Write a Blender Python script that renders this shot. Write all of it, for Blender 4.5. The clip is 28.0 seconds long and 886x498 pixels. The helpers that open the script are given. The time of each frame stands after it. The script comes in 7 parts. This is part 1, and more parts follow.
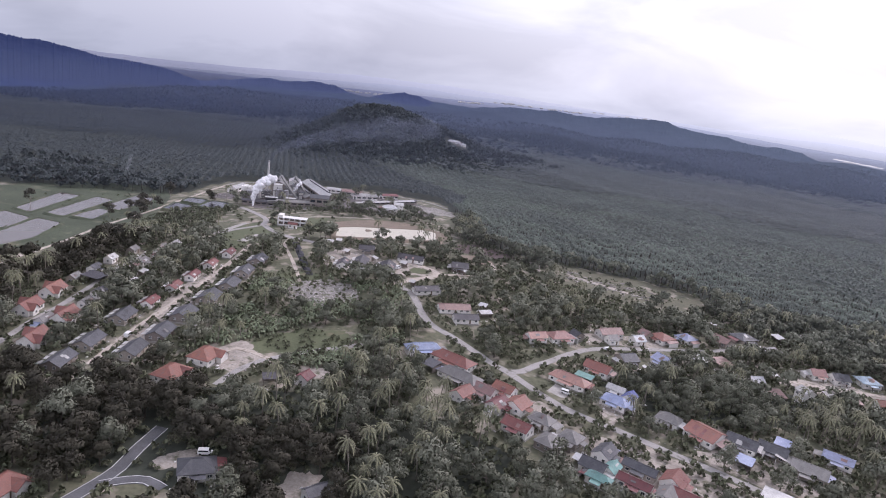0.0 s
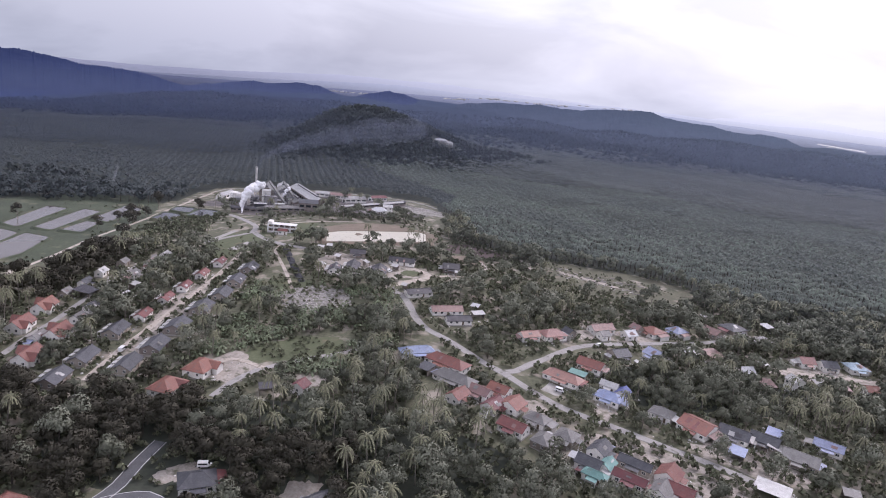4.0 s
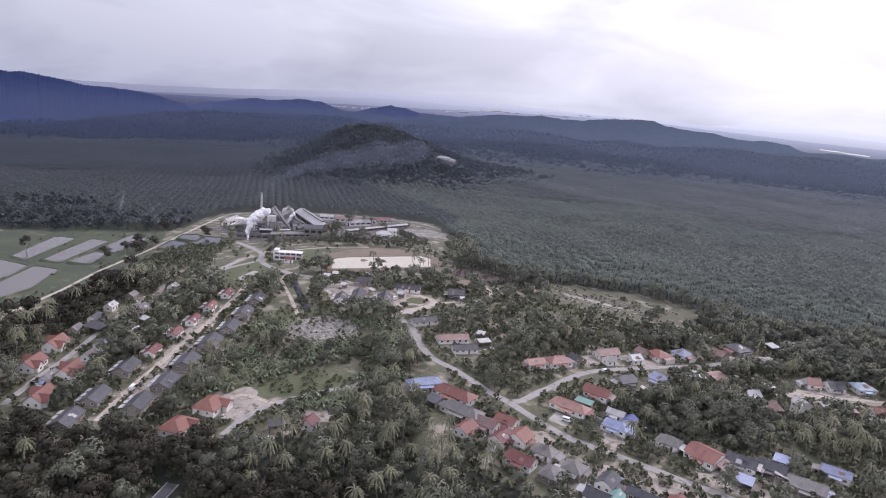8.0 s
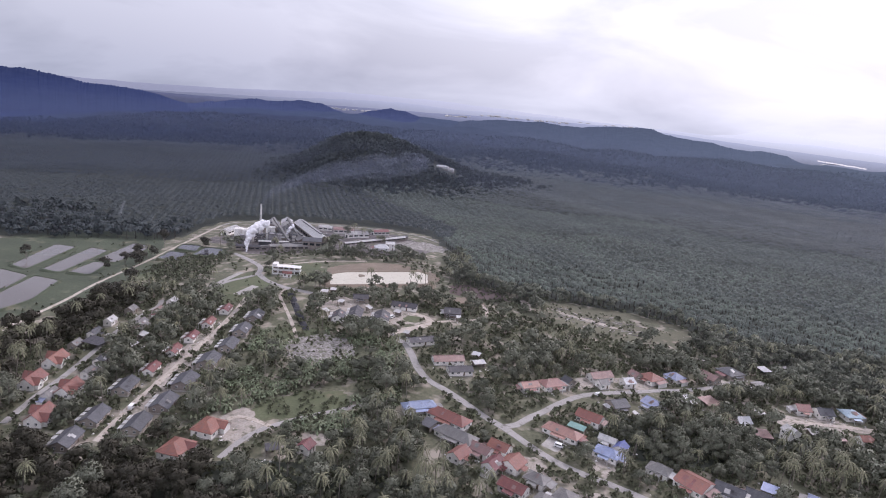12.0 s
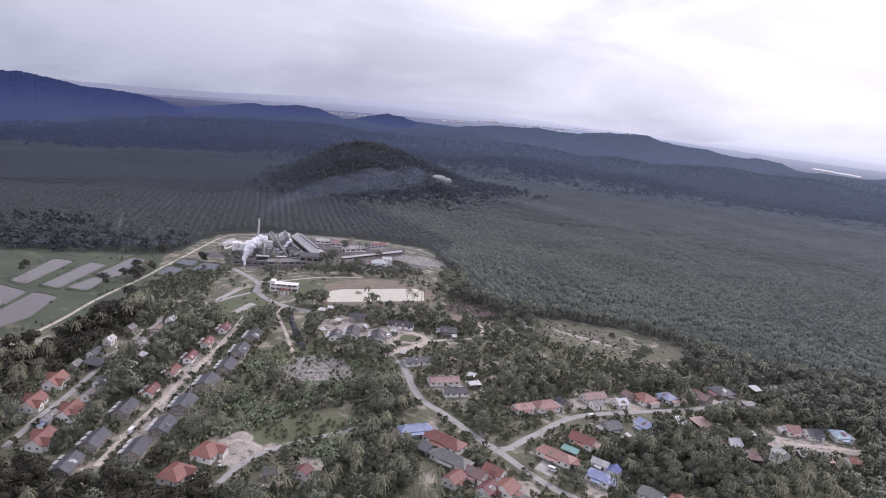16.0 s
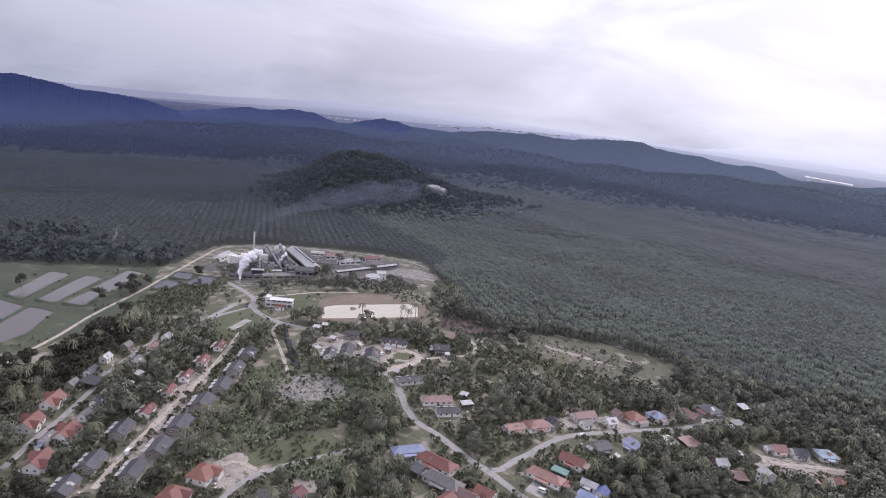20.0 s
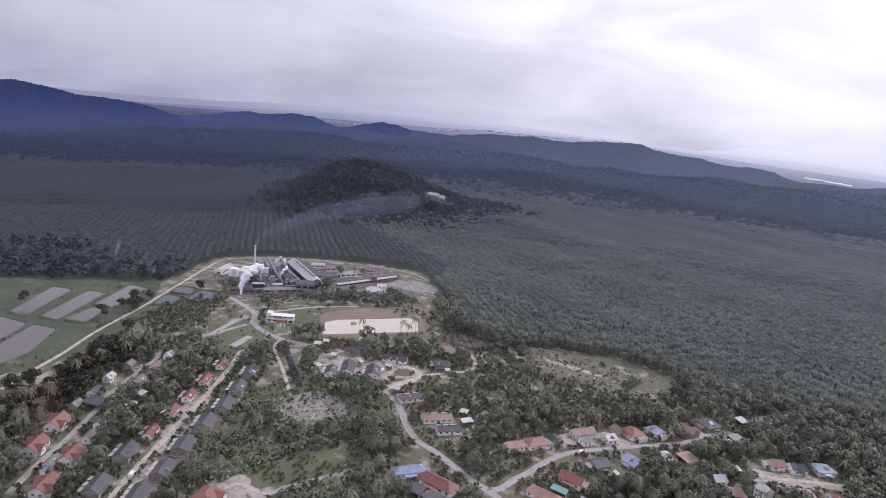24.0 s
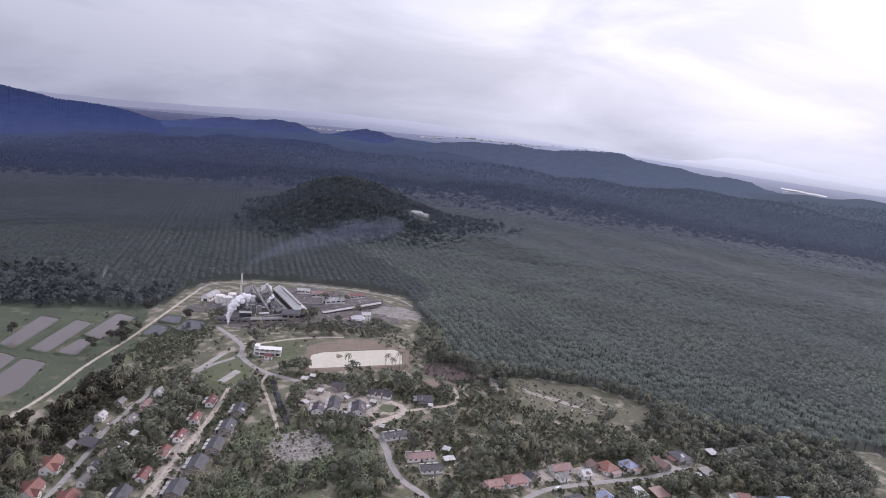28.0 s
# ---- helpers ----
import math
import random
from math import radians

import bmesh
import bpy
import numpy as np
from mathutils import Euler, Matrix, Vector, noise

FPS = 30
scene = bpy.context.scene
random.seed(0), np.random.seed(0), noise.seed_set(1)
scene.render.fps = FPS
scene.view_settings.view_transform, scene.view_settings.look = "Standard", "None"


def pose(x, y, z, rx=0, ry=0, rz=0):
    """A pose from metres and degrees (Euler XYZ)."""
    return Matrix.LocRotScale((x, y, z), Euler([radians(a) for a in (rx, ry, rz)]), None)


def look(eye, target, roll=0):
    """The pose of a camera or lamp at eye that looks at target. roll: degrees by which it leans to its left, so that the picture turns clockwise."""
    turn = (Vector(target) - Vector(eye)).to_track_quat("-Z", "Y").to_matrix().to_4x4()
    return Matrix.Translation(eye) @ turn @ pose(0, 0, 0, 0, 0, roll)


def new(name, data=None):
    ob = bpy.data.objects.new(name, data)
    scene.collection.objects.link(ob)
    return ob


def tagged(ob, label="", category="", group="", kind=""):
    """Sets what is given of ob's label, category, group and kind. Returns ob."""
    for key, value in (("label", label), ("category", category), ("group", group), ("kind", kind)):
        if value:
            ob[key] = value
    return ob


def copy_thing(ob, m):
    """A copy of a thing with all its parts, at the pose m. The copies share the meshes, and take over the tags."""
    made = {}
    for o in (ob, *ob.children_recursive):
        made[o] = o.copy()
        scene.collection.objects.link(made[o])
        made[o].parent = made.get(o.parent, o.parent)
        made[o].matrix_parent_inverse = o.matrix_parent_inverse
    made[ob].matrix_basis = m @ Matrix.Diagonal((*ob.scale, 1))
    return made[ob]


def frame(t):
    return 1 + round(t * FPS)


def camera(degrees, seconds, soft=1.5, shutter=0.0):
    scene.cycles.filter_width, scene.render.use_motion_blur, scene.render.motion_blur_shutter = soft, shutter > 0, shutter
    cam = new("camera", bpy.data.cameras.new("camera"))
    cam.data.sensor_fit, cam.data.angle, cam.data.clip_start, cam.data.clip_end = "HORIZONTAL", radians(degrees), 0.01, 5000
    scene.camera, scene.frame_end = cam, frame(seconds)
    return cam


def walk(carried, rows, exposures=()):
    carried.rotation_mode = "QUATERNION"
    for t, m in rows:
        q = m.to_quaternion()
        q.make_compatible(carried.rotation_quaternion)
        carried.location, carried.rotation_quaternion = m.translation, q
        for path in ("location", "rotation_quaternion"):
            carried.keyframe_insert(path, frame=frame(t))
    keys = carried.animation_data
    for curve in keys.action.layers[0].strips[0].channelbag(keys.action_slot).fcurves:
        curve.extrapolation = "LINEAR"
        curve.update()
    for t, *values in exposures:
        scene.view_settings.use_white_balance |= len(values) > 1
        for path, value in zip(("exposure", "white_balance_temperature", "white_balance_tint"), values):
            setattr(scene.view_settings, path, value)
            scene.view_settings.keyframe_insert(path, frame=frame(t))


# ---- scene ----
cam = camera(67.95, 28.0, soft=1.0)
walk(cam, [
    (0.0, pose(0.02, 0.04, 117.73, 76.019, -7.573, 0.007)),
    (0.5, pose(0.12, -0.43, 117.75, 76.713, -6.636, -0.165)),
    (1.0, pose(-0.05, -0.24, 117.99, 75.857, -6.767, -0.244)),
    (1.5, pose(-0.02, 0.57, 117.99, 76.527, -6.372, 0.594)),
    (2.0, pose(0.08, 0.86, 117.79, 76.281, -6.866, 0.861)),
    (2.5, pose(0.20, 0.12, 118.74, 75.978, -6.778, 0.255)),
    (3.0, pose(0.02, -0.34, 120.04, 75.622, -6.176, -0.857)),
    (3.5, pose(-0.51, -0.89, 120.47, 75.904, -5.978, -1.188)),
    (5.5, pose(-0.45, -1.69, 125.02, 75.776, -5.723, -1.483)),
    (6.0, pose(-0.86, -1.61, 126.30, 75.975, -5.731, -1.371)),
    (6.5, pose(-0.69, -1.71, 127.34, 76.152, -5.162, -1.329)),
    (7.0, pose(-1.28, -1.84, 128.74, 76.227, -5.401, -1.334)),
    (7.5, pose(-1.39, -2.23, 129.98, 76.791, -5.555, -1.192)),
    (8.0, pose(-1.50, -2.31, 131.20, 76.847, -4.713, -1.165)),
    (8.5, pose(-1.54, -2.32, 132.73, 76.485, -5.463, -1.142)),
    (9.0, pose(-1.87, -2.85, 134.13, 76.937, -5.996, -1.031)),
    (9.5, pose(-2.23, -3.03, 135.41, 76.907, -5.682, -1.202)),
    (10.0, pose(-2.48, -3.27, 136.83, 77.112, -5.564, -1.177)),
    (10.5, pose(-2.21, -3.61, 138.20, 77.033, -5.718, -1.140)),
    (11.0, pose(-2.51, -3.58, 139.58, 76.925, -5.732, -1.087)),
    (11.5, pose(-2.47, -3.79, 141.15, 77.006, -5.693, -1.073)),
    (12.0, pose(-2.74, -4.23, 142.67, 77.041, -5.809, -1.157)),
    (12.5, pose(-2.68, -4.46, 144.15, 76.929, -5.943, -1.175)),
    (14.5, pose(-3.04, -5.62, 149.73, 76.965, -5.669, -1.318)),
    (15.0, pose(-3.38, -6.32, 150.96, 77.391, -6.096, -1.381)),
    (15.5, pose(-3.53, -6.64, 152.43, 77.377, -6.037, -1.421)),
    (16.0, pose(-3.91, -6.97, 153.88, 77.384, -6.127, -1.410)),
    (16.5, pose(-3.62, -7.26, 155.21, 77.470, -6.258, -1.399)),
    (17.0, pose(-3.82, -7.54, 156.71, 77.404, -6.086, -1.482)),
    (17.5, pose(-3.84, -8.18, 158.17, 77.618, -6.394, -1.511)),
    (18.0, pose(-4.15, -8.74, 159.42, 77.657, -6.560, -1.638)),
    (18.5, pose(-4.14, -8.63, 160.79, 77.692, -6.306, -1.441)),
    (19.0, pose(-4.44, -9.18, 162.15, 77.593, -6.323, -1.657)),
    (19.5, pose(-4.47, -9.87, 163.45, 77.812, -6.171, -1.752)),
    (20.0, pose(-4.59, -10.36, 164.83, 77.733, -6.556, -1.793)),
    (20.5, pose(-4.71, -11.00, 166.35, 77.965, -6.567, -2.000)),
    (21.0, pose(-4.76, -11.27, 167.65, 77.944, -6.559, -2.101)),
    (21.5, pose(-4.89, -11.31, 169.05, 77.712, -6.516, -2.028)),
    (23.5, pose(-5.05, -12.27, 174.18, 77.945, -6.451, -2.274)),
    (24.0, pose(-5.25, -11.81, 175.39, 77.872, -6.233, -1.832)),
    (24.5, pose(-5.38, -14.22, 178.90, 77.661, -6.350, -2.148)),
    (25.0, pose(-6.71, -16.62, 184.07, 77.799, -6.329, -2.458)),
    (25.5, pose(-8.19, -18.27, 191.76, 78.482, -5.970, -3.014)),
    (26.0, pose(-9.04, -20.84, 195.92, 78.287, -6.840, -3.176)),
    (26.5, pose(-9.10, -21.27, 197.60, 78.079, -6.545, -3.242)),
    (27.0, pose(-9.31, -21.30, 198.95, 78.295, -6.242, -3.030)),
    (27.5, pose(-8.98, -21.59, 200.71, 78.190, -6.669, -3.023)),
    (28.0, pose(-9.53, -22.19, 202.31, 78.335, -6.822, -3.275)),
], exposures=[(0.0, 0.50, 5980, 27), (18.0, 0.46, 5980, 27), (28.0, 0.37, 5980, 27)])

# ---- world and sun: hazy overcast, the bright side of the sky ahead to the right ----
world = bpy.data.worlds.new("sky")
scene.world = world
world.use_nodes = True
wn, wl = world.node_tree.nodes, world.node_tree.links
wn.clear()
SUN_EL, SUN_AZ = radians(42), radians(48)


def wnode(kind, **kw):
    n = wn.new(kind)
    for k, v in kw.items():
        n.inputs[k].default_value = v
    return n


w_out = wn.new("ShaderNodeOutputWorld")
w_sky = wn.new("ShaderNodeTexSky")
w_sky.sky_type = "NISHITA"
w_sky.sun_disc = False
w_sky.sun_elevation, w_sky.sun_rotation = SUN_EL, SUN_AZ
w_sky.dust_density, w_sky.air_density = 4.0, 1.5
w_bg = wnode("ShaderNodeBackground", Strength=0.09)
wl.new(w_sky.outputs[0], w_bg.inputs[0])
w_co = wn.new("ShaderNodeTexCoord")
# brightness rises towards the veiled sun; unseen sky opposite is raised to brighten walls
w_dot = wn.new("ShaderNodeVectorMath")
w_dot.operation = "DOT_PRODUCT"
wl.new(w_co.outputs["Generated"], w_dot.inputs[0])
sun_way = Vector((math.sin(SUN_AZ) * math.cos(SUN_EL), math.cos(SUN_AZ) * math.cos(SUN_EL), math.sin(SUN_EL)))
w_dot.inputs[1].default_value = sun_way
w_half = wn.new("ShaderNodeMath")
w_half.operation = "MULTIPLY_ADD"
w_half.inputs[1].default_value, w_half.inputs[2].default_value = 0.5, 0.5
wl.new(w_dot.outputs["Value"], w_half.inputs[0])
w_glow = wn.new("ShaderNodeValToRGB")
w_glow.color_ramp.elements[0].position, w_glow.color_ramp.elements[0].color = 0.30, (1.30, 1.32, 1.32, 1)
w_glow.color_ramp.elements[1].position, w_glow.color_ramp.elements[1].color = 0.92, (0.87, 0.895, 0.89, 1)
for at_, col_ in ((0.58, (0.43, 0.46, 0.485, 1)), (0.70, (0.49, 0.515, 0.54, 1)), (0.80, (0.66, 0.685, 0.69, 1))):
    w_glow.color_ramp.elements.new(at_).color = col_
wl.new(w_half.outputs[0], w_glow.inputs[0])
# flat stretched cloud layers
w_map = wn.new("ShaderNodeMapping")
w_map.inputs["Scale"].default_value = (1.6, 1.6, 5.5)
wl.new(w_co.outputs["Generated"], w_map.inputs[0])
w_noise = wnode("ShaderNodeTexNoise", Scale=1.7, Detail=5.0, Roughness=0.55, Distortion=0.4)
wl.new(w_map.outputs[0], w_noise.inputs["Vector"])
w_cl = wn.new("ShaderNodeValToRGB")
w_cl.color_ramp.elements[0].position, w_cl.color_ramp.elements[0].color = 0.39, (0.82, 0.83, 0.85, 1)
w_cl.color_ramp.elements[1].position, w_cl.color_ramp.elements[1].color = 0.60, (1.09, 1.09, 1.08, 1)
wl.new(w_noise.outputs["Fac"], w_cl.inputs[0])
w_mul = wn.new("ShaderNodeMixRGB")
w_mul.blend_type = "MULTIPLY"
w_mul.inputs[0].default_value = 1.0
wl.new(w_glow.outputs[0], w_mul.inputs[1])
wl.new(w_cl.outputs[0], w_mul.inputs[2])
# pale band of haze at the horizon
w_sep = wn.new("ShaderNodeSeparateXYZ")
wl.new(w_co.outputs["Generated"], w_sep.inputs[0])
w_hz = wn.new("ShaderNodeMapRange")
for k, v in (("From Min", -0.02), ("From Max", 0.10), ("To Min", 0.75), ("To Max", 0.0)):
    w_hz.inputs[k].default_value = v
wl.new(w_sep.outputs["Z"], w_hz.inputs[0])
w_hmix = wn.new("ShaderNodeMixRGB")
w_hmix.blend_type = "MULTIPLY"
w_hmix.inputs[2].default_value = (0.72, 0.74, 0.79, 1)
wl.new(w_hz.outputs[0], w_hmix.inputs[0])
wl.new(w_mul.outputs[0], w_hmix.inputs[1])
w_cbg = wnode("ShaderNodeBackground", Strength=1.0)
wl.new(w_hmix.outputs[0], w_cbg.inputs[0])
w_mix = wnode("ShaderNodeMixShader", Fac=0.9)
wl.new(w_bg.outputs[0], w_mix.inputs[1])
wl.new(w_cbg.outputs[0], w_mix.inputs[2])
wl.new(w_mix.outputs[0], w_out.inputs[0])

sun = new("sun", bpy.data.lights.new("sun", "SUN"))
sun.data.energy, sun.data.angle, sun.data.color = 1.45, radians(16), (1.0, 0.95, 0.88)
sun.matrix_world = look(sun_way * 500, (0, 0, 0))

# ---- materials ----


def material(name, base, base2=None, rough=0.7, metal=0.0, scale=0.3, fine=3.0, bump=0.2, spread=0.0, islands=False,
             ribs=0.0, stain=None, stain_at=0.62, coat=0.0, ramp=(0.35, 0.68), space="Object"):
    """Two scales of noise between two base colours, a stain colour, per-object or per-island spread, ribs for metal sheet."""
    m = bpy.data.materials.new(name)
    m.use_nodes = True
    n, l = m.node_tree.nodes, m.node_tree.links
    bsdf = n["Principled BSDF"]
    bsdf.inputs["Roughness"].default_value, bsdf.inputs["Metallic"].default_value = rough, metal
    co = n.new("ShaderNodeTexCoord")
    geo = n.new("ShaderNodeNewGeometry")
    where = geo.outputs["Position"] if space == "World" else co.outputs["Object"]
    big = n.new("ShaderNodeTexNoise")
    big.inputs["Scale"].default_value, big.inputs["Detail"].default_value = scale, 5.0
    l.new(where, big.inputs["Vector"])
    small = n.new("ShaderNodeTexNoise")
    small.inputs["Scale"].default_value, small.inputs["Detail"].default_value = fine, 3.0
    l.new(where, small.inputs["Vector"])
    add = n.new("ShaderNodeMath")
    add.operation = "MULTIPLY_ADD"
    add.inputs[1].default_value = 0.5
    l.new(small.outputs["Fac"], add.inputs[0])
    half = n.new("ShaderNodeMath")
    half.operation = "MULTIPLY"
    half.inputs[1].default_value = 0.5
    l.new(big.outputs["Fac"], half.inputs[0])
    l.new(half.outputs[0], add.inputs[2])
    rm = n.new("ShaderNodeValToRGB")
    b2 = base2 or tuple(c * 0.7 for c in base)
    rm.color_ramp.elements[0].position, rm.color_ramp.elements[0].color = ramp[0], (*b2, 1)
    rm.color_ramp.elements[1].position, rm.color_ramp.elements[1].color = ramp[1], (*base, 1)
    l.new(add.outputs[0], rm.inputs[0])
    colour = rm.outputs[0]
    if stain:
        st = n.new("ShaderNodeTexNoise")
        st.inputs["Scale"].default_value, st.inputs["Detail"].default_value = scale * 2.3, 6.0
        l.new(where, st.inputs["Vector"])
        sr = n.new("ShaderNodeMapRange")
        sr.inputs["From Min"].default_value, sr.inputs["From Max"].default_value = stain_at - 0.08, stain_at + 0.08
        l.new(st.outputs["Fac"], sr.inputs[0])
        mx = n.new("ShaderNodeMixRGB")
        mx.inputs[2].default_value = (*stain, 1)
        l.new(sr.outputs[0], mx.inputs[0])
        l.new(colour, mx.inputs[1])
        colour = mx.outputs[0]
    if spread:
        hv = n.new("ShaderNodeHueSaturation")
        rnd = geo.outputs["Random Per Island"] if islands else n.new("ShaderNodeObjectInfo").outputs["Random"]
        mr = n.new("ShaderNodeMapRange")
        mr.inputs["To Min"].default_value, mr.inputs["To Max"].default_value = 1 - spread, 1 + spread
        l.new(rnd, mr.inputs[0])
        l.new(mr.outputs[0], hv.inputs["Value"])
        mh = n.new("ShaderNodeMapRange")
        mh.inputs["To Min"].default_value, mh.inputs["To Max"].default_value = 0.5 - spread * 0.06, 0.5 + spread * 0.04
        l.new(rnd, mh.inputs[0])
        l.new(mh.outputs[0], hv.inputs["Hue"])
        l.new(colour, hv.inputs["Color"])
        colour = hv.outputs[0]
    l.new(colour, bsdf.inputs["Base Color"])
    height = add.outputs[0]
    if ribs:
        wv = n.new("ShaderNodeTexWave")
        wv.inputs["Scale"].default_value = ribs
        l.new(co.outputs["Object"], wv.inputs["Vector"])
        height = wv.outputs["Fac"]
    if bump:
        bp = n.new("ShaderNodeBump")
        bp.inputs["Strength"].default_value, bp.inputs["Distance"].default_value = bump, 0.1
        l.new(height, bp.inputs["Height"])
        l.new(bp.outputs[0], bsdf.inputs["Normal"])
    if coat:
        bsdf.inputs["Coat Weight"].default_value = coat
    return m


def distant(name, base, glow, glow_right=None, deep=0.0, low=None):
    """Plain far backdrop: a dull base with the haze of the air painted in as emission, stronger towards the bright side
    and, if deep, with distance; low: how the glow changes between two heights.
    """
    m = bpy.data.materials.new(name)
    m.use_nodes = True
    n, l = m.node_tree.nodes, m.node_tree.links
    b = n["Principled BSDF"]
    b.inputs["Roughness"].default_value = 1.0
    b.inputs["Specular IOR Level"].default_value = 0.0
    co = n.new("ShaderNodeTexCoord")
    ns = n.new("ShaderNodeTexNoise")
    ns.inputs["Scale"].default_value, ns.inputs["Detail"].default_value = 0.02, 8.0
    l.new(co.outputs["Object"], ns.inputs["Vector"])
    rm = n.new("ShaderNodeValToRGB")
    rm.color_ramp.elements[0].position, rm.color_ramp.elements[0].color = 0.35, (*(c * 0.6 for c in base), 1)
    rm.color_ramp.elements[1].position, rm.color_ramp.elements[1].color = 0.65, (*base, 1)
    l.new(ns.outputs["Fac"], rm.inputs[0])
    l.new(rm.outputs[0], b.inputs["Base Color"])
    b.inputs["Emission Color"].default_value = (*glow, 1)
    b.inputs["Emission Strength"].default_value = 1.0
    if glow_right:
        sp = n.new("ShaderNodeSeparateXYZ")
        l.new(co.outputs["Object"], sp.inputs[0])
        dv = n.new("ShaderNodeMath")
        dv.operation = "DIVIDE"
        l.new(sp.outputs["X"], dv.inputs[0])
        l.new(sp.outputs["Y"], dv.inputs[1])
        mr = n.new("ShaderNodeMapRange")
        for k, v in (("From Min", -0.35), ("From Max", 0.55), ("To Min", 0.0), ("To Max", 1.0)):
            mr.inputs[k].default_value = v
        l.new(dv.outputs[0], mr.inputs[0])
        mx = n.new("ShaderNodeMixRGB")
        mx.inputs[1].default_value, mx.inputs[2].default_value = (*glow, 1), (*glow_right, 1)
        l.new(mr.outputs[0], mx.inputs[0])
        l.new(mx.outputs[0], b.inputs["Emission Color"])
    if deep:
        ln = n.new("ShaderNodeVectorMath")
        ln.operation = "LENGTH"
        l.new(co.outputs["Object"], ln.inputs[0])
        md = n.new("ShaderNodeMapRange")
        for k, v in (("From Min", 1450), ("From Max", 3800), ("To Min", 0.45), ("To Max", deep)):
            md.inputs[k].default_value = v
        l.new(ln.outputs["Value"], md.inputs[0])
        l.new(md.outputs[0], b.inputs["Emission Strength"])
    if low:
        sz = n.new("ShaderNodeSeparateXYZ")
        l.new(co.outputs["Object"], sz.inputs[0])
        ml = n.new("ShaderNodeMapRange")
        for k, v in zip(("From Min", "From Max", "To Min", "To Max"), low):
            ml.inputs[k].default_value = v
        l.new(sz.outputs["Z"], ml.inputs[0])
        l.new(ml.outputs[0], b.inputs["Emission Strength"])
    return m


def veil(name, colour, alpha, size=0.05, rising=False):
    """Translucent sheet for thin smoke or haze: scatters light to both sides, mostly clear, thicker in patches; rising:
    it thins out at the ground and at its top.
    """
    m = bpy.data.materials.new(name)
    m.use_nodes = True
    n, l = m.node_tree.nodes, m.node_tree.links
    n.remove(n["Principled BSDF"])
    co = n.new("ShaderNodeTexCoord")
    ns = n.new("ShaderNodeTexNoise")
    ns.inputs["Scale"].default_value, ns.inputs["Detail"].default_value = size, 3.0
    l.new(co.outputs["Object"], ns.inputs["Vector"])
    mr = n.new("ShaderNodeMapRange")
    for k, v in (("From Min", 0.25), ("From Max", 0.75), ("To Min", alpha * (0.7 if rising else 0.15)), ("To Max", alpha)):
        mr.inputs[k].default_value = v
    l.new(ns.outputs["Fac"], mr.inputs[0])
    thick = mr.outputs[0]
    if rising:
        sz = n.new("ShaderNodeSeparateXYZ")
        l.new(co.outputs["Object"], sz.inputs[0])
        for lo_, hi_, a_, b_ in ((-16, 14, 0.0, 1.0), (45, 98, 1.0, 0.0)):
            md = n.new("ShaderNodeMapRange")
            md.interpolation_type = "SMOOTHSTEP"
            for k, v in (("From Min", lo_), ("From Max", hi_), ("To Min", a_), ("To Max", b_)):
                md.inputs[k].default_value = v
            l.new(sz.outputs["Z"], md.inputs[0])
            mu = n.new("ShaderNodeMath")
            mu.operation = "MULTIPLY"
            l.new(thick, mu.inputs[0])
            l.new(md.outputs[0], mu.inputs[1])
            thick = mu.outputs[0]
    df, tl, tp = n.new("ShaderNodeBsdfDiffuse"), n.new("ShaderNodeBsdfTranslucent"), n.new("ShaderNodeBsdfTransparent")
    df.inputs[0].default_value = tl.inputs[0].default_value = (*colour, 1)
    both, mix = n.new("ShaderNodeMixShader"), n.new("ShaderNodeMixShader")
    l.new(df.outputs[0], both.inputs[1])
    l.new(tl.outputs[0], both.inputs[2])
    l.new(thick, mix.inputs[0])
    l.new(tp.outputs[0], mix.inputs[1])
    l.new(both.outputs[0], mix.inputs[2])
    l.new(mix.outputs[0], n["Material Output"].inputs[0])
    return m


M = {}
M["ground"] = material("village_ground", (0.165, 0.158, 0.106), (0.070, 0.076, 0.044), 0.95, scale=0.05, fine=0.6, bump=0.6,
                       stain=(0.33, 0.29, 0.24), stain_at=0.585, space="World")
M["grass"] = material("grass", (0.132, 0.144, 0.080), (0.076, 0.088, 0.046), 0.95, scale=0.05, fine=0.9, bump=0.5, stain=(0.16, 0.14, 0.09), stain_at=0.64, space="World")
M["field"] = material("field_grass", (0.150, 0.142, 0.094), (0.086, 0.086, 0.055), 0.95, scale=0.06, fine=0.8, bump=0.6, stain=(0.24, 0.205, 0.16), stain_at=0.64, space="World")
M["meadow"] = material("green_meadow", (0.082, 0.098, 0.058), (0.046, 0.056, 0.034), 0.95, scale=0.03, fine=0.7, bump=0.5, stain=(0.16, 0.15, 0.10), stain_at=0.66, space="World")
M["dirt"] = material("pale_dirt", (0.46, 0.41, 0.36), (0.25, 0.22, 0.19), 0.95, scale=0.12, fine=1.2, bump=0.5, stain=(0.10, 0.10, 0.06), stain_at=0.60, space="World")
M["rubble"] = material("grey_rubble", (0.42, 0.39, 0.37), (0.13, 0.12, 0.11), 0.95, scale=0.22, fine=1.0, bump=0.8, stain=(0.10, 0.105, 0.06), stain_at=0.57, space="World")
M["redsoil"] = material("red_soil", (0.25, 0.195, 0.15), (0.145, 0.12, 0.09), 0.95, scale=0.1, fine=1.0, bump=0.4, space="World")
M["purple"] = material("dry_purple_scrub", (0.125, 0.085, 0.08), (0.06, 0.045, 0.042), 0.95, scale=0.15, fine=1.2, bump=0.7, space="World")
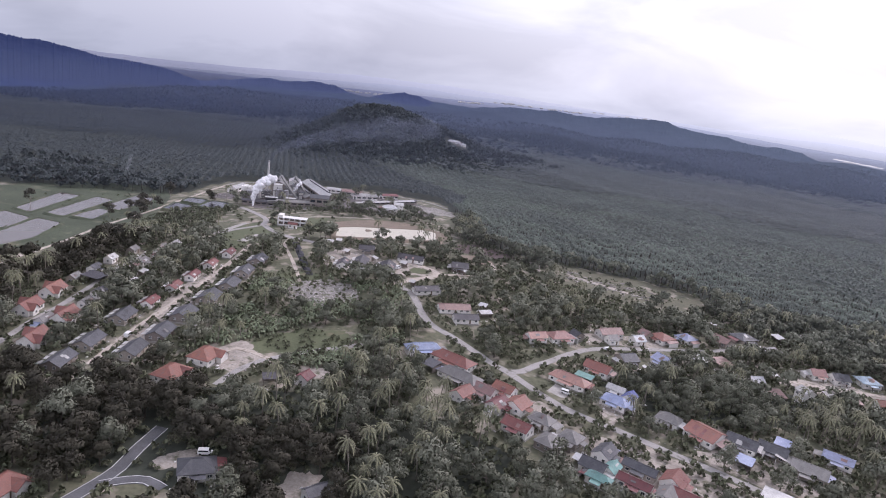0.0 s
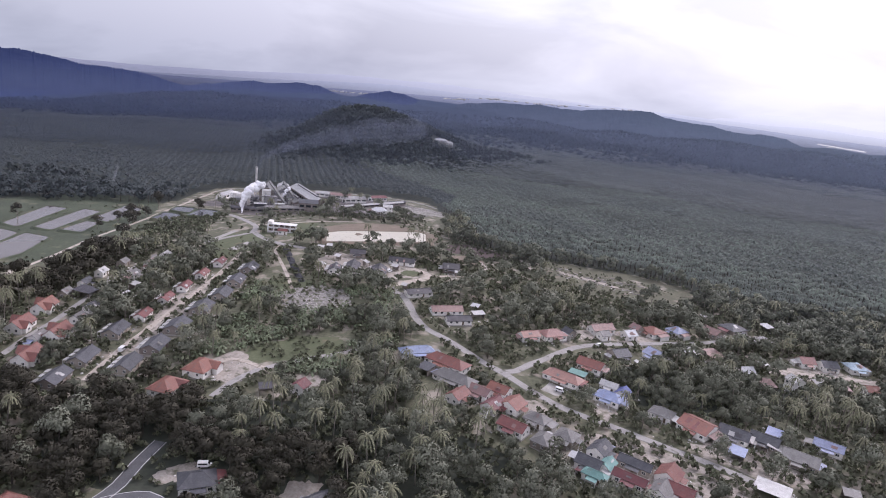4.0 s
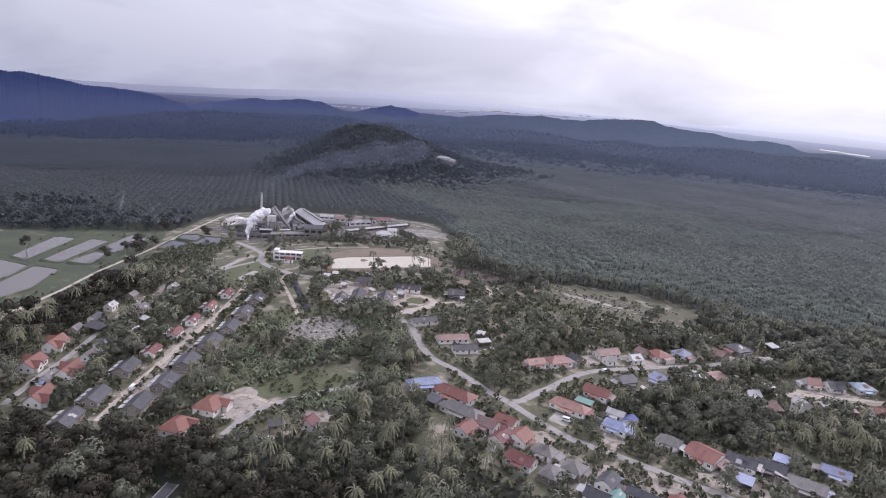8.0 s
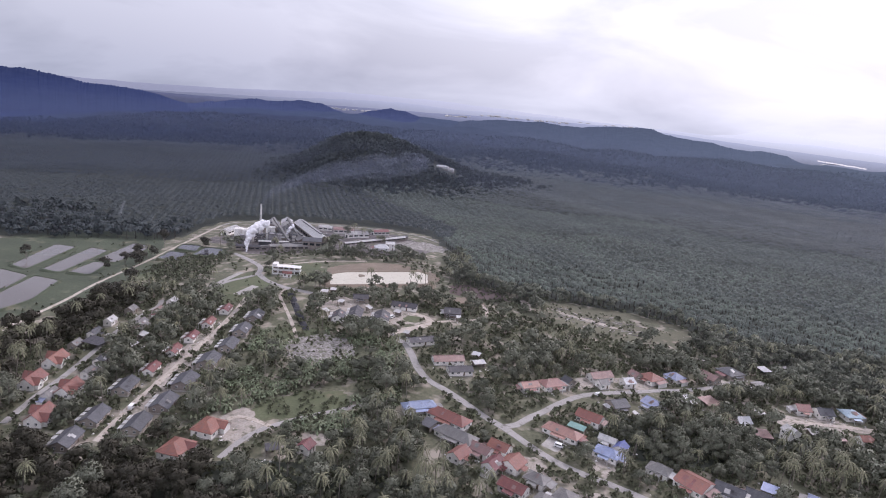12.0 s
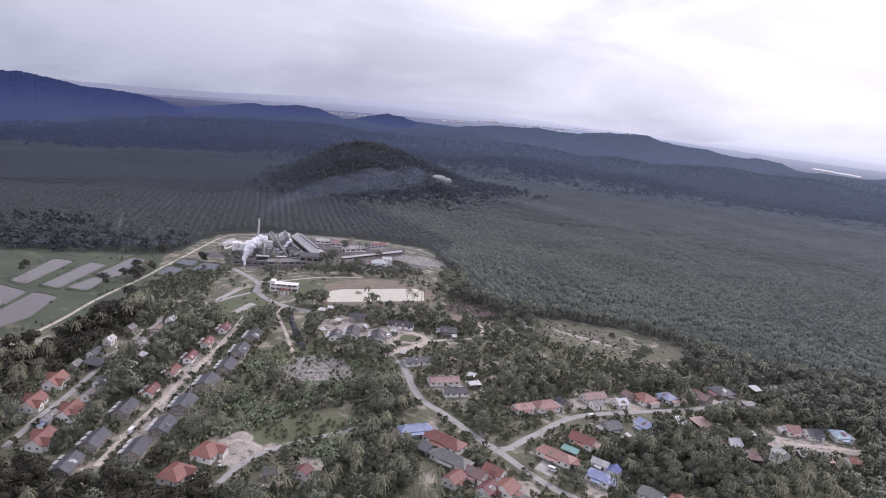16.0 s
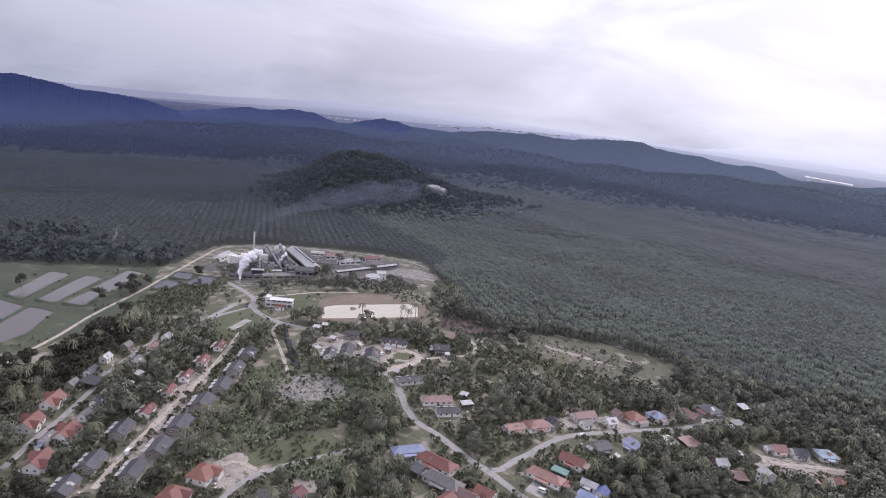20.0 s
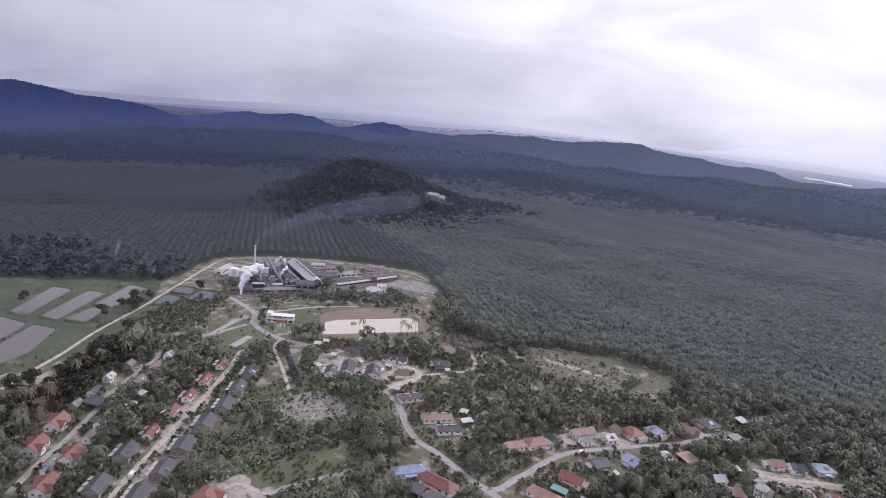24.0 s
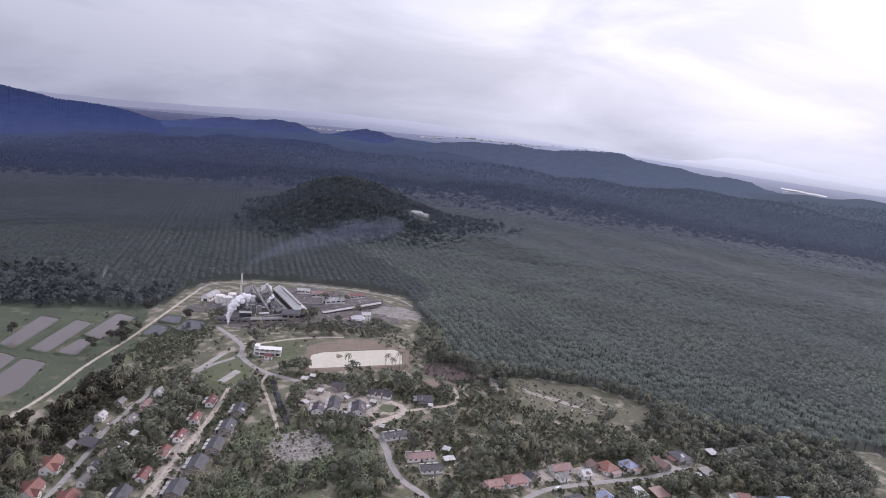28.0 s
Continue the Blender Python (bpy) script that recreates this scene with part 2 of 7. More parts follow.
M["asphalt"] = material("worn_asphalt", (0.38, 0.36, 0.345), (0.26, 0.245, 0.23), 0.9, scale=0.15, fine=2.0, bump=0.15, stain=(0.14, 0.13, 0.11), stain_at=0.66, space="World")
M["road2"] = material("dusty_track", (0.54, 0.48, 0.42), (0.36, 0.31, 0.26), 0.95, scale=0.2, fine=1.5, bump=0.3, stain=(0.15, 0.13, 0.09), stain_at=0.63, space="World")
M["blacktop"] = material("dark_asphalt", (0.15, 0.15, 0.16), (0.09, 0.09, 0.095), 0.85, scale=0.2, fine=2.0, bump=0.15, space="World")
M["paint"] = material("white_line_paint", (0.75, 0.75, 0.74), (0.55, 0.55, 0.54), 0.8, space="World")
M["concrete"] = material("pale_concrete", (0.44, 0.415, 0.385), (0.28, 0.265, 0.245), 0.9, scale=0.2, fine=1.5, bump=0.2, space="World")
M["coal"] = material("black_heap", (0.05, 0.05, 0.06), (0.02, 0.02, 0.025), 0.85, scale=0.3, fine=2.0, bump=0.8)
M["wall"] = material("white_plaster", (0.86, 0.84, 0.81), (0.70, 0.67, 0.63), 0.9, scale=0.3, fine=2.0, bump=0.1, spread=0.1, stain=(0.42, 0.38, 0.33), stain_at=0.70)
M["wall2"] = material("weathered_boards", (0.36, 0.32, 0.28), (0.20, 0.17, 0.15), 0.9, scale=0.4, fine=3.0, bump=0.3, spread=0.25)
M["timber"] = material("timber", (0.20, 0.15, 0.11), (0.11, 0.08, 0.06), 0.85, scale=0.6, fine=5.0, bump=0.2)
M["trim"] = material("white_trim", (0.80, 0.79, 0.77), (0.65, 0.64, 0.62), 0.7)
M["steel"] = material("grey_steel", (0.40, 0.40, 0.42), (0.24, 0.23, 0.23), 0.5, 0.5, scale=0.4, stain=(0.20, 0.12, 0.08), stain_at=0.64)
M["darksteel"] = material("sooty_steel", (0.10, 0.10, 0.11), (0.05, 0.05, 0.055), 0.7, 0.3, scale=0.4)
M["rubber"] = material("black_rubber", (0.03, 0.03, 0.03), (0.02, 0.02, 0.02), 0.8)
M["carpaint"] = material("white_car_paint", (0.80, 0.80, 0.80), (0.72, 0.72, 0.72), 0.3, coat=0.6, bump=0)
M["leaf"] = material("broad_leaves", (0.166, 0.172, 0.120), (0.090, 0.096, 0.068), 0.75, scale=0.12, fine=1.6, bump=0.0, spread=0.25, islands=True, space="World")
M["leaf2"] = material("grey_green_leaves", (0.220, 0.228, 0.165), (0.140, 0.148, 0.108), 0.75, scale=0.12, fine=1.6, bump=0.0, spread=0.25, islands=True, space="World")
M["coco"] = material("coconut_fronds", (0.215, 0.212, 0.125), (0.105, 0.108, 0.064), 0.75, scale=0.1, fine=1.2, bump=0.0, spread=0.45, islands=True, space="World")
M["oilpalm"] = material("oil_palm_fronds", (0.142, 0.168, 0.130), (0.064, 0.080, 0.066), 0.75, scale=0.012, fine=0.35, bump=0.0, spread=0.34, islands=True, space="World")
# palm green dulled, with distance haze mixed into the base colour
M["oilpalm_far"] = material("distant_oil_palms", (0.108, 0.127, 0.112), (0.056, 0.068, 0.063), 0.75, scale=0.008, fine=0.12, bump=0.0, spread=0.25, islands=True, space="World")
# dark leaves, with the brown darkening of the lens vignette mixed in
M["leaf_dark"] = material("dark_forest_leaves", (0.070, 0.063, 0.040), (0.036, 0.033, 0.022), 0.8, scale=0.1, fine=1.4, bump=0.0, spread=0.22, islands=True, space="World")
M["oilpalm_dark"] = material("old_oil_palm_fronds", (0.056, 0.070, 0.065), (0.033, 0.043, 0.043), 0.65, scale=0.012, fine=0.35, bump=0.0, spread=0.3, islands=True, space="World")
# dark blue haze of the far west put into the frond colour
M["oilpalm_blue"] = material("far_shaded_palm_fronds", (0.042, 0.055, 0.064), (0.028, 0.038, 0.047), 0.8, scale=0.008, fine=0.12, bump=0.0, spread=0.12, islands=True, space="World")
M["yard"] = material("mill_yard_soil", (0.135, 0.115, 0.112), (0.070, 0.064, 0.064), 0.95, scale=0.08, fine=0.8, bump=0.5, stain=(0.26, 0.23, 0.21), stain_at=0.62, space="World")
# bluish haze of the farthest rows put into the frond colour
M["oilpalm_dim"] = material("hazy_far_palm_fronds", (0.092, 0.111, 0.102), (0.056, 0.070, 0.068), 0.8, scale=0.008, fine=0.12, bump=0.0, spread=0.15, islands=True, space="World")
M["shrub"] = material("shrub_leaves", (0.148, 0.156, 0.092), (0.080, 0.086, 0.052), 0.8, scale=0.1, fine=1.5, bump=0.0, spread=0.5, islands=True, space="World")
M["bark"] = material("grey_bark", (0.26, 0.235, 0.20), (0.14, 0.12, 0.10), 0.9, scale=0.8, fine=4.0, bump=0.4, spread=0.25)
M["bark_far"] = material("palm_bark", (0.10, 0.085, 0.07), (0.05, 0.042, 0.035), 0.9, scale=0.8, fine=4.0, bump=0.2)
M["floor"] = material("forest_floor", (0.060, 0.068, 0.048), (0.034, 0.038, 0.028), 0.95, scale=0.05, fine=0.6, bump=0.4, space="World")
M["steam"] = material("white_steam", (0.88, 0.87, 0.88), (0.80, 0.79, 0.82), 1.0, scale=0.3, bump=0.0)
M["smoke"] = veil("grey_smoke", (0.50, 0.55, 0.72), 0.078)
# jungle leaves with a little bluish haze painted into their colour
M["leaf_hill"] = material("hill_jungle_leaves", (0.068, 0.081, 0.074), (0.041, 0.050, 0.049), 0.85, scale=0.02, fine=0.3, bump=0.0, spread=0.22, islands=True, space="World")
M["wisp"] = veil("thin_white_smoke", (0.80, 0.82, 0.86), 0.16)

ROOFS = {
    "red": ((0.265, 0.104, 0.078), (0.17, 0.070, 0.056)), "orange": ((0.37, 0.20, 0.165), (0.25, 0.14, 0.12)), "maroon": ((0.22, 0.07, 0.065), (0.13, 0.045, 0.045)),
    "brown": ((0.32, 0.20, 0.18), (0.20, 0.125, 0.11)), "slate": ((0.092, 0.092, 0.102), (0.046, 0.047, 0.055)), "grey": ((0.25, 0.24, 0.23), (0.14, 0.132, 0.126)),
    "dark": ((0.068, 0.062, 0.072), (0.036, 0.034, 0.040)), "blue": ((0.33, 0.375, 0.53), (0.21, 0.25, 0.39)), "deepblue": ((0.13, 0.16, 0.37), (0.08, 0.10, 0.25)),
    "bluegrey": ((0.30, 0.33, 0.46), (0.20, 0.22, 0.31)), "paleblue": ((0.42, 0.53, 0.62), (0.30, 0.39, 0.48)), "pale": ((0.56, 0.55, 0.54), (0.36, 0.35, 0.34)), "darkred": ((0.225, 0.078, 0.07), (0.14, 0.05, 0.048)),
    "white": ((0.62, 0.62, 0.63), (0.44, 0.44, 0.45)), "green": ((0.20, 0.36, 0.325), (0.12, 0.24, 0.22)),
}
ROOF_WORDS = {"red": "red", "orange": "faded orange", "maroon": "dark maroon", "brown": "dusty brown", "slate": "slate-grey", "grey": "grey", "dark": "dark grey", "blue": "light blue",
              "deepblue": "deep blue", "bluegrey": "blue-grey", "paleblue": "pale blue", "pale": "pale weathered", "darkred": "dark red", "white": "white", "green": "green"}
for key, (a, b) in ROOFS.items():
    M["roof_" + key] = material("roof_sheet_" + key, a, b, 0.55, 0.0, scale=0.35, fine=2.2, bump=0.25, spread=0.14, ribs=2.2,
                                stain=tuple(c * 0.45 + 0.05 for c in a), stain_at=0.63)

m = bpy.data.materials.new("pond_water")
m.use_nodes = True
nb = m.node_tree.nodes["Principled BSDF"]
nb.inputs["Base Color"].default_value, nb.inputs["Roughness"].default_value = (0.135, 0.118, 0.108, 1), 0.02
nb.inputs["IOR"].default_value = 1.5
nz = m.node_tree.nodes.new("ShaderNodeTexNoise")
nz.inputs["Scale"].default_value = 0.6
bp = m.node_tree.nodes.new("ShaderNodeBump")
bp.inputs["Strength"].default_value, bp.inputs["Distance"].default_value = 0.03, 0.03
m.node_tree.links.new(nz.outputs["Fac"], bp.inputs["Height"])
m.node_tree.links.new(bp.outputs[0], nb.inputs["Normal"])
M["water"] = m
M["milky"] = material("milky_water", (0.57, 0.54, 0.45), (0.47, 0.43, 0.35), 0.45, scale=0.04, fine=0.3, bump=0.02, space="World")
M["sludge"] = material("dark_sludge_water", (0.07, 0.065, 0.075), (0.04, 0.04, 0.045), 0.12, scale=0.05, fine=0.4, bump=0.03, space="World")
g = bpy.data.materials.new("window_glass")
g.use_nodes = True
gb = g.node_tree.nodes["Principled BSDF"]
gb.inputs["Base Color"].default_value, gb.inputs["Roughness"].default_value = (0.03, 0.035, 0.04, 1), 0.08
M["glass"] = g

# ---- the land ----


def land(x, y):
    """Height of the ground: a low knoll under the village and the mill, a wooded hill behind."""
    z = -11.8 + 22.3 * np.exp(-((x + 40) / 160) ** 2 - ((y - 460) / 250) ** 2)
    z = z + 72 * np.exp(-(np.abs((x + 100) / 112)) ** 2.3 - (np.abs((y - 1140) / 135)) ** 2.2)
    z = z + 25 * np.exp(-((x - 40) / 70) ** 2 - ((y - 1140) / 90) ** 2) + 13 * np.exp(-((x - 150) / 75) ** 2 - ((y - 1190) / 90) ** 2)
    r = np.hypot(x, y)
    # low swells under the plantation, level round the mill and the village
    open_ = np.clip((np.hypot(x + 90, y - 560) - 210) / 160, 0, 1) * np.clip((r - 520) / 200, 0, 1) * np.clip((np.hypot(x + 60, y - 1140) - 120) / 140, 0, 1)
    z = z + open_ * (2.6 * np.sin(x / 61 + 0.8 * np.sin(y / 97)) * np.sin(y / 83 + 0.6) + 1.2 * np.sin(x / 29 + y / 41))
    # the country falls away towards the far lowland, most of all on the west
    west_ = np.clip((-x / np.maximum(y, 200.0) - 0.12) / 0.45, 0, 1.3)
    z = z - np.clip((r - 1300) / 2000, 0, 1.3) * (14 + 105 * west_ ** 1.3)
    far = np.clip((r - 1450) / 700, 0, 1)
    z = z + far * (6 + 24 * np.sin(x / 310 + 1.0) * np.sin(y / 230 + 0.4) + 8 * np.sin(x / 130 + y / 170) + 5 * np.sin(x / 70 - y / 110 + 2.0))
    return z


def land1(x, y):
    return float(land(np.float64(x), np.float64(y)))


def link_mesh(name, verts, faces, mat, parent=None, smooth=False, label=""):
    me = bpy.data.meshes.new(name)
    me.from_pydata([tuple(v) for v in verts], [], [tuple(f) for f in faces])
    me.materials.append(mat)
    if smooth:
        me.polygons.foreach_set("use_smooth", [True] * len(me.polygons))
    ob = new(name, me)
    if parent:
        ob.parent = parent
    if label:
        ob["label"] = label
    return ob


def tri_mesh(name, V, F, mat, N=None):
    """A large mesh of triangles from arrays, with soft rounded shading where normals are given."""
    me = bpy.data.meshes.new(name)
    V, F = np.asarray(V, np.float32), np.asarray(F, np.int32)
    me.vertices.add(len(V))
    me.vertices.foreach_set("co", V.ravel())
    me.loops.add(len(F) * 3)
    me.loops.foreach_set("vertex_index", F.ravel())
    me.polygons.add(len(F))
    me.polygons.foreach_set("loop_start", np.arange(0, len(F) * 3, 3, dtype=np.int32))
    me.update(calc_edges=True)
    if N is not None:
        me.normals_split_custom_set_from_vertices(np.asarray(N, np.float32).tolist())
    me.materials.append(mat)
    return me


def part(name, bm, mat, parent, label=""):
    me = bpy.data.meshes.new(name)
    bm.to_mesh(me)
    bm.free()
    me.materials.append(mat)
    ob = new(name, me)
    ob.parent = parent
    if label:
        ob["label"] = label
    return ob


def grid_axis(lo, hi, inner_lo, inner_hi, step, grow=1.18):
    mid_ = list(np.arange(inner_lo, inner_hi + 0.1, step))
    d, a = step, mid_[-1]
    while a < hi:
        d *= grow
        a += d
        mid_.append(min(a, hi))
    d, a = step, mid_[0]
    while a > lo:
        d *= grow
        a -= d
        mid_.insert(0, max(a, lo))
    return np.array(mid_)


gx = grid_axis(-4400, 4400, -420, 420, 7.0)
gy = grid_axis(-1500, 4300, 90, 760, 7.0, 1.1)
GX, GY = np.meshgrid(gx, gy)
GZ = land(GX, GY) - 22 * np.clip((np.hypot(GX, GY) - 1560) / 250, 0, 1)
nx, ny = len(gx), len(gy)
idx = np.arange(nx * ny).reshape(ny, nx)
quads = np.stack([idx[:-1, :-1], idx[:-1, 1:], idx[1:, 1:], idx[1:, :-1]], -1).reshape(-1, 4)
ground = link_mesh("ground", np.stack([GX, GY, GZ], -1).reshape(-1, 3).tolist(), quads.tolist(), M["ground"], smooth=True)
tagged(ground, "uneven ground of grass, soil and scrub", "ground", kind="structure")

# ---- distant hills and haze ----


def ridge(name, label, az0, az1, dist, depth, tops, mat, rough=0.12, seed=1, jag=2.0, back=120.0):
    """A far range seen side-on: crest heights (metres) at azimuths, with spurs and gullies running down to the plain in front."""
    n = int((az1 - az0) * 22)
    V, F = [], []
    azs = np.linspace(az0, az1, n)
    crest = np.interp(azs, [a for a, _ in tops], [h for _, h in tops])
    prof = [(-1.0, 0.0), (-0.86, 0.08), (-0.72, 0.2), (-0.59, 0.35), (-0.46, 0.52), (-0.34, 0.67), (-0.22, 0.82), (-0.1, 0.94), (0.0, 1.0)]
    for i, a in enumerate(azs):
        h = crest[i] + rough * 40 * noise.fractal(Vector((a * 0.8, seed * 7.3, 0)), 1.0, 2.0, 5) + jag * (noise.noise(Vector((a * 9.0, seed, 1.0))) + 0.6 * noise.noise(Vector((a * 31.0, seed, 4.0))))
        x, y = dist * math.sin(radians(a)), dist * math.cos(radians(a))
        foot = min(land1(x * (1 - depth / dist), y * (1 - depth / dist)) - 14, h - 12)
        for k, (d, s) in enumerate(prof):
            w = noise.fractal(Vector((a * 0.9 + 0.5 * d, d * 1.2 + seed, 3.1)), 1.0, 2.0, 5) if 0 < k < 8 else 0
            r = dist + depth * (d + 0.06 * w)
            V.append((r * math.sin(radians(a)), r * math.cos(radians(a)), foot + (h - foot) * min(0.99 if k < 8 else 1.0, max(0.0, s + 0.34 * w * s * (1.15 - s)))))
        r = dist + back
        V.append((r * math.sin(radians(a)), r * math.cos(radians(a)), foot))
    c = len(prof) + 1
    for i in range(n - 1):
        for k in range(c - 1):
            F.append((i * c + k, i * c + k + 1, (i + 1) * c + k + 1, (i + 1) * c + k))
    ob = link_mesh(name, V, F, mat, smooth=True)
    return tagged(ob, label, "backdrop", kind="structure")


# air haze is painted into these ranges as bluish or pale emission
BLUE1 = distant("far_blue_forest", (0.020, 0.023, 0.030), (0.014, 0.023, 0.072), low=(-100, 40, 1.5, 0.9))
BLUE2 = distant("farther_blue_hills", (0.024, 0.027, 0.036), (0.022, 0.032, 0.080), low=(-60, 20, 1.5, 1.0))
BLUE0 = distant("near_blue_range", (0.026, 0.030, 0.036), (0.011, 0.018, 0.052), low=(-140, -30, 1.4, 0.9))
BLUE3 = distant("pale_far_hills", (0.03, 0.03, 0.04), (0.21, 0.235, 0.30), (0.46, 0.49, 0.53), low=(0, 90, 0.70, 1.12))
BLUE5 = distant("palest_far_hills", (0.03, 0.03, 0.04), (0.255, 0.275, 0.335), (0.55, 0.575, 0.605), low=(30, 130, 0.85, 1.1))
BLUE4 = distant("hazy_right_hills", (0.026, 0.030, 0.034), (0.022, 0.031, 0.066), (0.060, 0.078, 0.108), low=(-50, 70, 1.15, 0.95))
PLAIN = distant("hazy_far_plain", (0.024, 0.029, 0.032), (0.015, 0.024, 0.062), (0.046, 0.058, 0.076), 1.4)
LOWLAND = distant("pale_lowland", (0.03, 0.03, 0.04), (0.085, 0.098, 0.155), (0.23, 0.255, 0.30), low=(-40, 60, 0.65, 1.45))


def crest(dist, el):
    return 150 + dist * math.tan(radians(el))


def crests(dist, *pairs):
    return [(a, crest(dist, e)) for a, e in pairs]


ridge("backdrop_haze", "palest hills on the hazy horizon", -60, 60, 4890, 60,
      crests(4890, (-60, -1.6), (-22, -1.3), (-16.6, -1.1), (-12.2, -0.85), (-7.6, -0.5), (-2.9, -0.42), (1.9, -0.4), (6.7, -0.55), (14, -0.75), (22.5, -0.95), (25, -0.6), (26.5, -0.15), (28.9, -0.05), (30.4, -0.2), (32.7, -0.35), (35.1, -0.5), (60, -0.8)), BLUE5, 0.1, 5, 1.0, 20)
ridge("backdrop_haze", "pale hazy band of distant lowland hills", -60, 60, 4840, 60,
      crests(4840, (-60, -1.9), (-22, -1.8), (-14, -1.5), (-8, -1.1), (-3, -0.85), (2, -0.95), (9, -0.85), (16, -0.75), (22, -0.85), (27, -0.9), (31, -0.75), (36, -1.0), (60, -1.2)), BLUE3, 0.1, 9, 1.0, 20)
ridge("backdrop_lowland", "lowland beyond the hills, blue from painted haze", -60, 60, 4780, 240,
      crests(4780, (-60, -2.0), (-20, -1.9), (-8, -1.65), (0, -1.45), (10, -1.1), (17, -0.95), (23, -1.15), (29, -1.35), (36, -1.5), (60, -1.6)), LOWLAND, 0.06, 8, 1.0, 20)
ridge("backdrop_mountain", "forested mountain slope, deep blue from painted haze", -62, -17.3, 4650, 1200,
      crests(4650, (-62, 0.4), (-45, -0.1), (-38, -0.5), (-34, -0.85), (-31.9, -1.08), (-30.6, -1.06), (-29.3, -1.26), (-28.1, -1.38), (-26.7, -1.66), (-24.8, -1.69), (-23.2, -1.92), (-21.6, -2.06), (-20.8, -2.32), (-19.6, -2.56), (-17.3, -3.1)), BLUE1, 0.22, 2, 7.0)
ridge("backdrop_hills", "low wooded hills far off, blue from painted haze", -21, 0.6, 4600, 700,
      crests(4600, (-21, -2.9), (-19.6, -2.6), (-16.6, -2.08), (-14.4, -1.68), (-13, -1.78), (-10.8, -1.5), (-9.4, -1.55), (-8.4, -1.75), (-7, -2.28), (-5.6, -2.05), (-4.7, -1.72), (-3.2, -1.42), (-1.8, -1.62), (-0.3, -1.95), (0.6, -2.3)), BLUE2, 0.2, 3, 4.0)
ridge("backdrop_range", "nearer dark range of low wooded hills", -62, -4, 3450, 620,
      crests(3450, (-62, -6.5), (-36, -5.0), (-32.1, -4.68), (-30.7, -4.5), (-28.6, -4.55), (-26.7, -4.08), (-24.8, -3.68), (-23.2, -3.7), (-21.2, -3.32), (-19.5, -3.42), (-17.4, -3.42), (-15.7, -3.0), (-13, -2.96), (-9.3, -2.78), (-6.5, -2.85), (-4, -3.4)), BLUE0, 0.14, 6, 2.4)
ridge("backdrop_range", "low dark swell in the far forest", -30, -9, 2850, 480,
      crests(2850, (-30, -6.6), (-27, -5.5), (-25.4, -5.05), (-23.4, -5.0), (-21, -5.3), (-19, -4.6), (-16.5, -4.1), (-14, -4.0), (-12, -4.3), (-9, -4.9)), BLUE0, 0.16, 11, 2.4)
ridge("backdrop_ridge", "long dark wooded ridge fading into painted haze", -1.5, 52, 4550, 1500,
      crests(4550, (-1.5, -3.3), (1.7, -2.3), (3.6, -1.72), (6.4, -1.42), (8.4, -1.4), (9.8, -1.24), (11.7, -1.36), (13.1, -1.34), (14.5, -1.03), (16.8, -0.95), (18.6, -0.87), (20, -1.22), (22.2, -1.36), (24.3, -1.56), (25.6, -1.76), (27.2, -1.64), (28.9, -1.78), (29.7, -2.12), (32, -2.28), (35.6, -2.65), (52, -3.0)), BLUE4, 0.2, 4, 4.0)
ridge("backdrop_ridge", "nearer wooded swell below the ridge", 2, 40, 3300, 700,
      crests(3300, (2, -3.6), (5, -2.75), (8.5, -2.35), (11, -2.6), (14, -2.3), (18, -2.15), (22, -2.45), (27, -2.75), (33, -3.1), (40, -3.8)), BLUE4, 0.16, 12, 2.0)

# far town in the lowland and a bare scar with a track on the ridge's end
rt = random.Random(21)
V, F = [], []


def far_block(az, el, r, wide, tall):
    """A building a long way off, with a low pitched roof."""
    c = Vector((r * math.sin(radians(az)), r * math.cos(radians(az)), 150 + r * math.tan(radians(el))))
    u, w = Vector((math.cos(radians(az)), -math.sin(radians(az)), 0)) * wide / 2, Vector((math.sin(radians(az)), math.cos(radians(az)), 0)) * 5
    b = len(V)
    V.extend([c - u - w, c + u - w, c + u + w, c - u + w])
    V.extend([v + Vector((0, 0, tall)) for v in V[b:b + 4]])
    V.extend([c - u + Vector((0, 0, tall * 1.4)), c + u + Vector((0, 0, tall * 1.4))])
    F.extend([tuple(b + i for i in f) for f in ((0, 1, 5, 4), (1, 2, 6, 9, 5), (2, 3, 7, 6), (3, 0, 4, 8, 7), (4, 5, 9, 8), (6, 7, 8, 9))])


for a0, a1, e0, e1, n in ((-8.5, -2.5, -1.98, -1.80, 34), (1.5, 4.0, -1.62, -1.50, 16), (4.5, 12.0, -1.28, -1.18, 34), (12, 18, -1.02, -0.95, 10)):
    for k in range(n):
        az = rt.uniform(a0, a1)
        far_block(az, e0 + (e1 - e0) * (az - a0) / (a1 - a0) + rt.uniform(-0.05, 0.05), rt.uniform(4600, 4640), rt.uniform(8, 26), rt.uniform(4, 8))
tagged(link_mesh("far_town", V, F, M["roof_pale"]), "pale roofs of a distant town in haze", "town", kind="stuff")
V, F = [], []
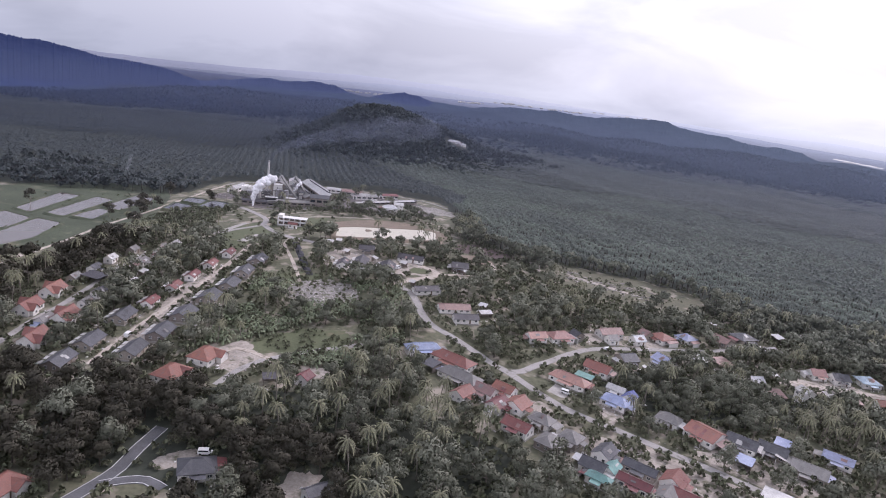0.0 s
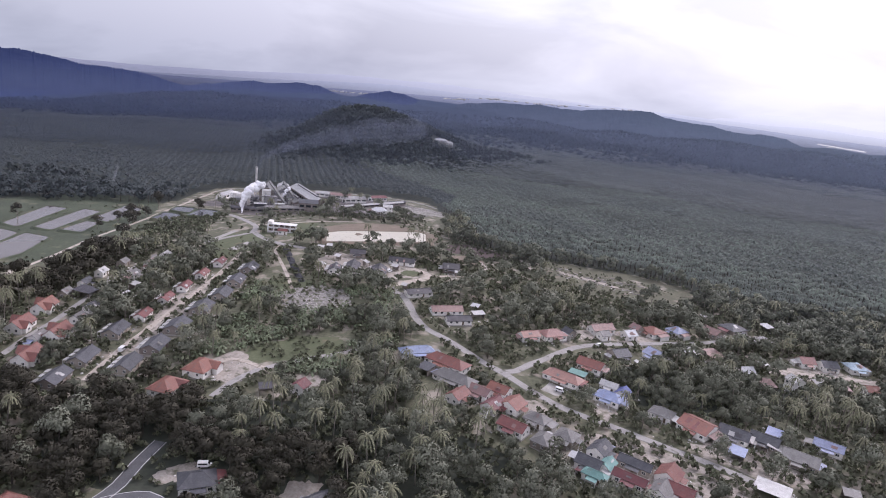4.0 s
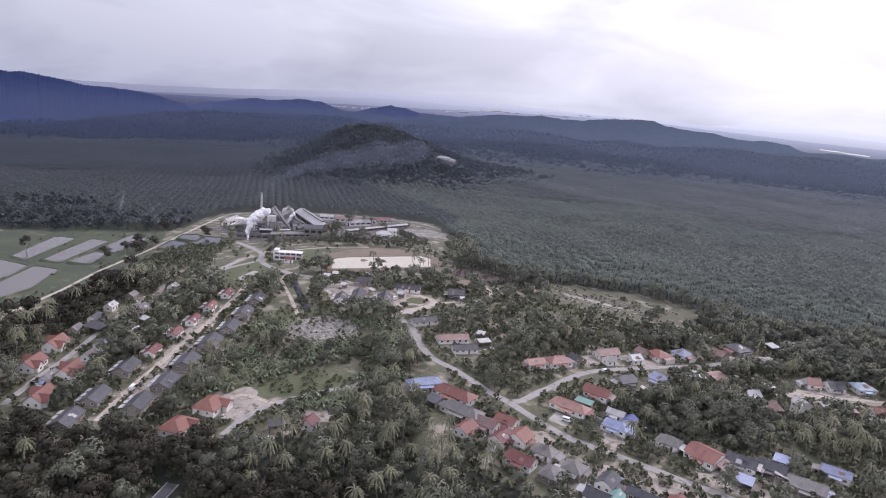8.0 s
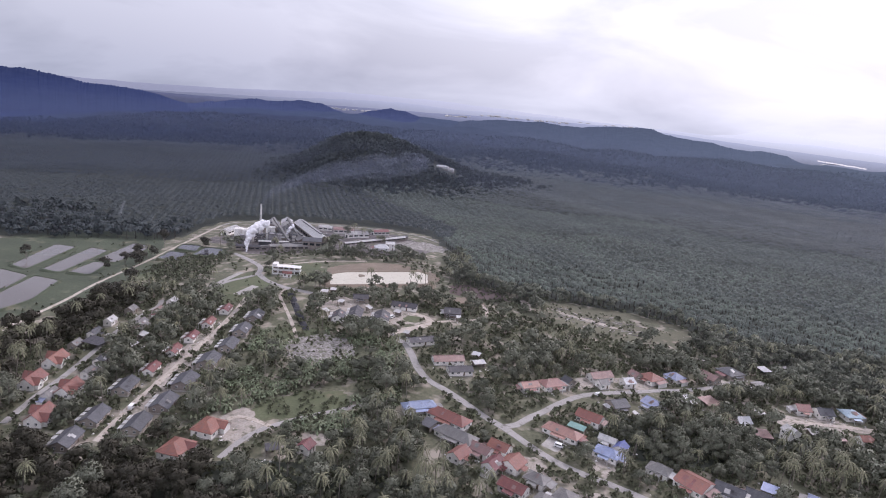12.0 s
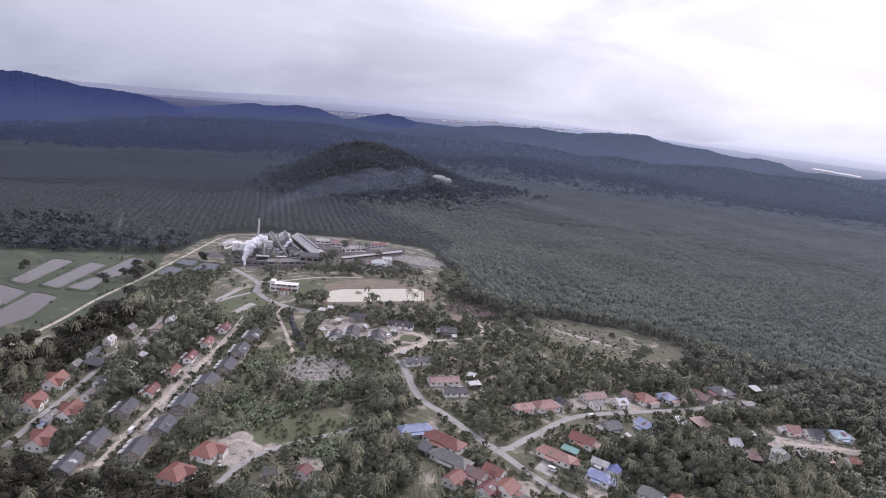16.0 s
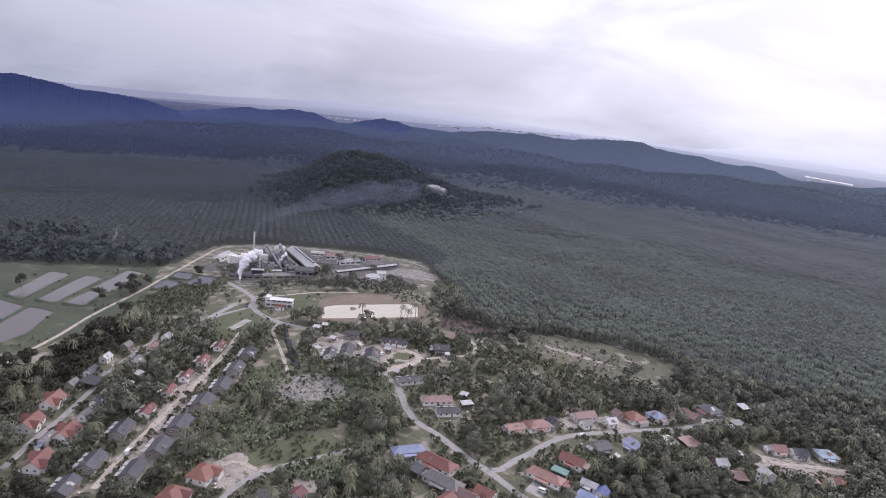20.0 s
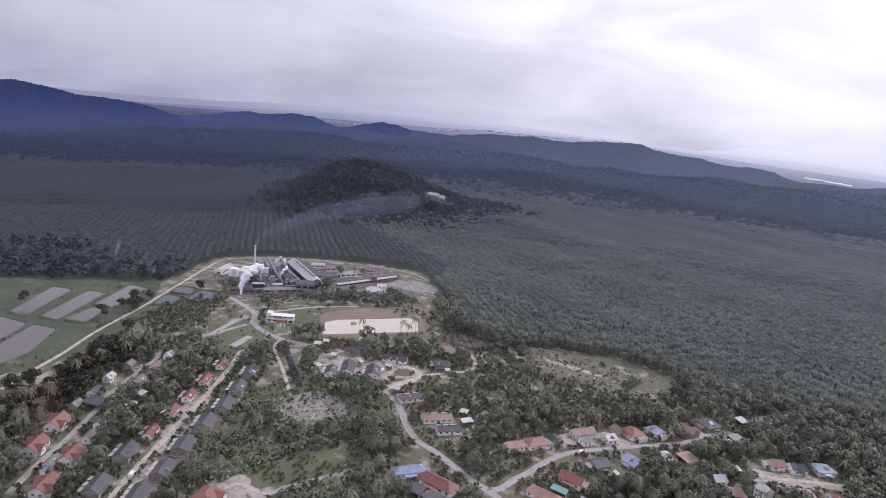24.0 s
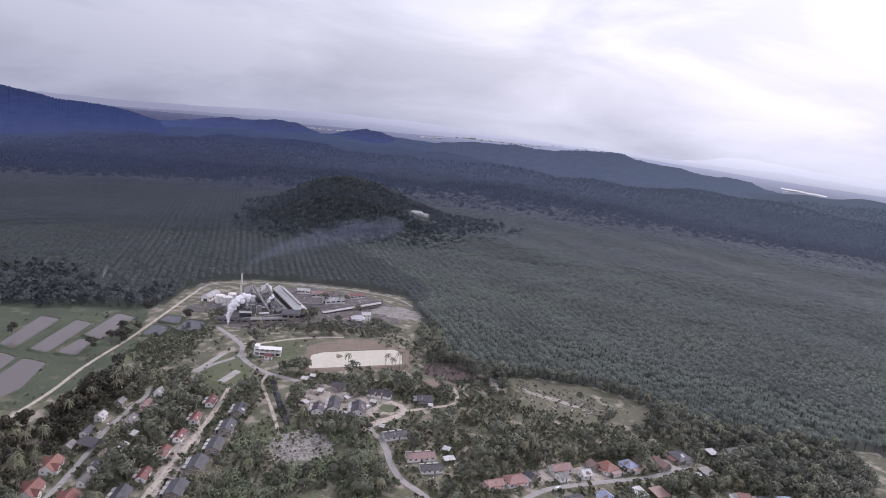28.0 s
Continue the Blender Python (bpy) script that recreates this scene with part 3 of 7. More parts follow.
for az0, az1, e0, e1, wd in ((31.0, 34.2, -1.86, -2.02, 5), (31.2, 31.8, -2.16, -1.98, 4), (31.8, 32.6, -1.98, -1.96, 4)):
    for k in range(9):
        az, el = az0 + (az1 - az0) * k / 8, e0 + (e1 - e0) * k / 8 + 0.02 * noise.noise(Vector((k * 0.9, az0, 0)))
        for o in (-0.5, 0.5):
            r = 4480 + o * 40
            V.append((r * math.sin(radians(az)), r * math.cos(radians(az)), 150 + 4480 * math.tan(radians(el)) + o * wd))
    b = len(V) - 18
    F.extend([(b + 2 * k, b + 2 * k + 2, b + 2 * k + 3, b + 2 * k + 1) for k in range(8)])
tagged(link_mesh("backdrop_track", V, F, M["roof_pale"]), "pale cleared track on a far hillside", "track", kind="structure")

# rolling wooded plain that runs out to the hills
V, F = [], []
rr = [1480, 1560, 1650, 1750, 1860, 1980, 2110, 2250, 2400, 2560, 2740, 2940, 3160, 3400, 3660, 3950, 4300, 4700]
azs = np.linspace(-66, 66, 220)
for r in rr:
    for a in azs:
        x, y = r * math.sin(radians(a)), r * math.cos(radians(a))
        V.append((x, y, land1(x, y) + (5 if r > 1500 else -2) + 4 * noise.fractal(Vector((x / 90, y / 90, 1.7)), 1.0, 2.0, 4)))
for i in range(len(rr) - 1):
    for k in range(219):
        F.append((i * 220 + k, i * 220 + k + 1, (i + 1) * 220 + k + 1, (i + 1) * 220 + k))
tagged(link_mesh("backdrop_plain", V, F, PLAIN, smooth=True), "rolling dark forest plain with bluish haze painted in", "backdrop", kind="structure")

# added thin upright sheets imitate bluish haze over plantation and woods, one behind another
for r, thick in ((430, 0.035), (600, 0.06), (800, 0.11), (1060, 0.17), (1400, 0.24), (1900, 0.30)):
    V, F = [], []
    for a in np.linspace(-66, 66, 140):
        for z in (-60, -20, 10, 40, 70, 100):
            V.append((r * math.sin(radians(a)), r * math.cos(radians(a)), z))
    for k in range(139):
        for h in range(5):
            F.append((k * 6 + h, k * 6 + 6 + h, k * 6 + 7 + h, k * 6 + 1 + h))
    tagged(link_mesh("backdrop_mist", V, F, veil("blue_ground_haze", (0.160, 0.188, 0.262), thick, 0.0016, True), smooth=True), "thin upright sheet standing in for bluish haze", "haze", kind="structure")

# ---- ribbons, patches, ponds ----


def smooth_line(pts, step=4.0):
    """Points along a curve through pts."""
    P = [Vector((*p, 0)) for p in pts]
    out = []
    for i in range(len(P) - 1):
        a, b, c, d = P[max(i - 1, 0)], P[i], P[i + 1], P[min(i + 2, len(P) - 1)]
        n = max(2, int((c - b).length / step))
        for k in range(n):
            t = k / n
            out.append(0.5 * ((2 * b) + (c - a) * t + (2 * a - 5 * b + 4 * c - d) * t * t + (3 * b - a - 3 * c + d) * t ** 3))
    out.append(P[-1])
    return out


ROAD_LINES = []


def road(name, label, pts, width, mat, lift=0.14, edges=False, ragged=0.12, parent=None):
    """A road or track draped on the land, with ragged verges or painted edge lines."""
    c = smooth_line(pts)
    if parent is None:
        ROAD_LINES.append(([(p.x, p.y) for p in c], width))
    V, F = [], []
    for i, p in enumerate(c):
        d = (c[min(i + 1, len(c) - 1)] - c[max(i - 1, 0)]).normalized()
        s = Vector((d.y, -d.x, 0))
        w1 = width / 2 * (1 + ragged * noise.noise(Vector((p.x * 0.15, p.y * 0.15, 1))))
        w2 = width / 2 * (1 + ragged * noise.noise(Vector((p.x * 0.15, p.y * 0.15, 9))))
        for o, dz in ((-w1, -0.25), (-w1 + 0.15, 0), (0, 0.03), (w2 - 0.15, 0), (w2, -0.25)):
            q = p + s * o
            V.append((q.x, q.y, land1(q.x, q.y) + lift + dz))
    for i in range(len(c) - 1):
        for k in range(4):
            F.append((i * 5 + k, i * 5 + k + 1, i * 5 + k + 6, i * 5 + k + 5))
    ob = link_mesh(name, V, F, mat, parent)
    if parent is None:
        tagged(ob, label, "road", kind="structure")
    if edges:
        for side in (-1, 1):
            V, F = [], []
            for i, p in enumerate(c):
                d = (c[min(i + 1, len(c) - 1)] - c[max(i - 1, 0)]).normalized()
                s = Vector((d.y, -d.x, 0)) * side
                for o in (width / 2 - 0.5, width / 2 - 0.28):
                    q = p + s * o
                    V.append((q.x, q.y, land1(q.x, q.y) + lift + 0.05))
            for i in range(len(c) - 1):
                F.append((i * 2, i * 2 + 1, i * 2 + 3, i * 2 + 2))
            link_mesh("edge_line", V, F, M["paint"], ob, label="white painted edge line")
    return ob


BLOBS = []


def patch(name, label, cx, cy, rx, ry, mat, turn=0, lift=0.07, block=True, seed=0, rough=0.3):
    """A ragged patch of bare or different ground lying on the land."""
    n, rings = 48, 6
    V, F = [(cx, cy, land1(cx, cy) + lift)], []
    for r in range(1, rings + 1):
        for k in range(n):
            a = 2 * math.pi * k / n
            e = 1 + rough * noise.fractal(Vector((math.cos(a) * 1.6 + cx, math.sin(a) * 1.6 + cy, seed)), 1.0, 2.0, 4)
            u, v = math.cos(a) * rx * e * r / rings, math.sin(a) * ry * e * r / rings
            x = cx + u * math.cos(turn) - v * math.sin(turn)
            y = cy + u * math.sin(turn) + v * math.cos(turn)
            V.append((x, y, land1(x, y) + (lift if r < rings else -0.1)))
    for k in range(n):
        F.append((0, 1 + k, 1 + (k + 1) % n))
    for r in range(rings - 1):
        for k in range(n):
            a, b = 1 + r * n + k, 1 + r * n + (k + 1) % n
            F.append((a, a + n, b + n, b))
    ob = link_mesh(name, V, F, mat, smooth=True)
    if block:
        BLOBS.append((cx, cy, rx, ry, turn))
    return tagged(ob, label, "ground patch", kind="structure")


POND_POLYS = []
SLABS = []


def slab(name, label, quad, mat, lift=0.12):
    """A four-cornered paved surface lying on the land, with a real edge."""
    V, F = [], []
    n = 8
    q = [Vector((*p, 0)) for p in quad]
    for i in range(n + 1):
        for k in range(n + 1):
            p = q[0].lerp(q[1], i / n).lerp(q[3].lerp(q[2], i / n), k / n)
            rim = i in (0, n) or k in (0, n)
            V.append((p.x, p.y, land1(p.x, p.y) + (lift if not rim else lift - 0.25)))
    for i in range(n):
        for k in range(n):
            a = i * (n + 1) + k
            F.append((a, a + n + 1, a + n + 2, a + 1))
    SLABS.append(quad)
    return tagged(link_mesh(name, V, F, mat), label, "paving", kind="structure")




def pond(label, poly, mat, bank_mat, bank=2.6, rise=0.7, level=None, drop=0.35):
    """A sheet of water inside a raised bank."""
    P = [Vector((*p, 0)) for p in poly]
    if sum(P[i].x * P[(i + 1) % len(P)].y - P[(i + 1) % len(P)].x * P[i].y for i in range(len(P))) < 0:
        P.reverse()
    fine = []
    for i, a in enumerate(P):
        b, z = P[(i + 1) % len(P)], P[i - 1]
        r = min(3.0, (b - a).length * 0.25, (z - a).length * 0.25)
        s, e = a + (z - a).normalized() * r, a + (b - a).normalized() * r
        for k in range(4):
            t = k / 3
            fine.append((1 - t) ** 2 * s + 2 * t * (1 - t) * a + t * t * e)
        nxt = b + (a - b).normalized() * min(3.0, (b - a).length * 0.25)
        for k in range(1, 6):
            q = e.lerp(nxt, k / 6)
            wob = 0.5 * noise.noise(Vector((q.x * 0.2, q.y * 0.2, 4)))
            nrm = Vector(((b - a).y, -(b - a).x, 0)).normalized()
            fine.append(q + nrm * wob)
    POND_POLYS.append([(p.x, p.y) for p in fine])
    top = max(land1(p.x, p.y) for p in fine) if level is None else level
    n = len(fine)
    root = new("pond")
    tagged(root, label, "pond", "settling ponds", "structure")
    cen = sum(fine, Vector()) / n
    root.location = (cen.x, cen.y, top)
    V = [(p.x - cen.x, p.y - cen.y, rise - drop) for p in fine]
    link_mesh("water", V, [tuple(range(n))], mat, root)
    V, F = [], []
    for i, p in enumerate(fine):
        d = fine[(i + 1) % n] - fine[i - 1]
        o = Vector((d.y, -d.x, 0)).normalized()
        for off, h in ((-0.5, rise - drop - 0.25), (0.25, rise), (bank * 0.6, rise + 0.05), (bank + 1.2, None)):
            q = p + o * off
            z = h if h is not None else land1(q.x, q.y) - top - 0.15
            V.append((q.x - cen.x, q.y - cen.y, z))
    for i in range(n):
        j = (i + 1) % n
        for k in range(3):
            F.append((i * 4 + k, i * 4 + k + 1, j * 4 + k + 1, j * 4 + k))
    link_mesh("bank", V, F, bank_mat, root)
    return root


# village roads
road("road_main", "narrow grey village road with dusty verges", [(-11, 359), (-8, 351), (-3, 346), (2, 330), (4, 321), (10, 308), (20, 299), (30, 288), (39, 278), (45, 273), (52, 265), (58, 258), (69, 248), (78, 243), (88, 238), (98, 232.5), (107, 227), (118, 221), (130, 213), (141, 204), (152, 195)], 4.4, M["asphalt"])
road("road_loop", "pale lane curving round the long quarters", [(-11, 359), (-3, 367), (7, 376), (11, 386), (5, 392), (-4, 395), (-14, 401)], 5.0, M["road2"], lift=0.18)
road("road_spur", "narrow pale lane with a hooked end", [(11, 383), (30, 395), (43, 403), (48, 410), (50, 421), (48, 436)], 2.6, M["road2"], lift=0.12)
road("road_side", "grey side lane between village houses", [(45, 273), (52, 276), (59, 284), (68, 293), (78, 304), (91, 316), (107, 325), (124, 332), (143, 340), (162, 347), (181, 356), (206, 372)], 3.8, M["asphalt"], lift=0.18)
road("road_right", "pale dusty lane past scattered houses", [(193, 340), (200, 326), (213, 323), (229, 322), (243, 322), (262, 321)], 3.6, M["road2"])
road("road_red", "narrow concrete lane through grass", [(-71, 229), (-67, 240), (-62, 248), (-57, 253), (-50, 258), (-41, 264), (-32, 269), (-21, 276)], 3.0, M["asphalt"])
road("road_branch", "short dirt drive to the red-roofed houses", [(-57, 253), (-65, 257), (-72, 259), (-76, 256)], 2.6, M["road2"], lift=0.2)
road("road_track", "straight pale dirt street between rows of quarters", [(-122, 236), (-121, 251), (-120, 266), (-118, 279), (-116, 293), (-114, 309), (-112, 322), (-110, 338), (-108, 358), (-107, 383), (-107, 401)], 3.4, M["road2"])
road("road_street", "grey lane through the quarters beside gardens", [(-165, 247), (-165, 260), (-165, 271), (-164, 282), (-163, 293), (-163, 311), (-163, 325), (-164, 338), (-163, 351), (-161, 362), (-160, 374), (-157, 385), (-159, 398)], 3.4, M["asphalt"])
road("road_perimeter", "straight pale service road along the ponds", [(-227, 330), (-226, 347), (-225, 363), (-222, 383), (-220, 401), (-219, 431), (-216, 458), (-211, 495), (-207, 566), (-205, 623), (-203, 663)], 3.0, M["road2"])
road("road_mill", "pale mill road with a wide bend", [(-150, 525), (-141, 513), (-126, 491), (-116, 473), (-114, 455), (-119, 447), (-127, 439), (-137, 424)], 4.2, M["asphalt"])
road("road_mill_lower", "pale road running down from the mill bend", [(-114, 457), (-103, 438), (-88, 423), (-79, 418), (-62, 410)], 4.2, M["asphalt"], lift=0.18)
road("road_office", "pale drive in front of the mill office", [(-117, 481), (-104, 481), (-75, 495), (-40, 505)], 3.2, M["road2"], lift=0.12)
road("road_heap", "pale track beside a long black heap", [(-86, 420), (-87, 407), (-82, 392), (-73, 369), (-67, 352), (-63, 340)], 2.3, M["road2"], lift=0.12)
road("road_fork", "dark asphalt road with white edge lines", [(-78.5, 199), (-81, 186), (-82, 176), (-85, 168), (-90, 158), (-97, 146)], 5.0, M["blacktop"], edges=True, ragged=0.0)
road("road_fork_branch", "dark asphalt side road with white edge lines", [(-84, 168), (-78, 171), (-72, 172), (-66, 169)], 4.0, M["blacktop"], lift=0.17, edges=True, ragged=0.0)
road("road_mill_yard", "dusty yard road along the forest edge", [(-203, 663), (-195, 685), (-160, 700), (-100, 702), (-40, 692), (0, 676), (20, 650)], 3.0, M["asphalt"], lift=0.12, ragged=0.35)

# bare ground
patch("mill_yard", "dusty grey-brown mill yard", -85, 600, 105, 88, M["yard"], 0.0, 0.05, seed=1)
patch("quarry_patch", "pale broken rubble spread on a slope", -49, 329, 21, 18, M["rubble"], 0.4, 0.10, seed=2, rough=0.75)
patch("grass_clearing", "green grass clearing below the rubble", -64, 345, 16, 12, M["grass"], 0.3, 0.06, seed=3)
patch("grass_clearing", "green grass clearing beside the lane", -48, 272, 26, 12, M["grass"], 0.45, 0.06, seed=4)
patch("grass_verge", "mown grass round the mill bend", -118, 425, 22, 38, M["grass"], 0.1, 0.06, seed=5)
patch("grass_verge", "rough grass round the office", -88, 468, 26, 26, M["grass"], 0.1, 0.05, seed=6)
patch("pond_meadow", "flat green meadow round the settling ponds", -288, 470, 100, 150, M["meadow"], 0.0, 0.05, seed=7, rough=0.12)
patch("field", "rough open field of dry grass", 148, 451, 66, 40, M["field"], 0.0, 0.06, seed=8, rough=0.2)
patch("field_scar", "strips of bare pale soil in the field", 125, 450, 30, 4, M["dirt"], -0.35, 0.12, block=False, seed=9, rough=0.6)
patch("field_scar", "bare dark soil along the plantation", 178, 462, 30, 9, M["ground"], -0.2, 0.12, block=False, seed=10, rough=0.4)
patch("sand_pit", "pale sandy scar at the plantation edge", 82, 455, 5, 15, M["dirt"], -0.15, 0.10, seed=11, rough=0.5)
patch("dry_scrub", "dry purple-brown cut scrub", 45, 462, 26, 18, M["purple"], 0.2, 0.09, seed=12)
patch("bare_mound", "bare reddish mound beside a hooked lane", 38, 436, 14, 9, M["redsoil"], 0.2, 0.13, seed=13, rough=0.4)
patch("swept_yard", "pale swept dirt yard by red-roofed houses", -72, 252, 13, 13, M["dirt"], 0.2, 0.10, seed=14, rough=0.45)
patch("swept_yard", "pale sandy yard behind a maroon hut", -37, 246, 8, 5, M["dirt"], 0.3, 0.10, seed=15, rough=0.45)
patch("swept_yard", "pale yard round the long quarters", -13, 384, 17, 15, M["dirt"], 0.1, 0.08, seed=16, rough=0.4)
patch("swept_yard", "dusty yard between dark-roofed quarters", -42, 387, 19, 22, M["dirt"], 0.1, 0.07, seed=17, rough=0.45)
patch("small_lawn", "oval lawn inside the lane", 0, 384, 7, 6, M["grass"], 0.5, 0.14, seed=18, rough=0.1)
slab("concrete_yard", "pale concrete yard of a house", [(61, 262), (68, 257), (75, 265), (67, 271)], M["concrete"], 0.16)
patch("swept_yard", "pale dirt yard beside the road", 56, 245, 7, 6, M["dirt"], -0.6, 0.10, seed=20, rough=0.4)
patch("swept_yard", "pale dirt yard of the roadside houses", 88, 252, 5, 10, M["dirt"], -0.3, 0.10, seed=21, rough=0.4)
patch("swept_yard", "pale yard along the side lane", 118, 341, 40, 8, M["dirt"], 0.35, 0.08, seed=22, rough=0.45)
patch("swept_yard", "pale yard at the lane's end", 196, 370, 16, 9, M["dirt"], 0.5, 0.08, seed=23, rough=0.4)
patch("swept_yard", "pale dusty yards along the lane", 225, 322, 38, 9, M["dirt"], 0.0, 0.08, seed=24, rough=0.5)
patch("swept_yard", "dusty ground among crowded village roofs", 100, 214, 30, 14, M["dirt"], -0.5, 0.06, block=False, seed=25, rough=0.5)
patch("swept_yard", "dusty ground among crowded village roofs", 142, 226, 30, 16, M["dirt"], -0.5, 0.06, block=False, seed=26, rough=0.5)
patch("swept_yard", "dusty forecourt by the road fork", -66, 183, 7, 6, M["dirt"], 0.3, 0.09, seed=27, rough=0.5)
patch("swept_yard", "pale bare yard among palms", -27, 177, 8, 8, M["dirt"], 0.3, 0.09, seed=28, rough=0.5)
patch("worker_yard", "dusty strips along the dirt street", -113, 300, 8, 62, M["dirt"], 0.0, 0.05, block=False, seed=29, rough=0.3)
slab("lorry_park", "pale bare lorry park by the mill bend", [(-141, 424), (-135, 422), (-123, 461), (-128, 464)], M["concrete"])
slab("court", "worn concrete games court on the grass", [(-119, 407), (-112, 404), (-104, 425), (-110, 429)], M["concrete"], 0.16)
patch("silt_bed", "pale green dried silt bed", -193, 455, 7, 17, M["grass"], -0.2, 0.10, seed=32, rough=0.25)
patch("dump", "dark littered ground at the plantation edge", 2, 610, 24, 30, M["rubble"], 0.5, 0.10, seed=33, rough=0.5)
patch("reservoir_surround", "brown bare earth round the reservoir", -24, 476, 48, 32, M["redsoil"], 0.32, 0.06, seed=34, rough=0.15)
# shade beneath the trees, painted as dark patches of ground
patch("forest_shade", "dark ground patch with tree shade painted in", -40, 200, 95, 36, M["floor"], 0.0, 0.03, block=False, seed=35, rough=0.2)
patch("forest_shade", "dark ground patch with palm shade painted in", 150, 285, 70, 26, M["floor"], 0.2, 0.03, block=False, seed=36, rough=0.3)

# ponds
GRASSB = M["meadow"]
pond("long settling pond with dark still water", [(-299, 474), (-303, 541), (-285, 538), (-284, 466)], M["water"], GRASSB)
pond("long settling pond mirroring the sky", [(-272, 466), (-271, 536), (-255, 531), (-257, 461)], M["water"], GRASSB)
pond("long settling pond mirroring the sky", [(-248, 500), (-245, 557), (-227, 551), (-232, 492)], M["water"], GRASSB)
pond("short settling pond with grey water", [(-250, 460), (-247, 491), (-236, 489), (-234, 457)], M["water"], GRASSB)
pond("settling pond with murky grey water", [(-294, 422), (-298, 460), (-273, 450), (-270, 417)], M["water"], GRASSB)
pond("broad settling pond with grey silt water", [(-248, 374), (-265, 402), (-266, 446), (-247, 441), (-241, 398)], M["water"], GRASSB)
pond("small dark sludge pond", [(-203, 501), (-203, 527), (-188, 524), (-187, 502)], M["sludge"], GRASSB, 1.8)
pond("small grey sludge pond", [(-180, 512), (-178, 540), (-163, 538), (-162, 515)], M["sludge"], GRASSB, 1.8)
pond("small dark sludge pond", [(-202, 538), (-202, 554), (-187, 554), (-185, 534)], M["sludge"], GRASSB, 1.8)
pond("square reservoir of milky brown water in red earth banks", [(-59, 431), (-61, 458), (-52, 466), (2, 486), (9, 480), (9, 455)], M["milky"], M["redsoil"], 5.0, 0.9, level=10.0)

# ---- houses ----


def box(bm, x0, x1, y0, y1, z0, z1):
    v = [bm.verts.new(p) for p in ((x0, y0, z0), (x1, y0, z0), (x1, y1, z0), (x0, y1, z0), (x0, y0, z1), (x1, y0, z1), (x1, y1, z1), (x0, y1, z1))]
    for f in ((3, 2, 1, 0), (4, 5, 6, 7), (0, 1, 5, 4), (1, 2, 6, 5), (2, 3, 7, 6), (3, 0, 4, 7)):
        bm.faces.new([v[i] for i in f])


def gable_walls(bm, L, W, h, rise, ends=True, x0=0.0, y0=0.0, turn=False):
    """Walls with pointed ends; the ridge runs along x, or along y if turned."""
    def at(u, v, z):
        return bm.verts.new((x0 - v, y0 + u, z) if turn else (x0 + u, y0 + v, z))
    a, b = L / 2, W / 2
    lo = [at(-a, -b, 0), at(a, -b, 0), at(a, b, 0), at(-a, b, 0)]
    hi = [at(-a, -b, h), at(a, -b, h), at(a, b, h), at(-a, b, h)]
    g = [at(-a, 0, h + rise), at(a, 0, h + rise)] if ends else None
    bm.faces.new((lo[0], lo[1], hi[1], hi[0]))
    bm.faces.new((lo[2], lo[3], hi[3], hi[2]))
    if ends:
        bm.faces.new((lo[1], lo[2], hi[2], g[1], hi[1]))
        bm.faces.new((lo[3], lo[0], hi[0], g[0], hi[3]))
    else:
        bm.faces.new((lo[1], lo[2], hi[2], hi[1]))
        bm.faces.new((lo[3], lo[0], hi[0], hi[3]))


def gable_roof(bm, L, W, h, rise, over=0.42, thick=0.14, x0=0.0, y0=0.0, turn=False, far=None):
    """Two sloping slabs with overhang and thickness; far: half length on the + side, to run into another roof."""
    s = rise / (W / 2)
    a, b, z = L / 2 + over, W / 2 + over, h - over * s + 0.05
    e = far if far is not None else a
    def at(u, v, w):
        return bm.verts.new((x0 - v, y0 + u, w) if turn else (x0 + u, y0 + v, w))
    for sg in (-1, 1):
        t = [at(-a, sg * b, z + thick), at(e, sg * b, z + thick), at(e, 0, h + rise + 0.05 + thick), at(-a, 0, h + rise + 0.05 + thick)]
        u = [at(-a, sg * b, z), at(e, sg * b, z), at(e, 0, h + rise + 0.05), at(-a, 0, h + rise + 0.05)]
        bm.faces.new(t if sg < 0 else t[::-1])
        bm.faces.new(u[::-1] if sg < 0 else u)
        for i in range(4):
            j = (i + 1) % 4
            bm.faces.new((u[i], u[j], t[j], t[i]) if sg < 0 else (u[j], u[i], t[i], t[j]))


def hip_roof(bm, L, W, h, rise, over=0.5, thick=0.16):
    a, b = L / 2 + over, W / 2 + over
    r = max(L / 2 - W / 2 * 0.85, 0.3)
    z = h - over * rise / (W / 2) * 0.7
    eave = [bm.verts.new(p) for p in ((-a, -b, z + thick), (a, -b, z + thick), (a, b, z + thick), (-a, b, z + thick))]
    low = [bm.verts.new(p) for p in ((-a, -b, z), (a, -b, z), (a, b, z), (-a, b, z))]
    ri = [bm.verts.new((-r, 0, h + rise)), bm.verts.new((r, 0, h + rise))]
    bm.faces.new((eave[0], eave[1], ri[1], ri[0]))
    bm.faces.new((eave[1], eave[2], ri[1]))
    bm.faces.new((eave[2], eave[3], ri[0], ri[1]))
    bm.faces.new((eave[3], eave[0], ri[0]))
    bm.faces.new(low[::-1])
    for i in range(4):
        j = (i + 1) % 4
        bm.faces.new((low[i], low[j], eave[j], eave[i]))


def unit_mesh(name, build, mat):
    bm = bmesh.new()
    build(bm)
    me = bpy.data.meshes.new(name)
    bm.to_mesh(me)
    bm.free()
    me.materials.append(mat)
    return me


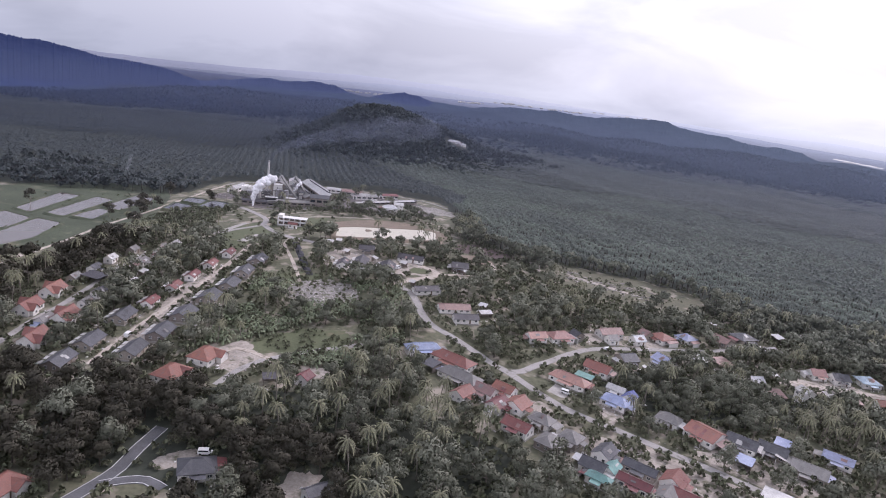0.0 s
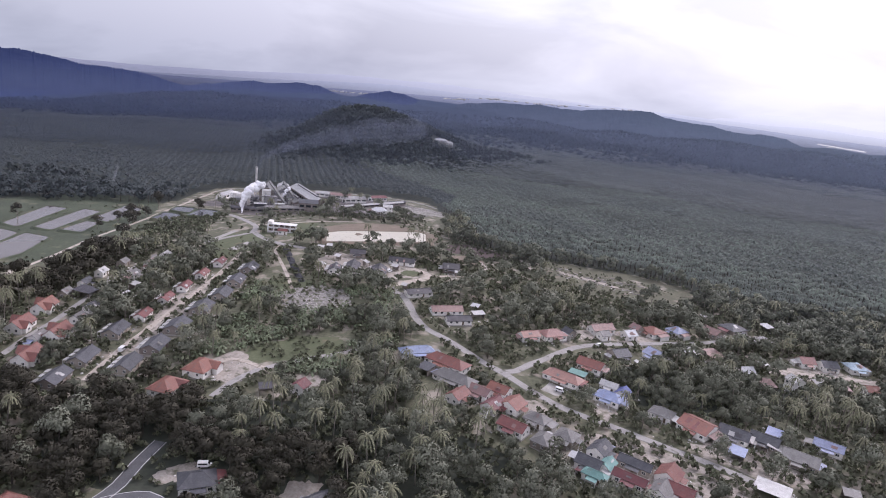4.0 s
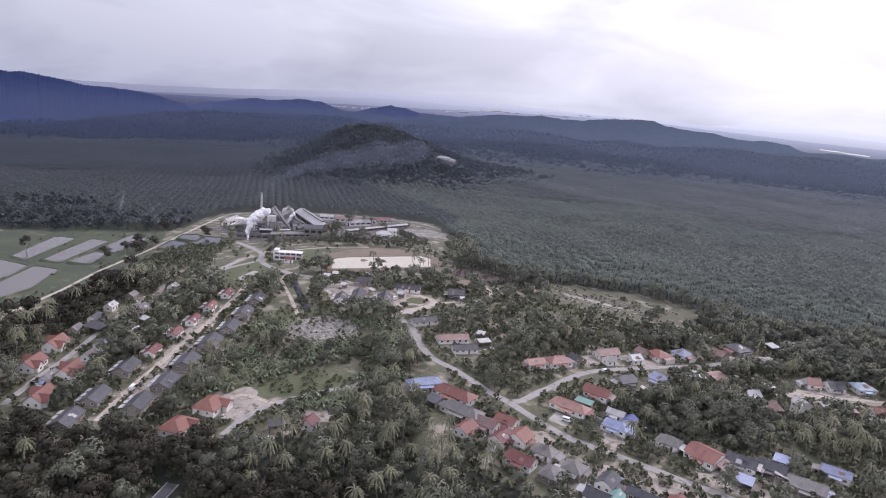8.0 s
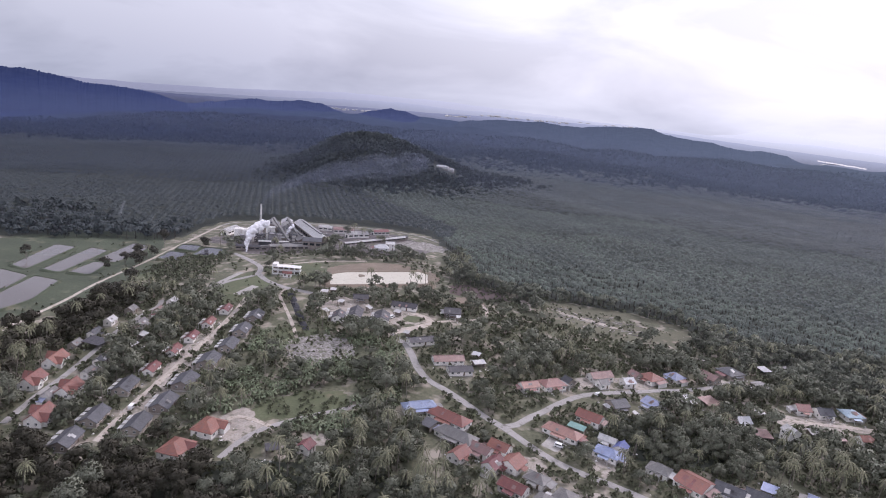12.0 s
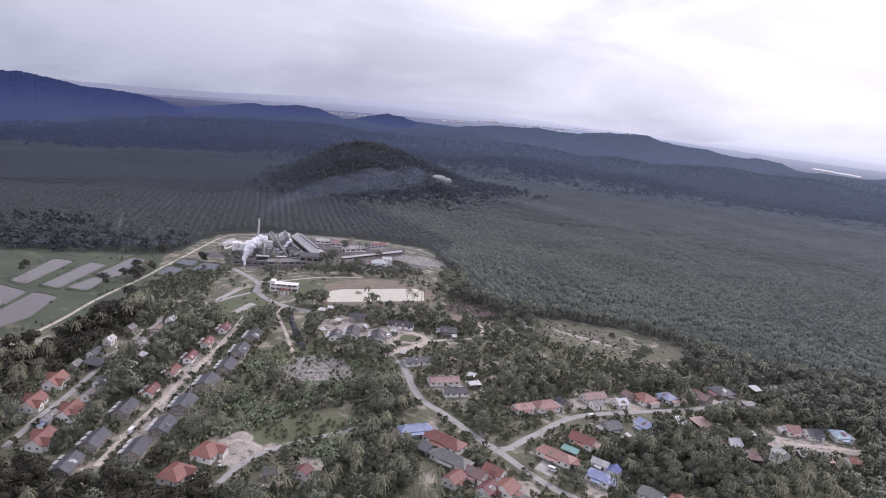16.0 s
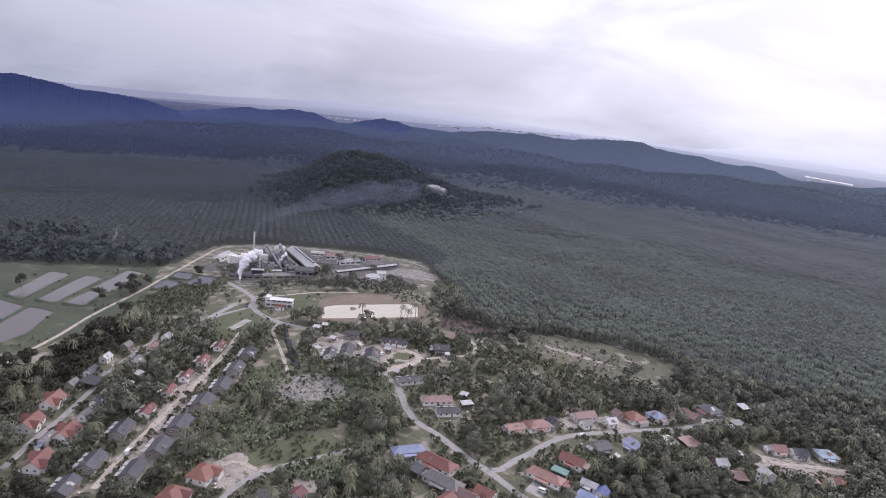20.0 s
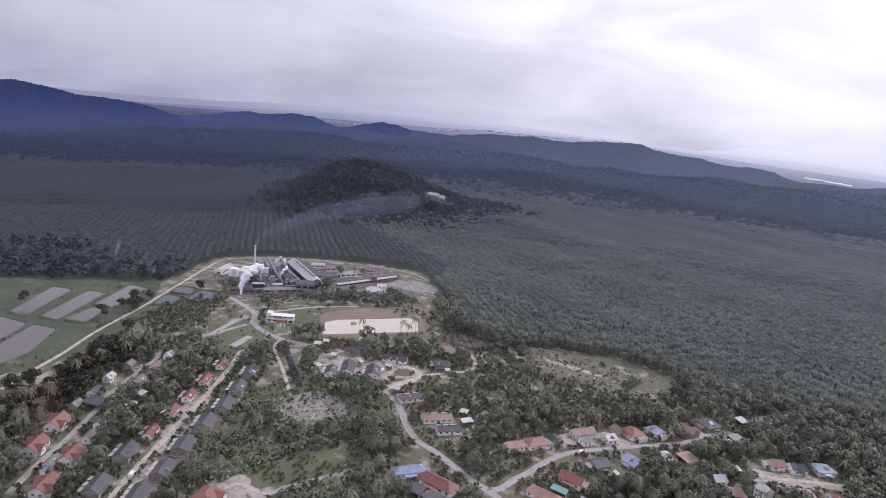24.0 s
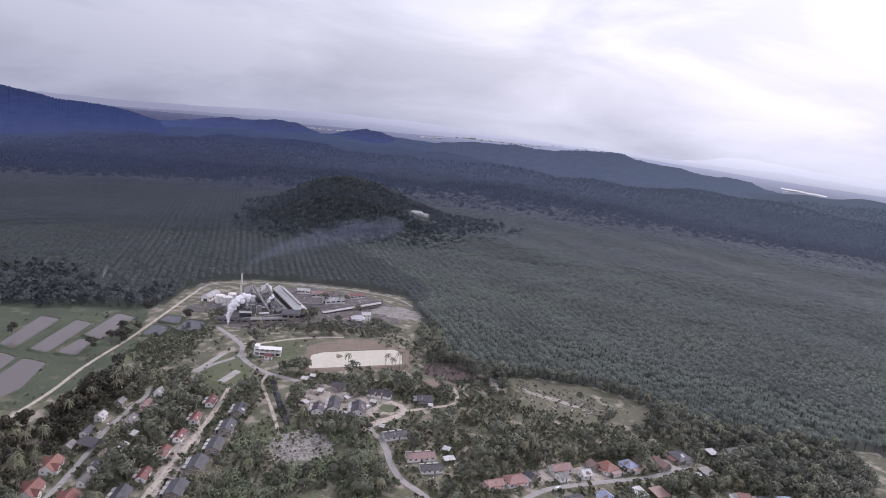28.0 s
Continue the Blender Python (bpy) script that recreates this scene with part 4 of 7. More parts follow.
def frame_shape(bm):
    for x0, x1, z0, z1 in ((-0.7, -0.6, -0.6, 0.6), (0.6, 0.7, -0.6, 0.6), (-0.6, 0.6, 0.5, 0.6), (-0.6, 0.6, -0.6, -0.5), (-0.05, 0.05, -0.5, 0.5)):
        box(bm, x0, x1, -0.06, 0.04, z0, z1)


WIN_FRAME = unit_mesh("window", frame_shape, M["trim"])
WIN_PANE = unit_mesh("pane", lambda bm: box(bm, -0.6, 0.6, -0.025, 0.02, -0.5, 0.5), M["glass"])
DOOR_LEAF = unit_mesh("door", lambda bm: box(bm, -0.45, 0.45, -0.05, 0.03, 0.0, 2.05), M["timber"])
DOOR_KNOB = unit_mesh("handle", lambda bm: box(bm, 0.3, 0.36, -0.12, -0.05, 1.0, 1.1), M["steel"])


def put(mesh, parent, x, y, z, turn=0.0, sx=1.0, sz=1.0):
    ob = new(mesh.name.split(".")[0], mesh)
    ob.parent = parent
    ob.matrix_local = Matrix.LocRotScale((x, y, z), Euler((0, 0, turn)), (sx, 1, sz))
    return ob


def add_window(root, x, y, z, turn, sx=1.0):
    w = put(WIN_FRAME, root, x, y, z, turn, sx)
    put(WIN_PANE, w, 0, 0, 0)


def openings(root, L, W, h, door=True):
    """Windows on all four sides and a door on the long side."""
    n = max(2, int(L / 3.2))
    for i in range(n):
        x = -L / 2 + L * (i + 0.5) / n
        for sg, tn in ((-1, 0.0), (1, math.pi)):
            if door and sg < 0 and i == n // 2:
                d = put(DOOR_LEAF, root, x, -W / 2 - 0.01, 0.05, 0.0)
                put(DOOR_KNOB, d, 0, 0, 0)
            else:
                add_window(root, x, sg * (W / 2 + 0.01), 1.55, tn)
    for sg, tn in ((1, math.pi / 2), (-1, -math.pi / 2)):
        for y in (-W * 0.22, W * 0.22) if W > 6 else (0.0,):
            add_window(root, sg * (L / 2 + 0.01), y, 1.55, tn, 0.8)


HOUSES = []
rng = random.Random(11)


def stilts(root, L, W, depth):
    bm = bmesh.new()
    box(bm, -L / 2 - 0.1, L / 2 + 0.1, -W / 2 - 0.1, W / 2 + 0.1, -depth, 0.0)
    part("plinth", bm, M["concrete"], root, "pale concrete plinth")


def house(x, y, yaw, L, W, colour, kind, place="among village trees"):
    roof = M["roof_" + colour]
    word = ROOF_WORDS[colour]
    corners = [land1(x + dx, y + dy) for dx in (-L / 2, L / 2) for dy in (-W / 2, W / 2)]
    zb, dep = sum(corners) / 4 + 0.25, max(corners) - min(corners) + 0.8
    HOUSES.append((x, y, yaw, L, W, kind))
    poor = kind == "lean" or (kind == "row" and colour == "slate") or (colour in ("dark", "slate", "grey", "maroon", "brown") and rng.random() < 0.45 and kind != "row")
    wall = M["wall2"] if poor else M["wall"]
    if kind == "lean":
        root = new("shed")
        tagged(root, "open shed with a %s sheet-metal roof on posts" % word, "shed", "village sheds")
        root.matrix_world = pose(x, y, zb, 0, 0, yaw)
        bm = bmesh.new()
        a, b = L / 2, W / 2
        v = [bm.verts.new(p) for p in ((-a, -b, 2.4), (a, -b, 2.4), (a, b, 3.3), (-a, b, 3.3), (-a, -b, 2.5), (a, -b, 2.5), (a, b, 3.4), (-a, b, 3.4))]
        for f in ((3, 2, 1, 0), (4, 5, 6, 7), (0, 1, 5, 4), (1, 2, 6, 5), (2, 3, 7, 6), (3, 0, 4, 7)):
            bm.faces.new([v[i] for i in f])
        part("roof", bm, roof, root, "%s metal sheet roof" % word)
        for px in (-a + 0.3, a - 0.3):
            for py, t in ((-b + 0.3, 2.45), (b - 0.3, 3.25)):
                bm = bmesh.new()
                box(bm, px - 0.07, px + 0.07, py - 0.07, py + 0.07, -dep, t)
                part("post", bm, M["timber"], root)
        bm = bmesh.new()
        box(bm, -a + 0.4, a - 0.4, b - 0.5, b - 0.38, -0.3, 3.1)
        part("wall", bm, wall, root)
        if L > 6:
            bm = bmesh.new()
            box(bm, a - 0.5, a - 0.38, -b + 0.6, b - 0.6, -0.3, 2.3)
            part("side_wall", bm, wall, root)
        return root
    root = new("house")
    desc = {"cross": "white bungalow with %s cross-gabled roof", "hip2": "broad bungalow with %s hipped roof", "row": "low quarters with %s gabled roof",
            "hip": "house with %s hipped roof", "gable": "house with %s gabled roof", "tall": "two-storey house with %s roof"}[kind]
    tagged(root, (desc % word) + " " + place, "house", "village houses")
    root.matrix_world = pose(x, y, zb, 0, 0, yaw)
    stilts(root, L - 1.0, W - 1.0, dep)
    h = {"tall": 5.6, "row": 2.3}.get(kind, 2.85)
    rise = min(W, 9) * {"cross": 0.34, "hip2": 0.30, "row": 0.24, "hip": 0.27, "gable": 0.26, "tall": 0.22}[kind]
    Lb, Wb = L - 1.2, W - 1.2
    bm = bmesh.new()
    gable_walls(bm, Lb, Wb, h, rise * Wb / (Wb + 0.2), kind not in ("hip", "hip2"))
    part("wall", bm, wall, root, "weathered board walls" if poor else "white plastered walls")
    bm = bmesh.new()
    if kind in ("hip", "hip2"):
        hip_roof(bm, Lb, Wb, h, rise)
    else:
        gable_roof(bm, Lb, Wb, h, rise)
    part("roof", bm, roof, root, "%s roof" % word)
    bm = bmesh.new()
    r = max(Lb / 2 - Wb / 2 * 0.85, 0.3) if kind in ("hip", "hip2") else Lb / 2 + 0.6
    box(bm, -r, r, -0.16, 0.16, h + rise + 0.02, h + rise + (0.10 if kind in ("hip", "hip2") else 0.27))
    part("ridge_cap", bm, roof, root)
    openings(root, Lb, Wb, h)
    if kind in ("hip", "gable", "row") and L > 7:
        # newer or rusted sheets laid over the old roof
        slope = rise / (Wb / 2)
        for k in range(rng.choice((0, 1, 1, 2, 3))):
            sg, x0, x1 = rng.choice((-1, -1, 1)), rng.uniform(-0.34, 0.1) * Lb, rng.uniform(1.0, 2.6)
            if kind == "hip":
                x0 = rng.uniform(-0.18, 0.02) * Lb
            y0 = rng.uniform(0.08, 0.35) * Wb
            y1 = y0 + rng.uniform(0.12, 0.26) * Wb
            tin = M["roof_" + rng.choice({"blue": ("bluegrey", "paleblue", "deepblue"), "red": ("brown", "darkred", "orange"), "slate": ("grey", "pale", "dark")}.get(colour, ("grey", "pale", "brown")))]
            bm = bmesh.new()
            v = [bm.verts.new((px, sg * py, h + rise - slope * py + 0.20 + dz)) for dz in (0.0, 0.05) for px, py in ((x0, y0), (x0 + x1, y0), (x0 + x1, y1), (x0, y1))]
            for f in ((3, 2, 1, 0), (4, 5, 6, 7), (0, 1, 5, 4), (1, 2, 6, 5), (2, 3, 7, 6), (3, 0, 4, 7)):
                bm.faces.new([v[i] for i in f])
            bmesh.ops.recalc_face_normals(bm, faces=bm.faces)
            part("roof_sheet", bm, tin, root, "odd-coloured roof sheet")
    if kind == "tall":
        for i in (-1, 1):
            add_window(root, i * Lb * 0.25, -Wb / 2 - 0.01, 4.2, 0)
            add_window(root, i * Lb * 0.25, Wb / 2 + 0.01, 4.2, math.pi)
    if kind == "cross":
        # projecting wings with white gable ends, and a side porch
        for sx, ln in ((-Lb * 0.22, -1), (Lb * 0.26, 1)):
            bm = bmesh.new()
            gable_walls(bm, Wb * 0.62, Lb * 0.36, h, rise * 0.8, True, sx, ln * Wb * 0.42, True)
            part("wing_wall", bm, M["wall"], root, "white gable wall")
            bm = bmesh.new()
            gable_roof(bm, Wb * 0.62, Lb * 0.36, h, rise * 0.8, 0.5, 0.14, sx, ln * Wb * 0.42, True)
            part("wing_roof", bm, roof, root, "%s wing roof" % word)
            w = put(WIN_FRAME, root, sx, ln * (Wb * 0.73 + 0.02), 1.55, 0.0 if ln < 0 else math.pi)
            put(WIN_PANE, w, 0, 0, 0)
    if kind == "hip2":
        bm = bmesh.new()
        gable_walls(bm, Wb * 0.5, Lb * 0.4, h, rise * 0.6, True, Lb * 0.2, -Wb * 0.5, True)
        part("wing_wall", bm, M["wall"], root, "white gable wall")
        bm = bmesh.new()
        gable_roof(bm, Wb * 0.5, Lb * 0.4, h, rise * 0.6, 0.5, 0.14, Lb * 0.2, -Wb * 0.5, True)
        part("wing_roof", bm, roof, root, "%s wing roof" % word)
    if kind == "row":
        # pale lean-to porches along the street front
        n = 2 if L < 14 else 3
        for k in range(n):
            px = -Lb / 2 + Lb * (k + 0.5) / n
            sg = 1
            bm = bmesh.new()
            a = Lb / n * 0.36
            y0, y1 = sg * (Wb / 2 + 0.4), sg * (Wb / 2 + 2.2)
            v = [bm.verts.new(p) for p in ((px - a, y0, 2.45), (px + a, y0, 2.45), (px + a, y1, 2.1), (px - a, y1, 2.1), (px - a, y0, 2.53), (px + a, y0, 2.53), (px + a, y1, 2.18), (px - a, y1, 2.18))]
            for f in ((3, 2, 1, 0), (4, 5, 6, 7), (0, 1, 5, 4), (1, 2, 6, 5), (2, 3, 7, 6), (3, 0, 4, 7)):
                bm.faces.new([v[i] for i in f])
            part("porch_roof", bm, M["roof_pale"], root, "pale sheet porch roof")
            for pp in (px - a + 0.12, px + a - 0.12):
                bm = bmesh.new()
                box(bm, pp - 0.06, pp + 0.06, y1 - sg * 0.2 - 0.06, y1 - sg * 0.2 + 0.06, -dep, 2.12)
                part("porch_post", bm, M["trim"], root)
    if kind in ("hip", "gable") and L > 8:
        bm = bmesh.new()
        a = L * 0.2
        y0, y1 = -Wb / 2 - 0.3, -Wb / 2 - 2.4
        v = [bm.verts.new(p) for p in ((-a, y0, 2.35), (a, y0, 2.35), (a, y1, 2.05), (-a, y1, 2.05), (-a, y0, 2.43), (a, y0, 2.43), (a, y1, 2.13), (-a, y1, 2.13))]
        for f in ((3, 2, 1, 0), (4, 5, 6, 7), (0, 1, 5, 4), (1, 2, 6, 5), (2, 3, 7, 6), (3, 0, 4, 7)):
            bm.faces.new([v[i] for i in f])
        part("porch_roof", bm, roof, root)
        for pp in (-a + 0.12, a - 0.12):
            bm = bmesh.new()
            box(bm, pp - 0.07, pp + 0.07, y1 + 0.1, y1 + 0.24, -dep, 2.1)
            part("porch_post", bm, M["trim"], root)
        # a later lean-to along one end, in odd sheets
        if rng.random() < 0.8:
            sg = rng.choice((-1, 1))
            tin = rng.choice(("pale", "grey", "brown", "bluegrey", "maroon"))
            x0, x1 = sg * (Lb / 2 + 0.35), sg * (Lb / 2 + rng.uniform(2.4, 3.8))
            b = Wb * rng.uniform(0.28, 0.46)
            yc = rng.uniform(-0.1, 0.1) * Wb
            bm = bmesh.new()
            v = [bm.verts.new(p) for p in ((x0, yc - b, 2.5), (x0, yc + b, 2.5), (x1, yc + b, 1.95), (x1, yc - b, 1.95), (x0, yc - b, 2.58), (x0, yc + b, 2.58), (x1, yc + b, 2.03), (x1, yc - b, 2.03))]
            for f in ((3, 2, 1, 0), (4, 5, 6, 7), (0, 1, 5, 4), (1, 2, 6, 5), (2, 3, 7, 6), (3, 0, 4, 7)):
                bm.faces.new([v[i] for i in f])
            bmesh.ops.recalc_face_normals(bm, faces=bm.faces)
            part("annex_roof", bm, M["roof_" + tin], root, "%s lean-to sheet roof" % ROOF_WORDS[tin])
            bm = bmesh.new()
            xi = x1 - sg * 0.35
            box(bm, min(xi, xi - sg * 0.12), max(xi, xi - sg * 0.12), yc - b + 0.2, yc + b - 0.2, -dep, 1.98)
            part("annex_wall", bm, M["wall2"] if poor else M["wall"], root)
    return root


ROWP = "along a straight dirt street"
CROSSP = "beside a garden lane"
RS = "beside the village road"
FAR = "by the side lane under trees"
MILLP = "below the reservoir"
house(-173.8, 302.9, 90, 13.5, 8.2, "red", "cross", CROSSP)
house(-172.2, 280.8, 90, 13.5, 8.2, "red", "cross", CROSSP)
house(-151.6, 273.2, 90, 13.5, 8.2, "red", "cross", CROSSP)
house(-151.2, 249.9, 90, 13.5, 8.2, "red", "cross", CROSSP)
house(-80.8, 246.7, 75, 13, 10.5, "red", "hip2", CROSSP)
house(-88.2, 230.7, 75, 13, 10.5, "red", "hip2", CROSSP)
house(-112.3, 375.1, 90, 11.5, 6.0, "darkred", "row", ROWP)
house(-115.6, 353.8, 90, 11.5, 6.0, "darkred", "row", ROWP)
house(-118.4, 334.1, 90, 11.5, 6.0, "darkred", "row", ROWP)
house(-121.5, 316.8, 90, 11.5, 6.0, "darkred", "row", ROWP)
house(-124.2, 295.9, 90, 11.5, 6.0, "darkred", "row", ROWP)
house(-92, 364.5, 90, 14, 8.5, "slate", "row", ROWP)
house(-94.1, 344.2, 90, 14, 8.4, "slate", "row", ROWP)
house(-95.7, 324.2, 90, 14, 8.7, "slate", "row", ROWP)
house(-100, 306, 90, 14, 9.7, "slate", "row", ROWP)
house(-103.8, 284.2, 90, 14, 9.9, "slate", "row", ROWP)
house(-106.1, 264.3, 90, 14, 9.2, "slate", "row", ROWP)
house(-110.2, 246.8, 90, 14, 8.4, "slate", "row", ROWP)
house(-128.8, 278.2, 90, 14, 8.4, "slate", "row", ROWP)
house(-129.8, 251.7, 90, 14, 8.4, "slate", "row", ROWP)
house(-132, 233.7, 90, 14, 8.4, "slate", "row", ROWP)
house(6, 277.1, 20, 16.5, 7.5, "blue", "hip", RS)
house(20, 270.6, -37, 20.9, 9.5, "red", "hip", RS)
house(22.8, 256.7, -37, 19.6, 8.9, "grey", "hip", RS)
house(10.4, 263.1, -37, 6.5, 6.5, "slate", "lean")
house(23.5, 242.8, 53, 10.0, 7.8, "red", "gable", RS)
house(33.3, 247.8, -37, 9.9, 7.6, "brown", "gable", RS)
house(41.7, 251.6, -37, 10.0, 7.8, "red", "gable", RS)
house(46, 241, 53, 9.8, 9.8, "red", "gable", RS)
house(37.7, 238.7, 53, 10.0, 7.8, "maroon", "gable", RS)
house(44.4, 224.7, -37, 12.0, 7.8, "maroon", "gable", RS)
house(54.8, 232.2, -37, 10.0, 7.8, "grey", "hip", RS)
house(55.1, 218, 53, 10.0, 8.0, "grey", "hip", RS)
house(64.7, 222.6, 53, 8.9, 8.9, "grey", "hip", RS)
house(66, 208.9, -37, 6.4, 3.6, "white", "lean")
house(76, 216, 53, 10.0, 8.0, "slate", "gable", RS)
house(69.8, 206.2, -37, 10.0, 7.8, "slate", "gable", RS)
house(76.2, 206.2, 53, 8.0, 5.8, "green", "gable", RS)
house(70.1, 199.4, -37, 9.5, 5.2, "green", "hip", RS)
house(87.5, 209.1, -37, 13.1, 6.0, "slate", "gable", RS)
house(82.7, 199.5, -37, 12.8, 5.8, "maroon", "gable", RS)
house(98.6, 204.9, 53, 9.8, 9.1, "red", "gable", RS)
house(92.2, 194.6, 53, 10.0, 7.8, "grey", "gable", RS)
house(99.2, 195.2, -37, 10.2, 7.8, "maroon", "gable", RS)
house(73.1, 271.8, -37, 18.4, 8.5, "orange", "hip", RS)
house(79.8, 269.2, -37, 7.5, 3.6, "red", "lean")
house(81.2, 277.9, -37, 8.5, 4.1, "green", "lean")
house(90.3, 289.5, -37, 13.5, 9.1, "red", "gable", RS)
house(91, 258.9, -37, 12.5, 8.4, "blue", "hip", RS)
house(98.9, 264.9, 53, 7.6, 6.4, "deepblue", "gable", RS)
house(94.2, 270, -37, 9, 5.4, "pale", "gable", RS)
house(63.2, 313.4, 22, 11, 7.5, "orange", "gable", FAR)
house(76.8, 320.6, 22, 14, 10, "orange", "hip", FAR)
house(87.1, 327.1, -60, 6.8, 6.8, "slate", "gable", FAR)
house(108.5, 341.4, 22, 15, 8.5, "brown", "gable", FAR)
house(107.7, 332.3, 22, 6.9, 6.9, "grey", "gable", FAR)
house(124.2, 339.6, 22, 7.9, 7.9, "white", "gable", FAR)
house(132.5, 351.7, -60, 7.2, 7.2, "brown", "gable", FAR)
house(142.1, 351.7, -60, 11.9, 11.9, "red", "hip", FAR)
house(158.9, 358.6, -60, 10.4, 10.4, "bluegrey", "hip", FAR)
house(183.3, 365.8, -60, 12.8, 8.6, "brown", "gable", FAR)
house(202.7, 379, 22, 13.6, 13.6, "slate", "hip", FAR)
house(109.4, 308.3, 22, 10.3, 10.3, "slate", "gable", FAR)
house(131.1, 315.5, -60, 10.4, 10.4, "bluegrey", "gable", FAR)
house(154.1, 326.8, 22, 9, 9, "pale", "lean")
house(168.1, 329.2, 22, 10, 10, "brown", "lean")
house(177.3, 309.6, 10, 8.4, 8.4, "white", "gable", FAR)
house(224.1, 334.5, 0, 9, 9, "orange", "gable", FAR)
house(235.6, 332.4, 0, 9.9, 9.9, "slate", "gable", FAR)
house(252.9, 334.2, 0, 11.4, 11.4, "paleblue", "hip", FAR)
house(197.5, 298.8, -75, 7.9, 7.9, "pale", "tall")
house(214.7, 305.6, 0, 6, 6, "grey", "lean")
house(224.6, 303.4, 0, 8.5, 8.5, "brown", "lean")
house(240.8, 303.5, 0, 7.5, 7.5, "red", "gable", FAR)
house(182, 297.2, 0, 8.3, 8.3, "brown", "lean")
house(247.3, 394.2, 20, 9.4, 9.4, "grey", "gable", FAR)
house(230.6, 390.6, 20, 7.1, 7.1, "white", "lean")
house(213.8, 361.8, 20, 9.2, 9.2, "grey", "lean")
house(112, 250.9, -37, 10.5, 8.4, "grey", "hip")
house(125, 243.6, -50, 14, 14, "red", "gable")
house(139.2, 240.4, -37, 13, 9, "slate", "gable")
house(142.3, 238.7, -37, 8.3, 6.5, "pale", "lean")
house(151.1, 238.2, -37, 12, 8.4, "slate", "gable")
house(159.2, 245.6, -37, 6.5, 6.4, "blue", "lean")
house(153.3, 233.9, 53, 6.8, 5.6, "pale", "lean")
house(134.1, 226.5, -37, 6.4, 6.4, "blue", "lean")
house(159.7, 226.2, -37, 14, 10, "grey", "gable")
house(178.6, 238.5, -37, 12, 7, "bluegrey", "gable")
house(136.1, 203, -37, 11.9, 8.1, "pale", "lean")
house(167.1, 205.1, -20, 6.2, 4.8, "grey", "lean")
house(-34.8, 377.4, 90, 17, 8.8, "dark", "row", MILLP)
house(-19, 375.7, 90, 15.3, 10, "dark", "row", MILLP)
house(-44.4, 371, 90, 12.1, 8, "dark", "row", MILLP)
house(-34.6, 403.2, 10, 10.4, 7.3, "dark", "gable")
house(-6, 399.5, -8, 17, 8.2, "dark", "row", MILLP)
house(5.3, 349.1, 25, 16.1, 7.4, "dark", "row", MILLP)
house(20.7, 330.2, 15, 18, 8, "brown", "row", MILLP)
house(26.8, 319.7, 15, 14, 7.4, "dark", "row", MILLP)
house(25.2, 401.1, 0, 11.3, 11.3, "dark", "gable", FAR)
house(-39, 237.2, 70, 6.8, 6.8, "maroon", "gable")
house(-51.9, 234.4, 20, 5.6, 4.3, "dark", "lean")
house(-59, 177.2, 20, 11.8, 9.7, "slate", "hip")
house(-22.1, 172.1, 40, 8, 6.2, "slate", "gable")
house(-107, 160, 75, 13, 9, "red", "hip2", "in the dark wood")
house(-165.3, 325.5, 80, 9.8, 9.8, "dark", "lean")
house(-144.8, 321.7, 80, 7.4, 3.6, "pale", "lean")
house(-144.6, 335, 80, 5.9, 3.6, "pale", "lean")
for hx, hy, hl, hw, hc in ((-157.5, 268, 9, 6, "grey"), (-152, 303, 8, 6, "slate"), (-151.5, 290, 8, 5.5, "grey"), (-174, 322, 8, 6, "grey"), (-172, 338, 9, 6, "slate"), (-153, 352, 9, 6, "grey"), (-172, 356, 8, 6, "pale"), (-151, 371, 9, 6, "brown"), (-168, 374, 8, 6, "grey"), (-149, 388, 8, 6, "pale")):
    house(hx, hy, 88, hl, hw, hc, "gable", CROSSP)
# small pale sheds crowded round the quarters and lanes
for sx, sy, sl, sw, sc in ((-53, 376.5, 5, 4, "pale"), (-46, 393.5, 5, 3.5, "white"), (-27, 366, 5, 3.6, "white"), (-27.5, 387, 4, 3.5, "pale"), (-10, 386, 6, 3, "pale"), (-59, 410, 6, 4, "pale"),
                           (-54, 415, 5, 3.2, "white"), (-3, 356, 4.5, 3, "white"), (-22, 364, 4, 3, "pale"), (29, 393, 4, 3, "white"), (38, 331, 9, 4, "pale"), (37, 341, 6, 4, "white"),
                           (117, 301, 4, 3, "white"), (194, 323, 6, 4, "white"), (191, 396, 5, 4, "pale"), (206, 357, 4, 3, "white")):
    house(sx, sy, rng.uniform(-30, 60), sl * 0.8, sw, sc if sc == "pale" or rng.random() < 0.3 else "pale", "lean")

# ---- the palm oil mill ----


def tube(bm, x, y, z0, z1, r0, r1=None, n=20, cap=True):
    r1 = r0 if r1 is None else r1
    a = [bm.verts.new((x + r0 * math.cos(2 * math.pi * k / n), y + r0 * math.sin(2 * math.pi * k / n), z0)) for k in range(n)]
    b = [bm.verts.new((x + r1 * math.cos(2 * math.pi * k / n), y + r1 * math.sin(2 * math.pi * k / n), z1)) for k in range(n)]
    for k in range(n):
        bm.faces.new((a[k], a[(k + 1) % n], b[(k + 1) % n], b[k]))
    if cap:
        bm.faces.new(b)
        bm.faces.new(a[::-1])


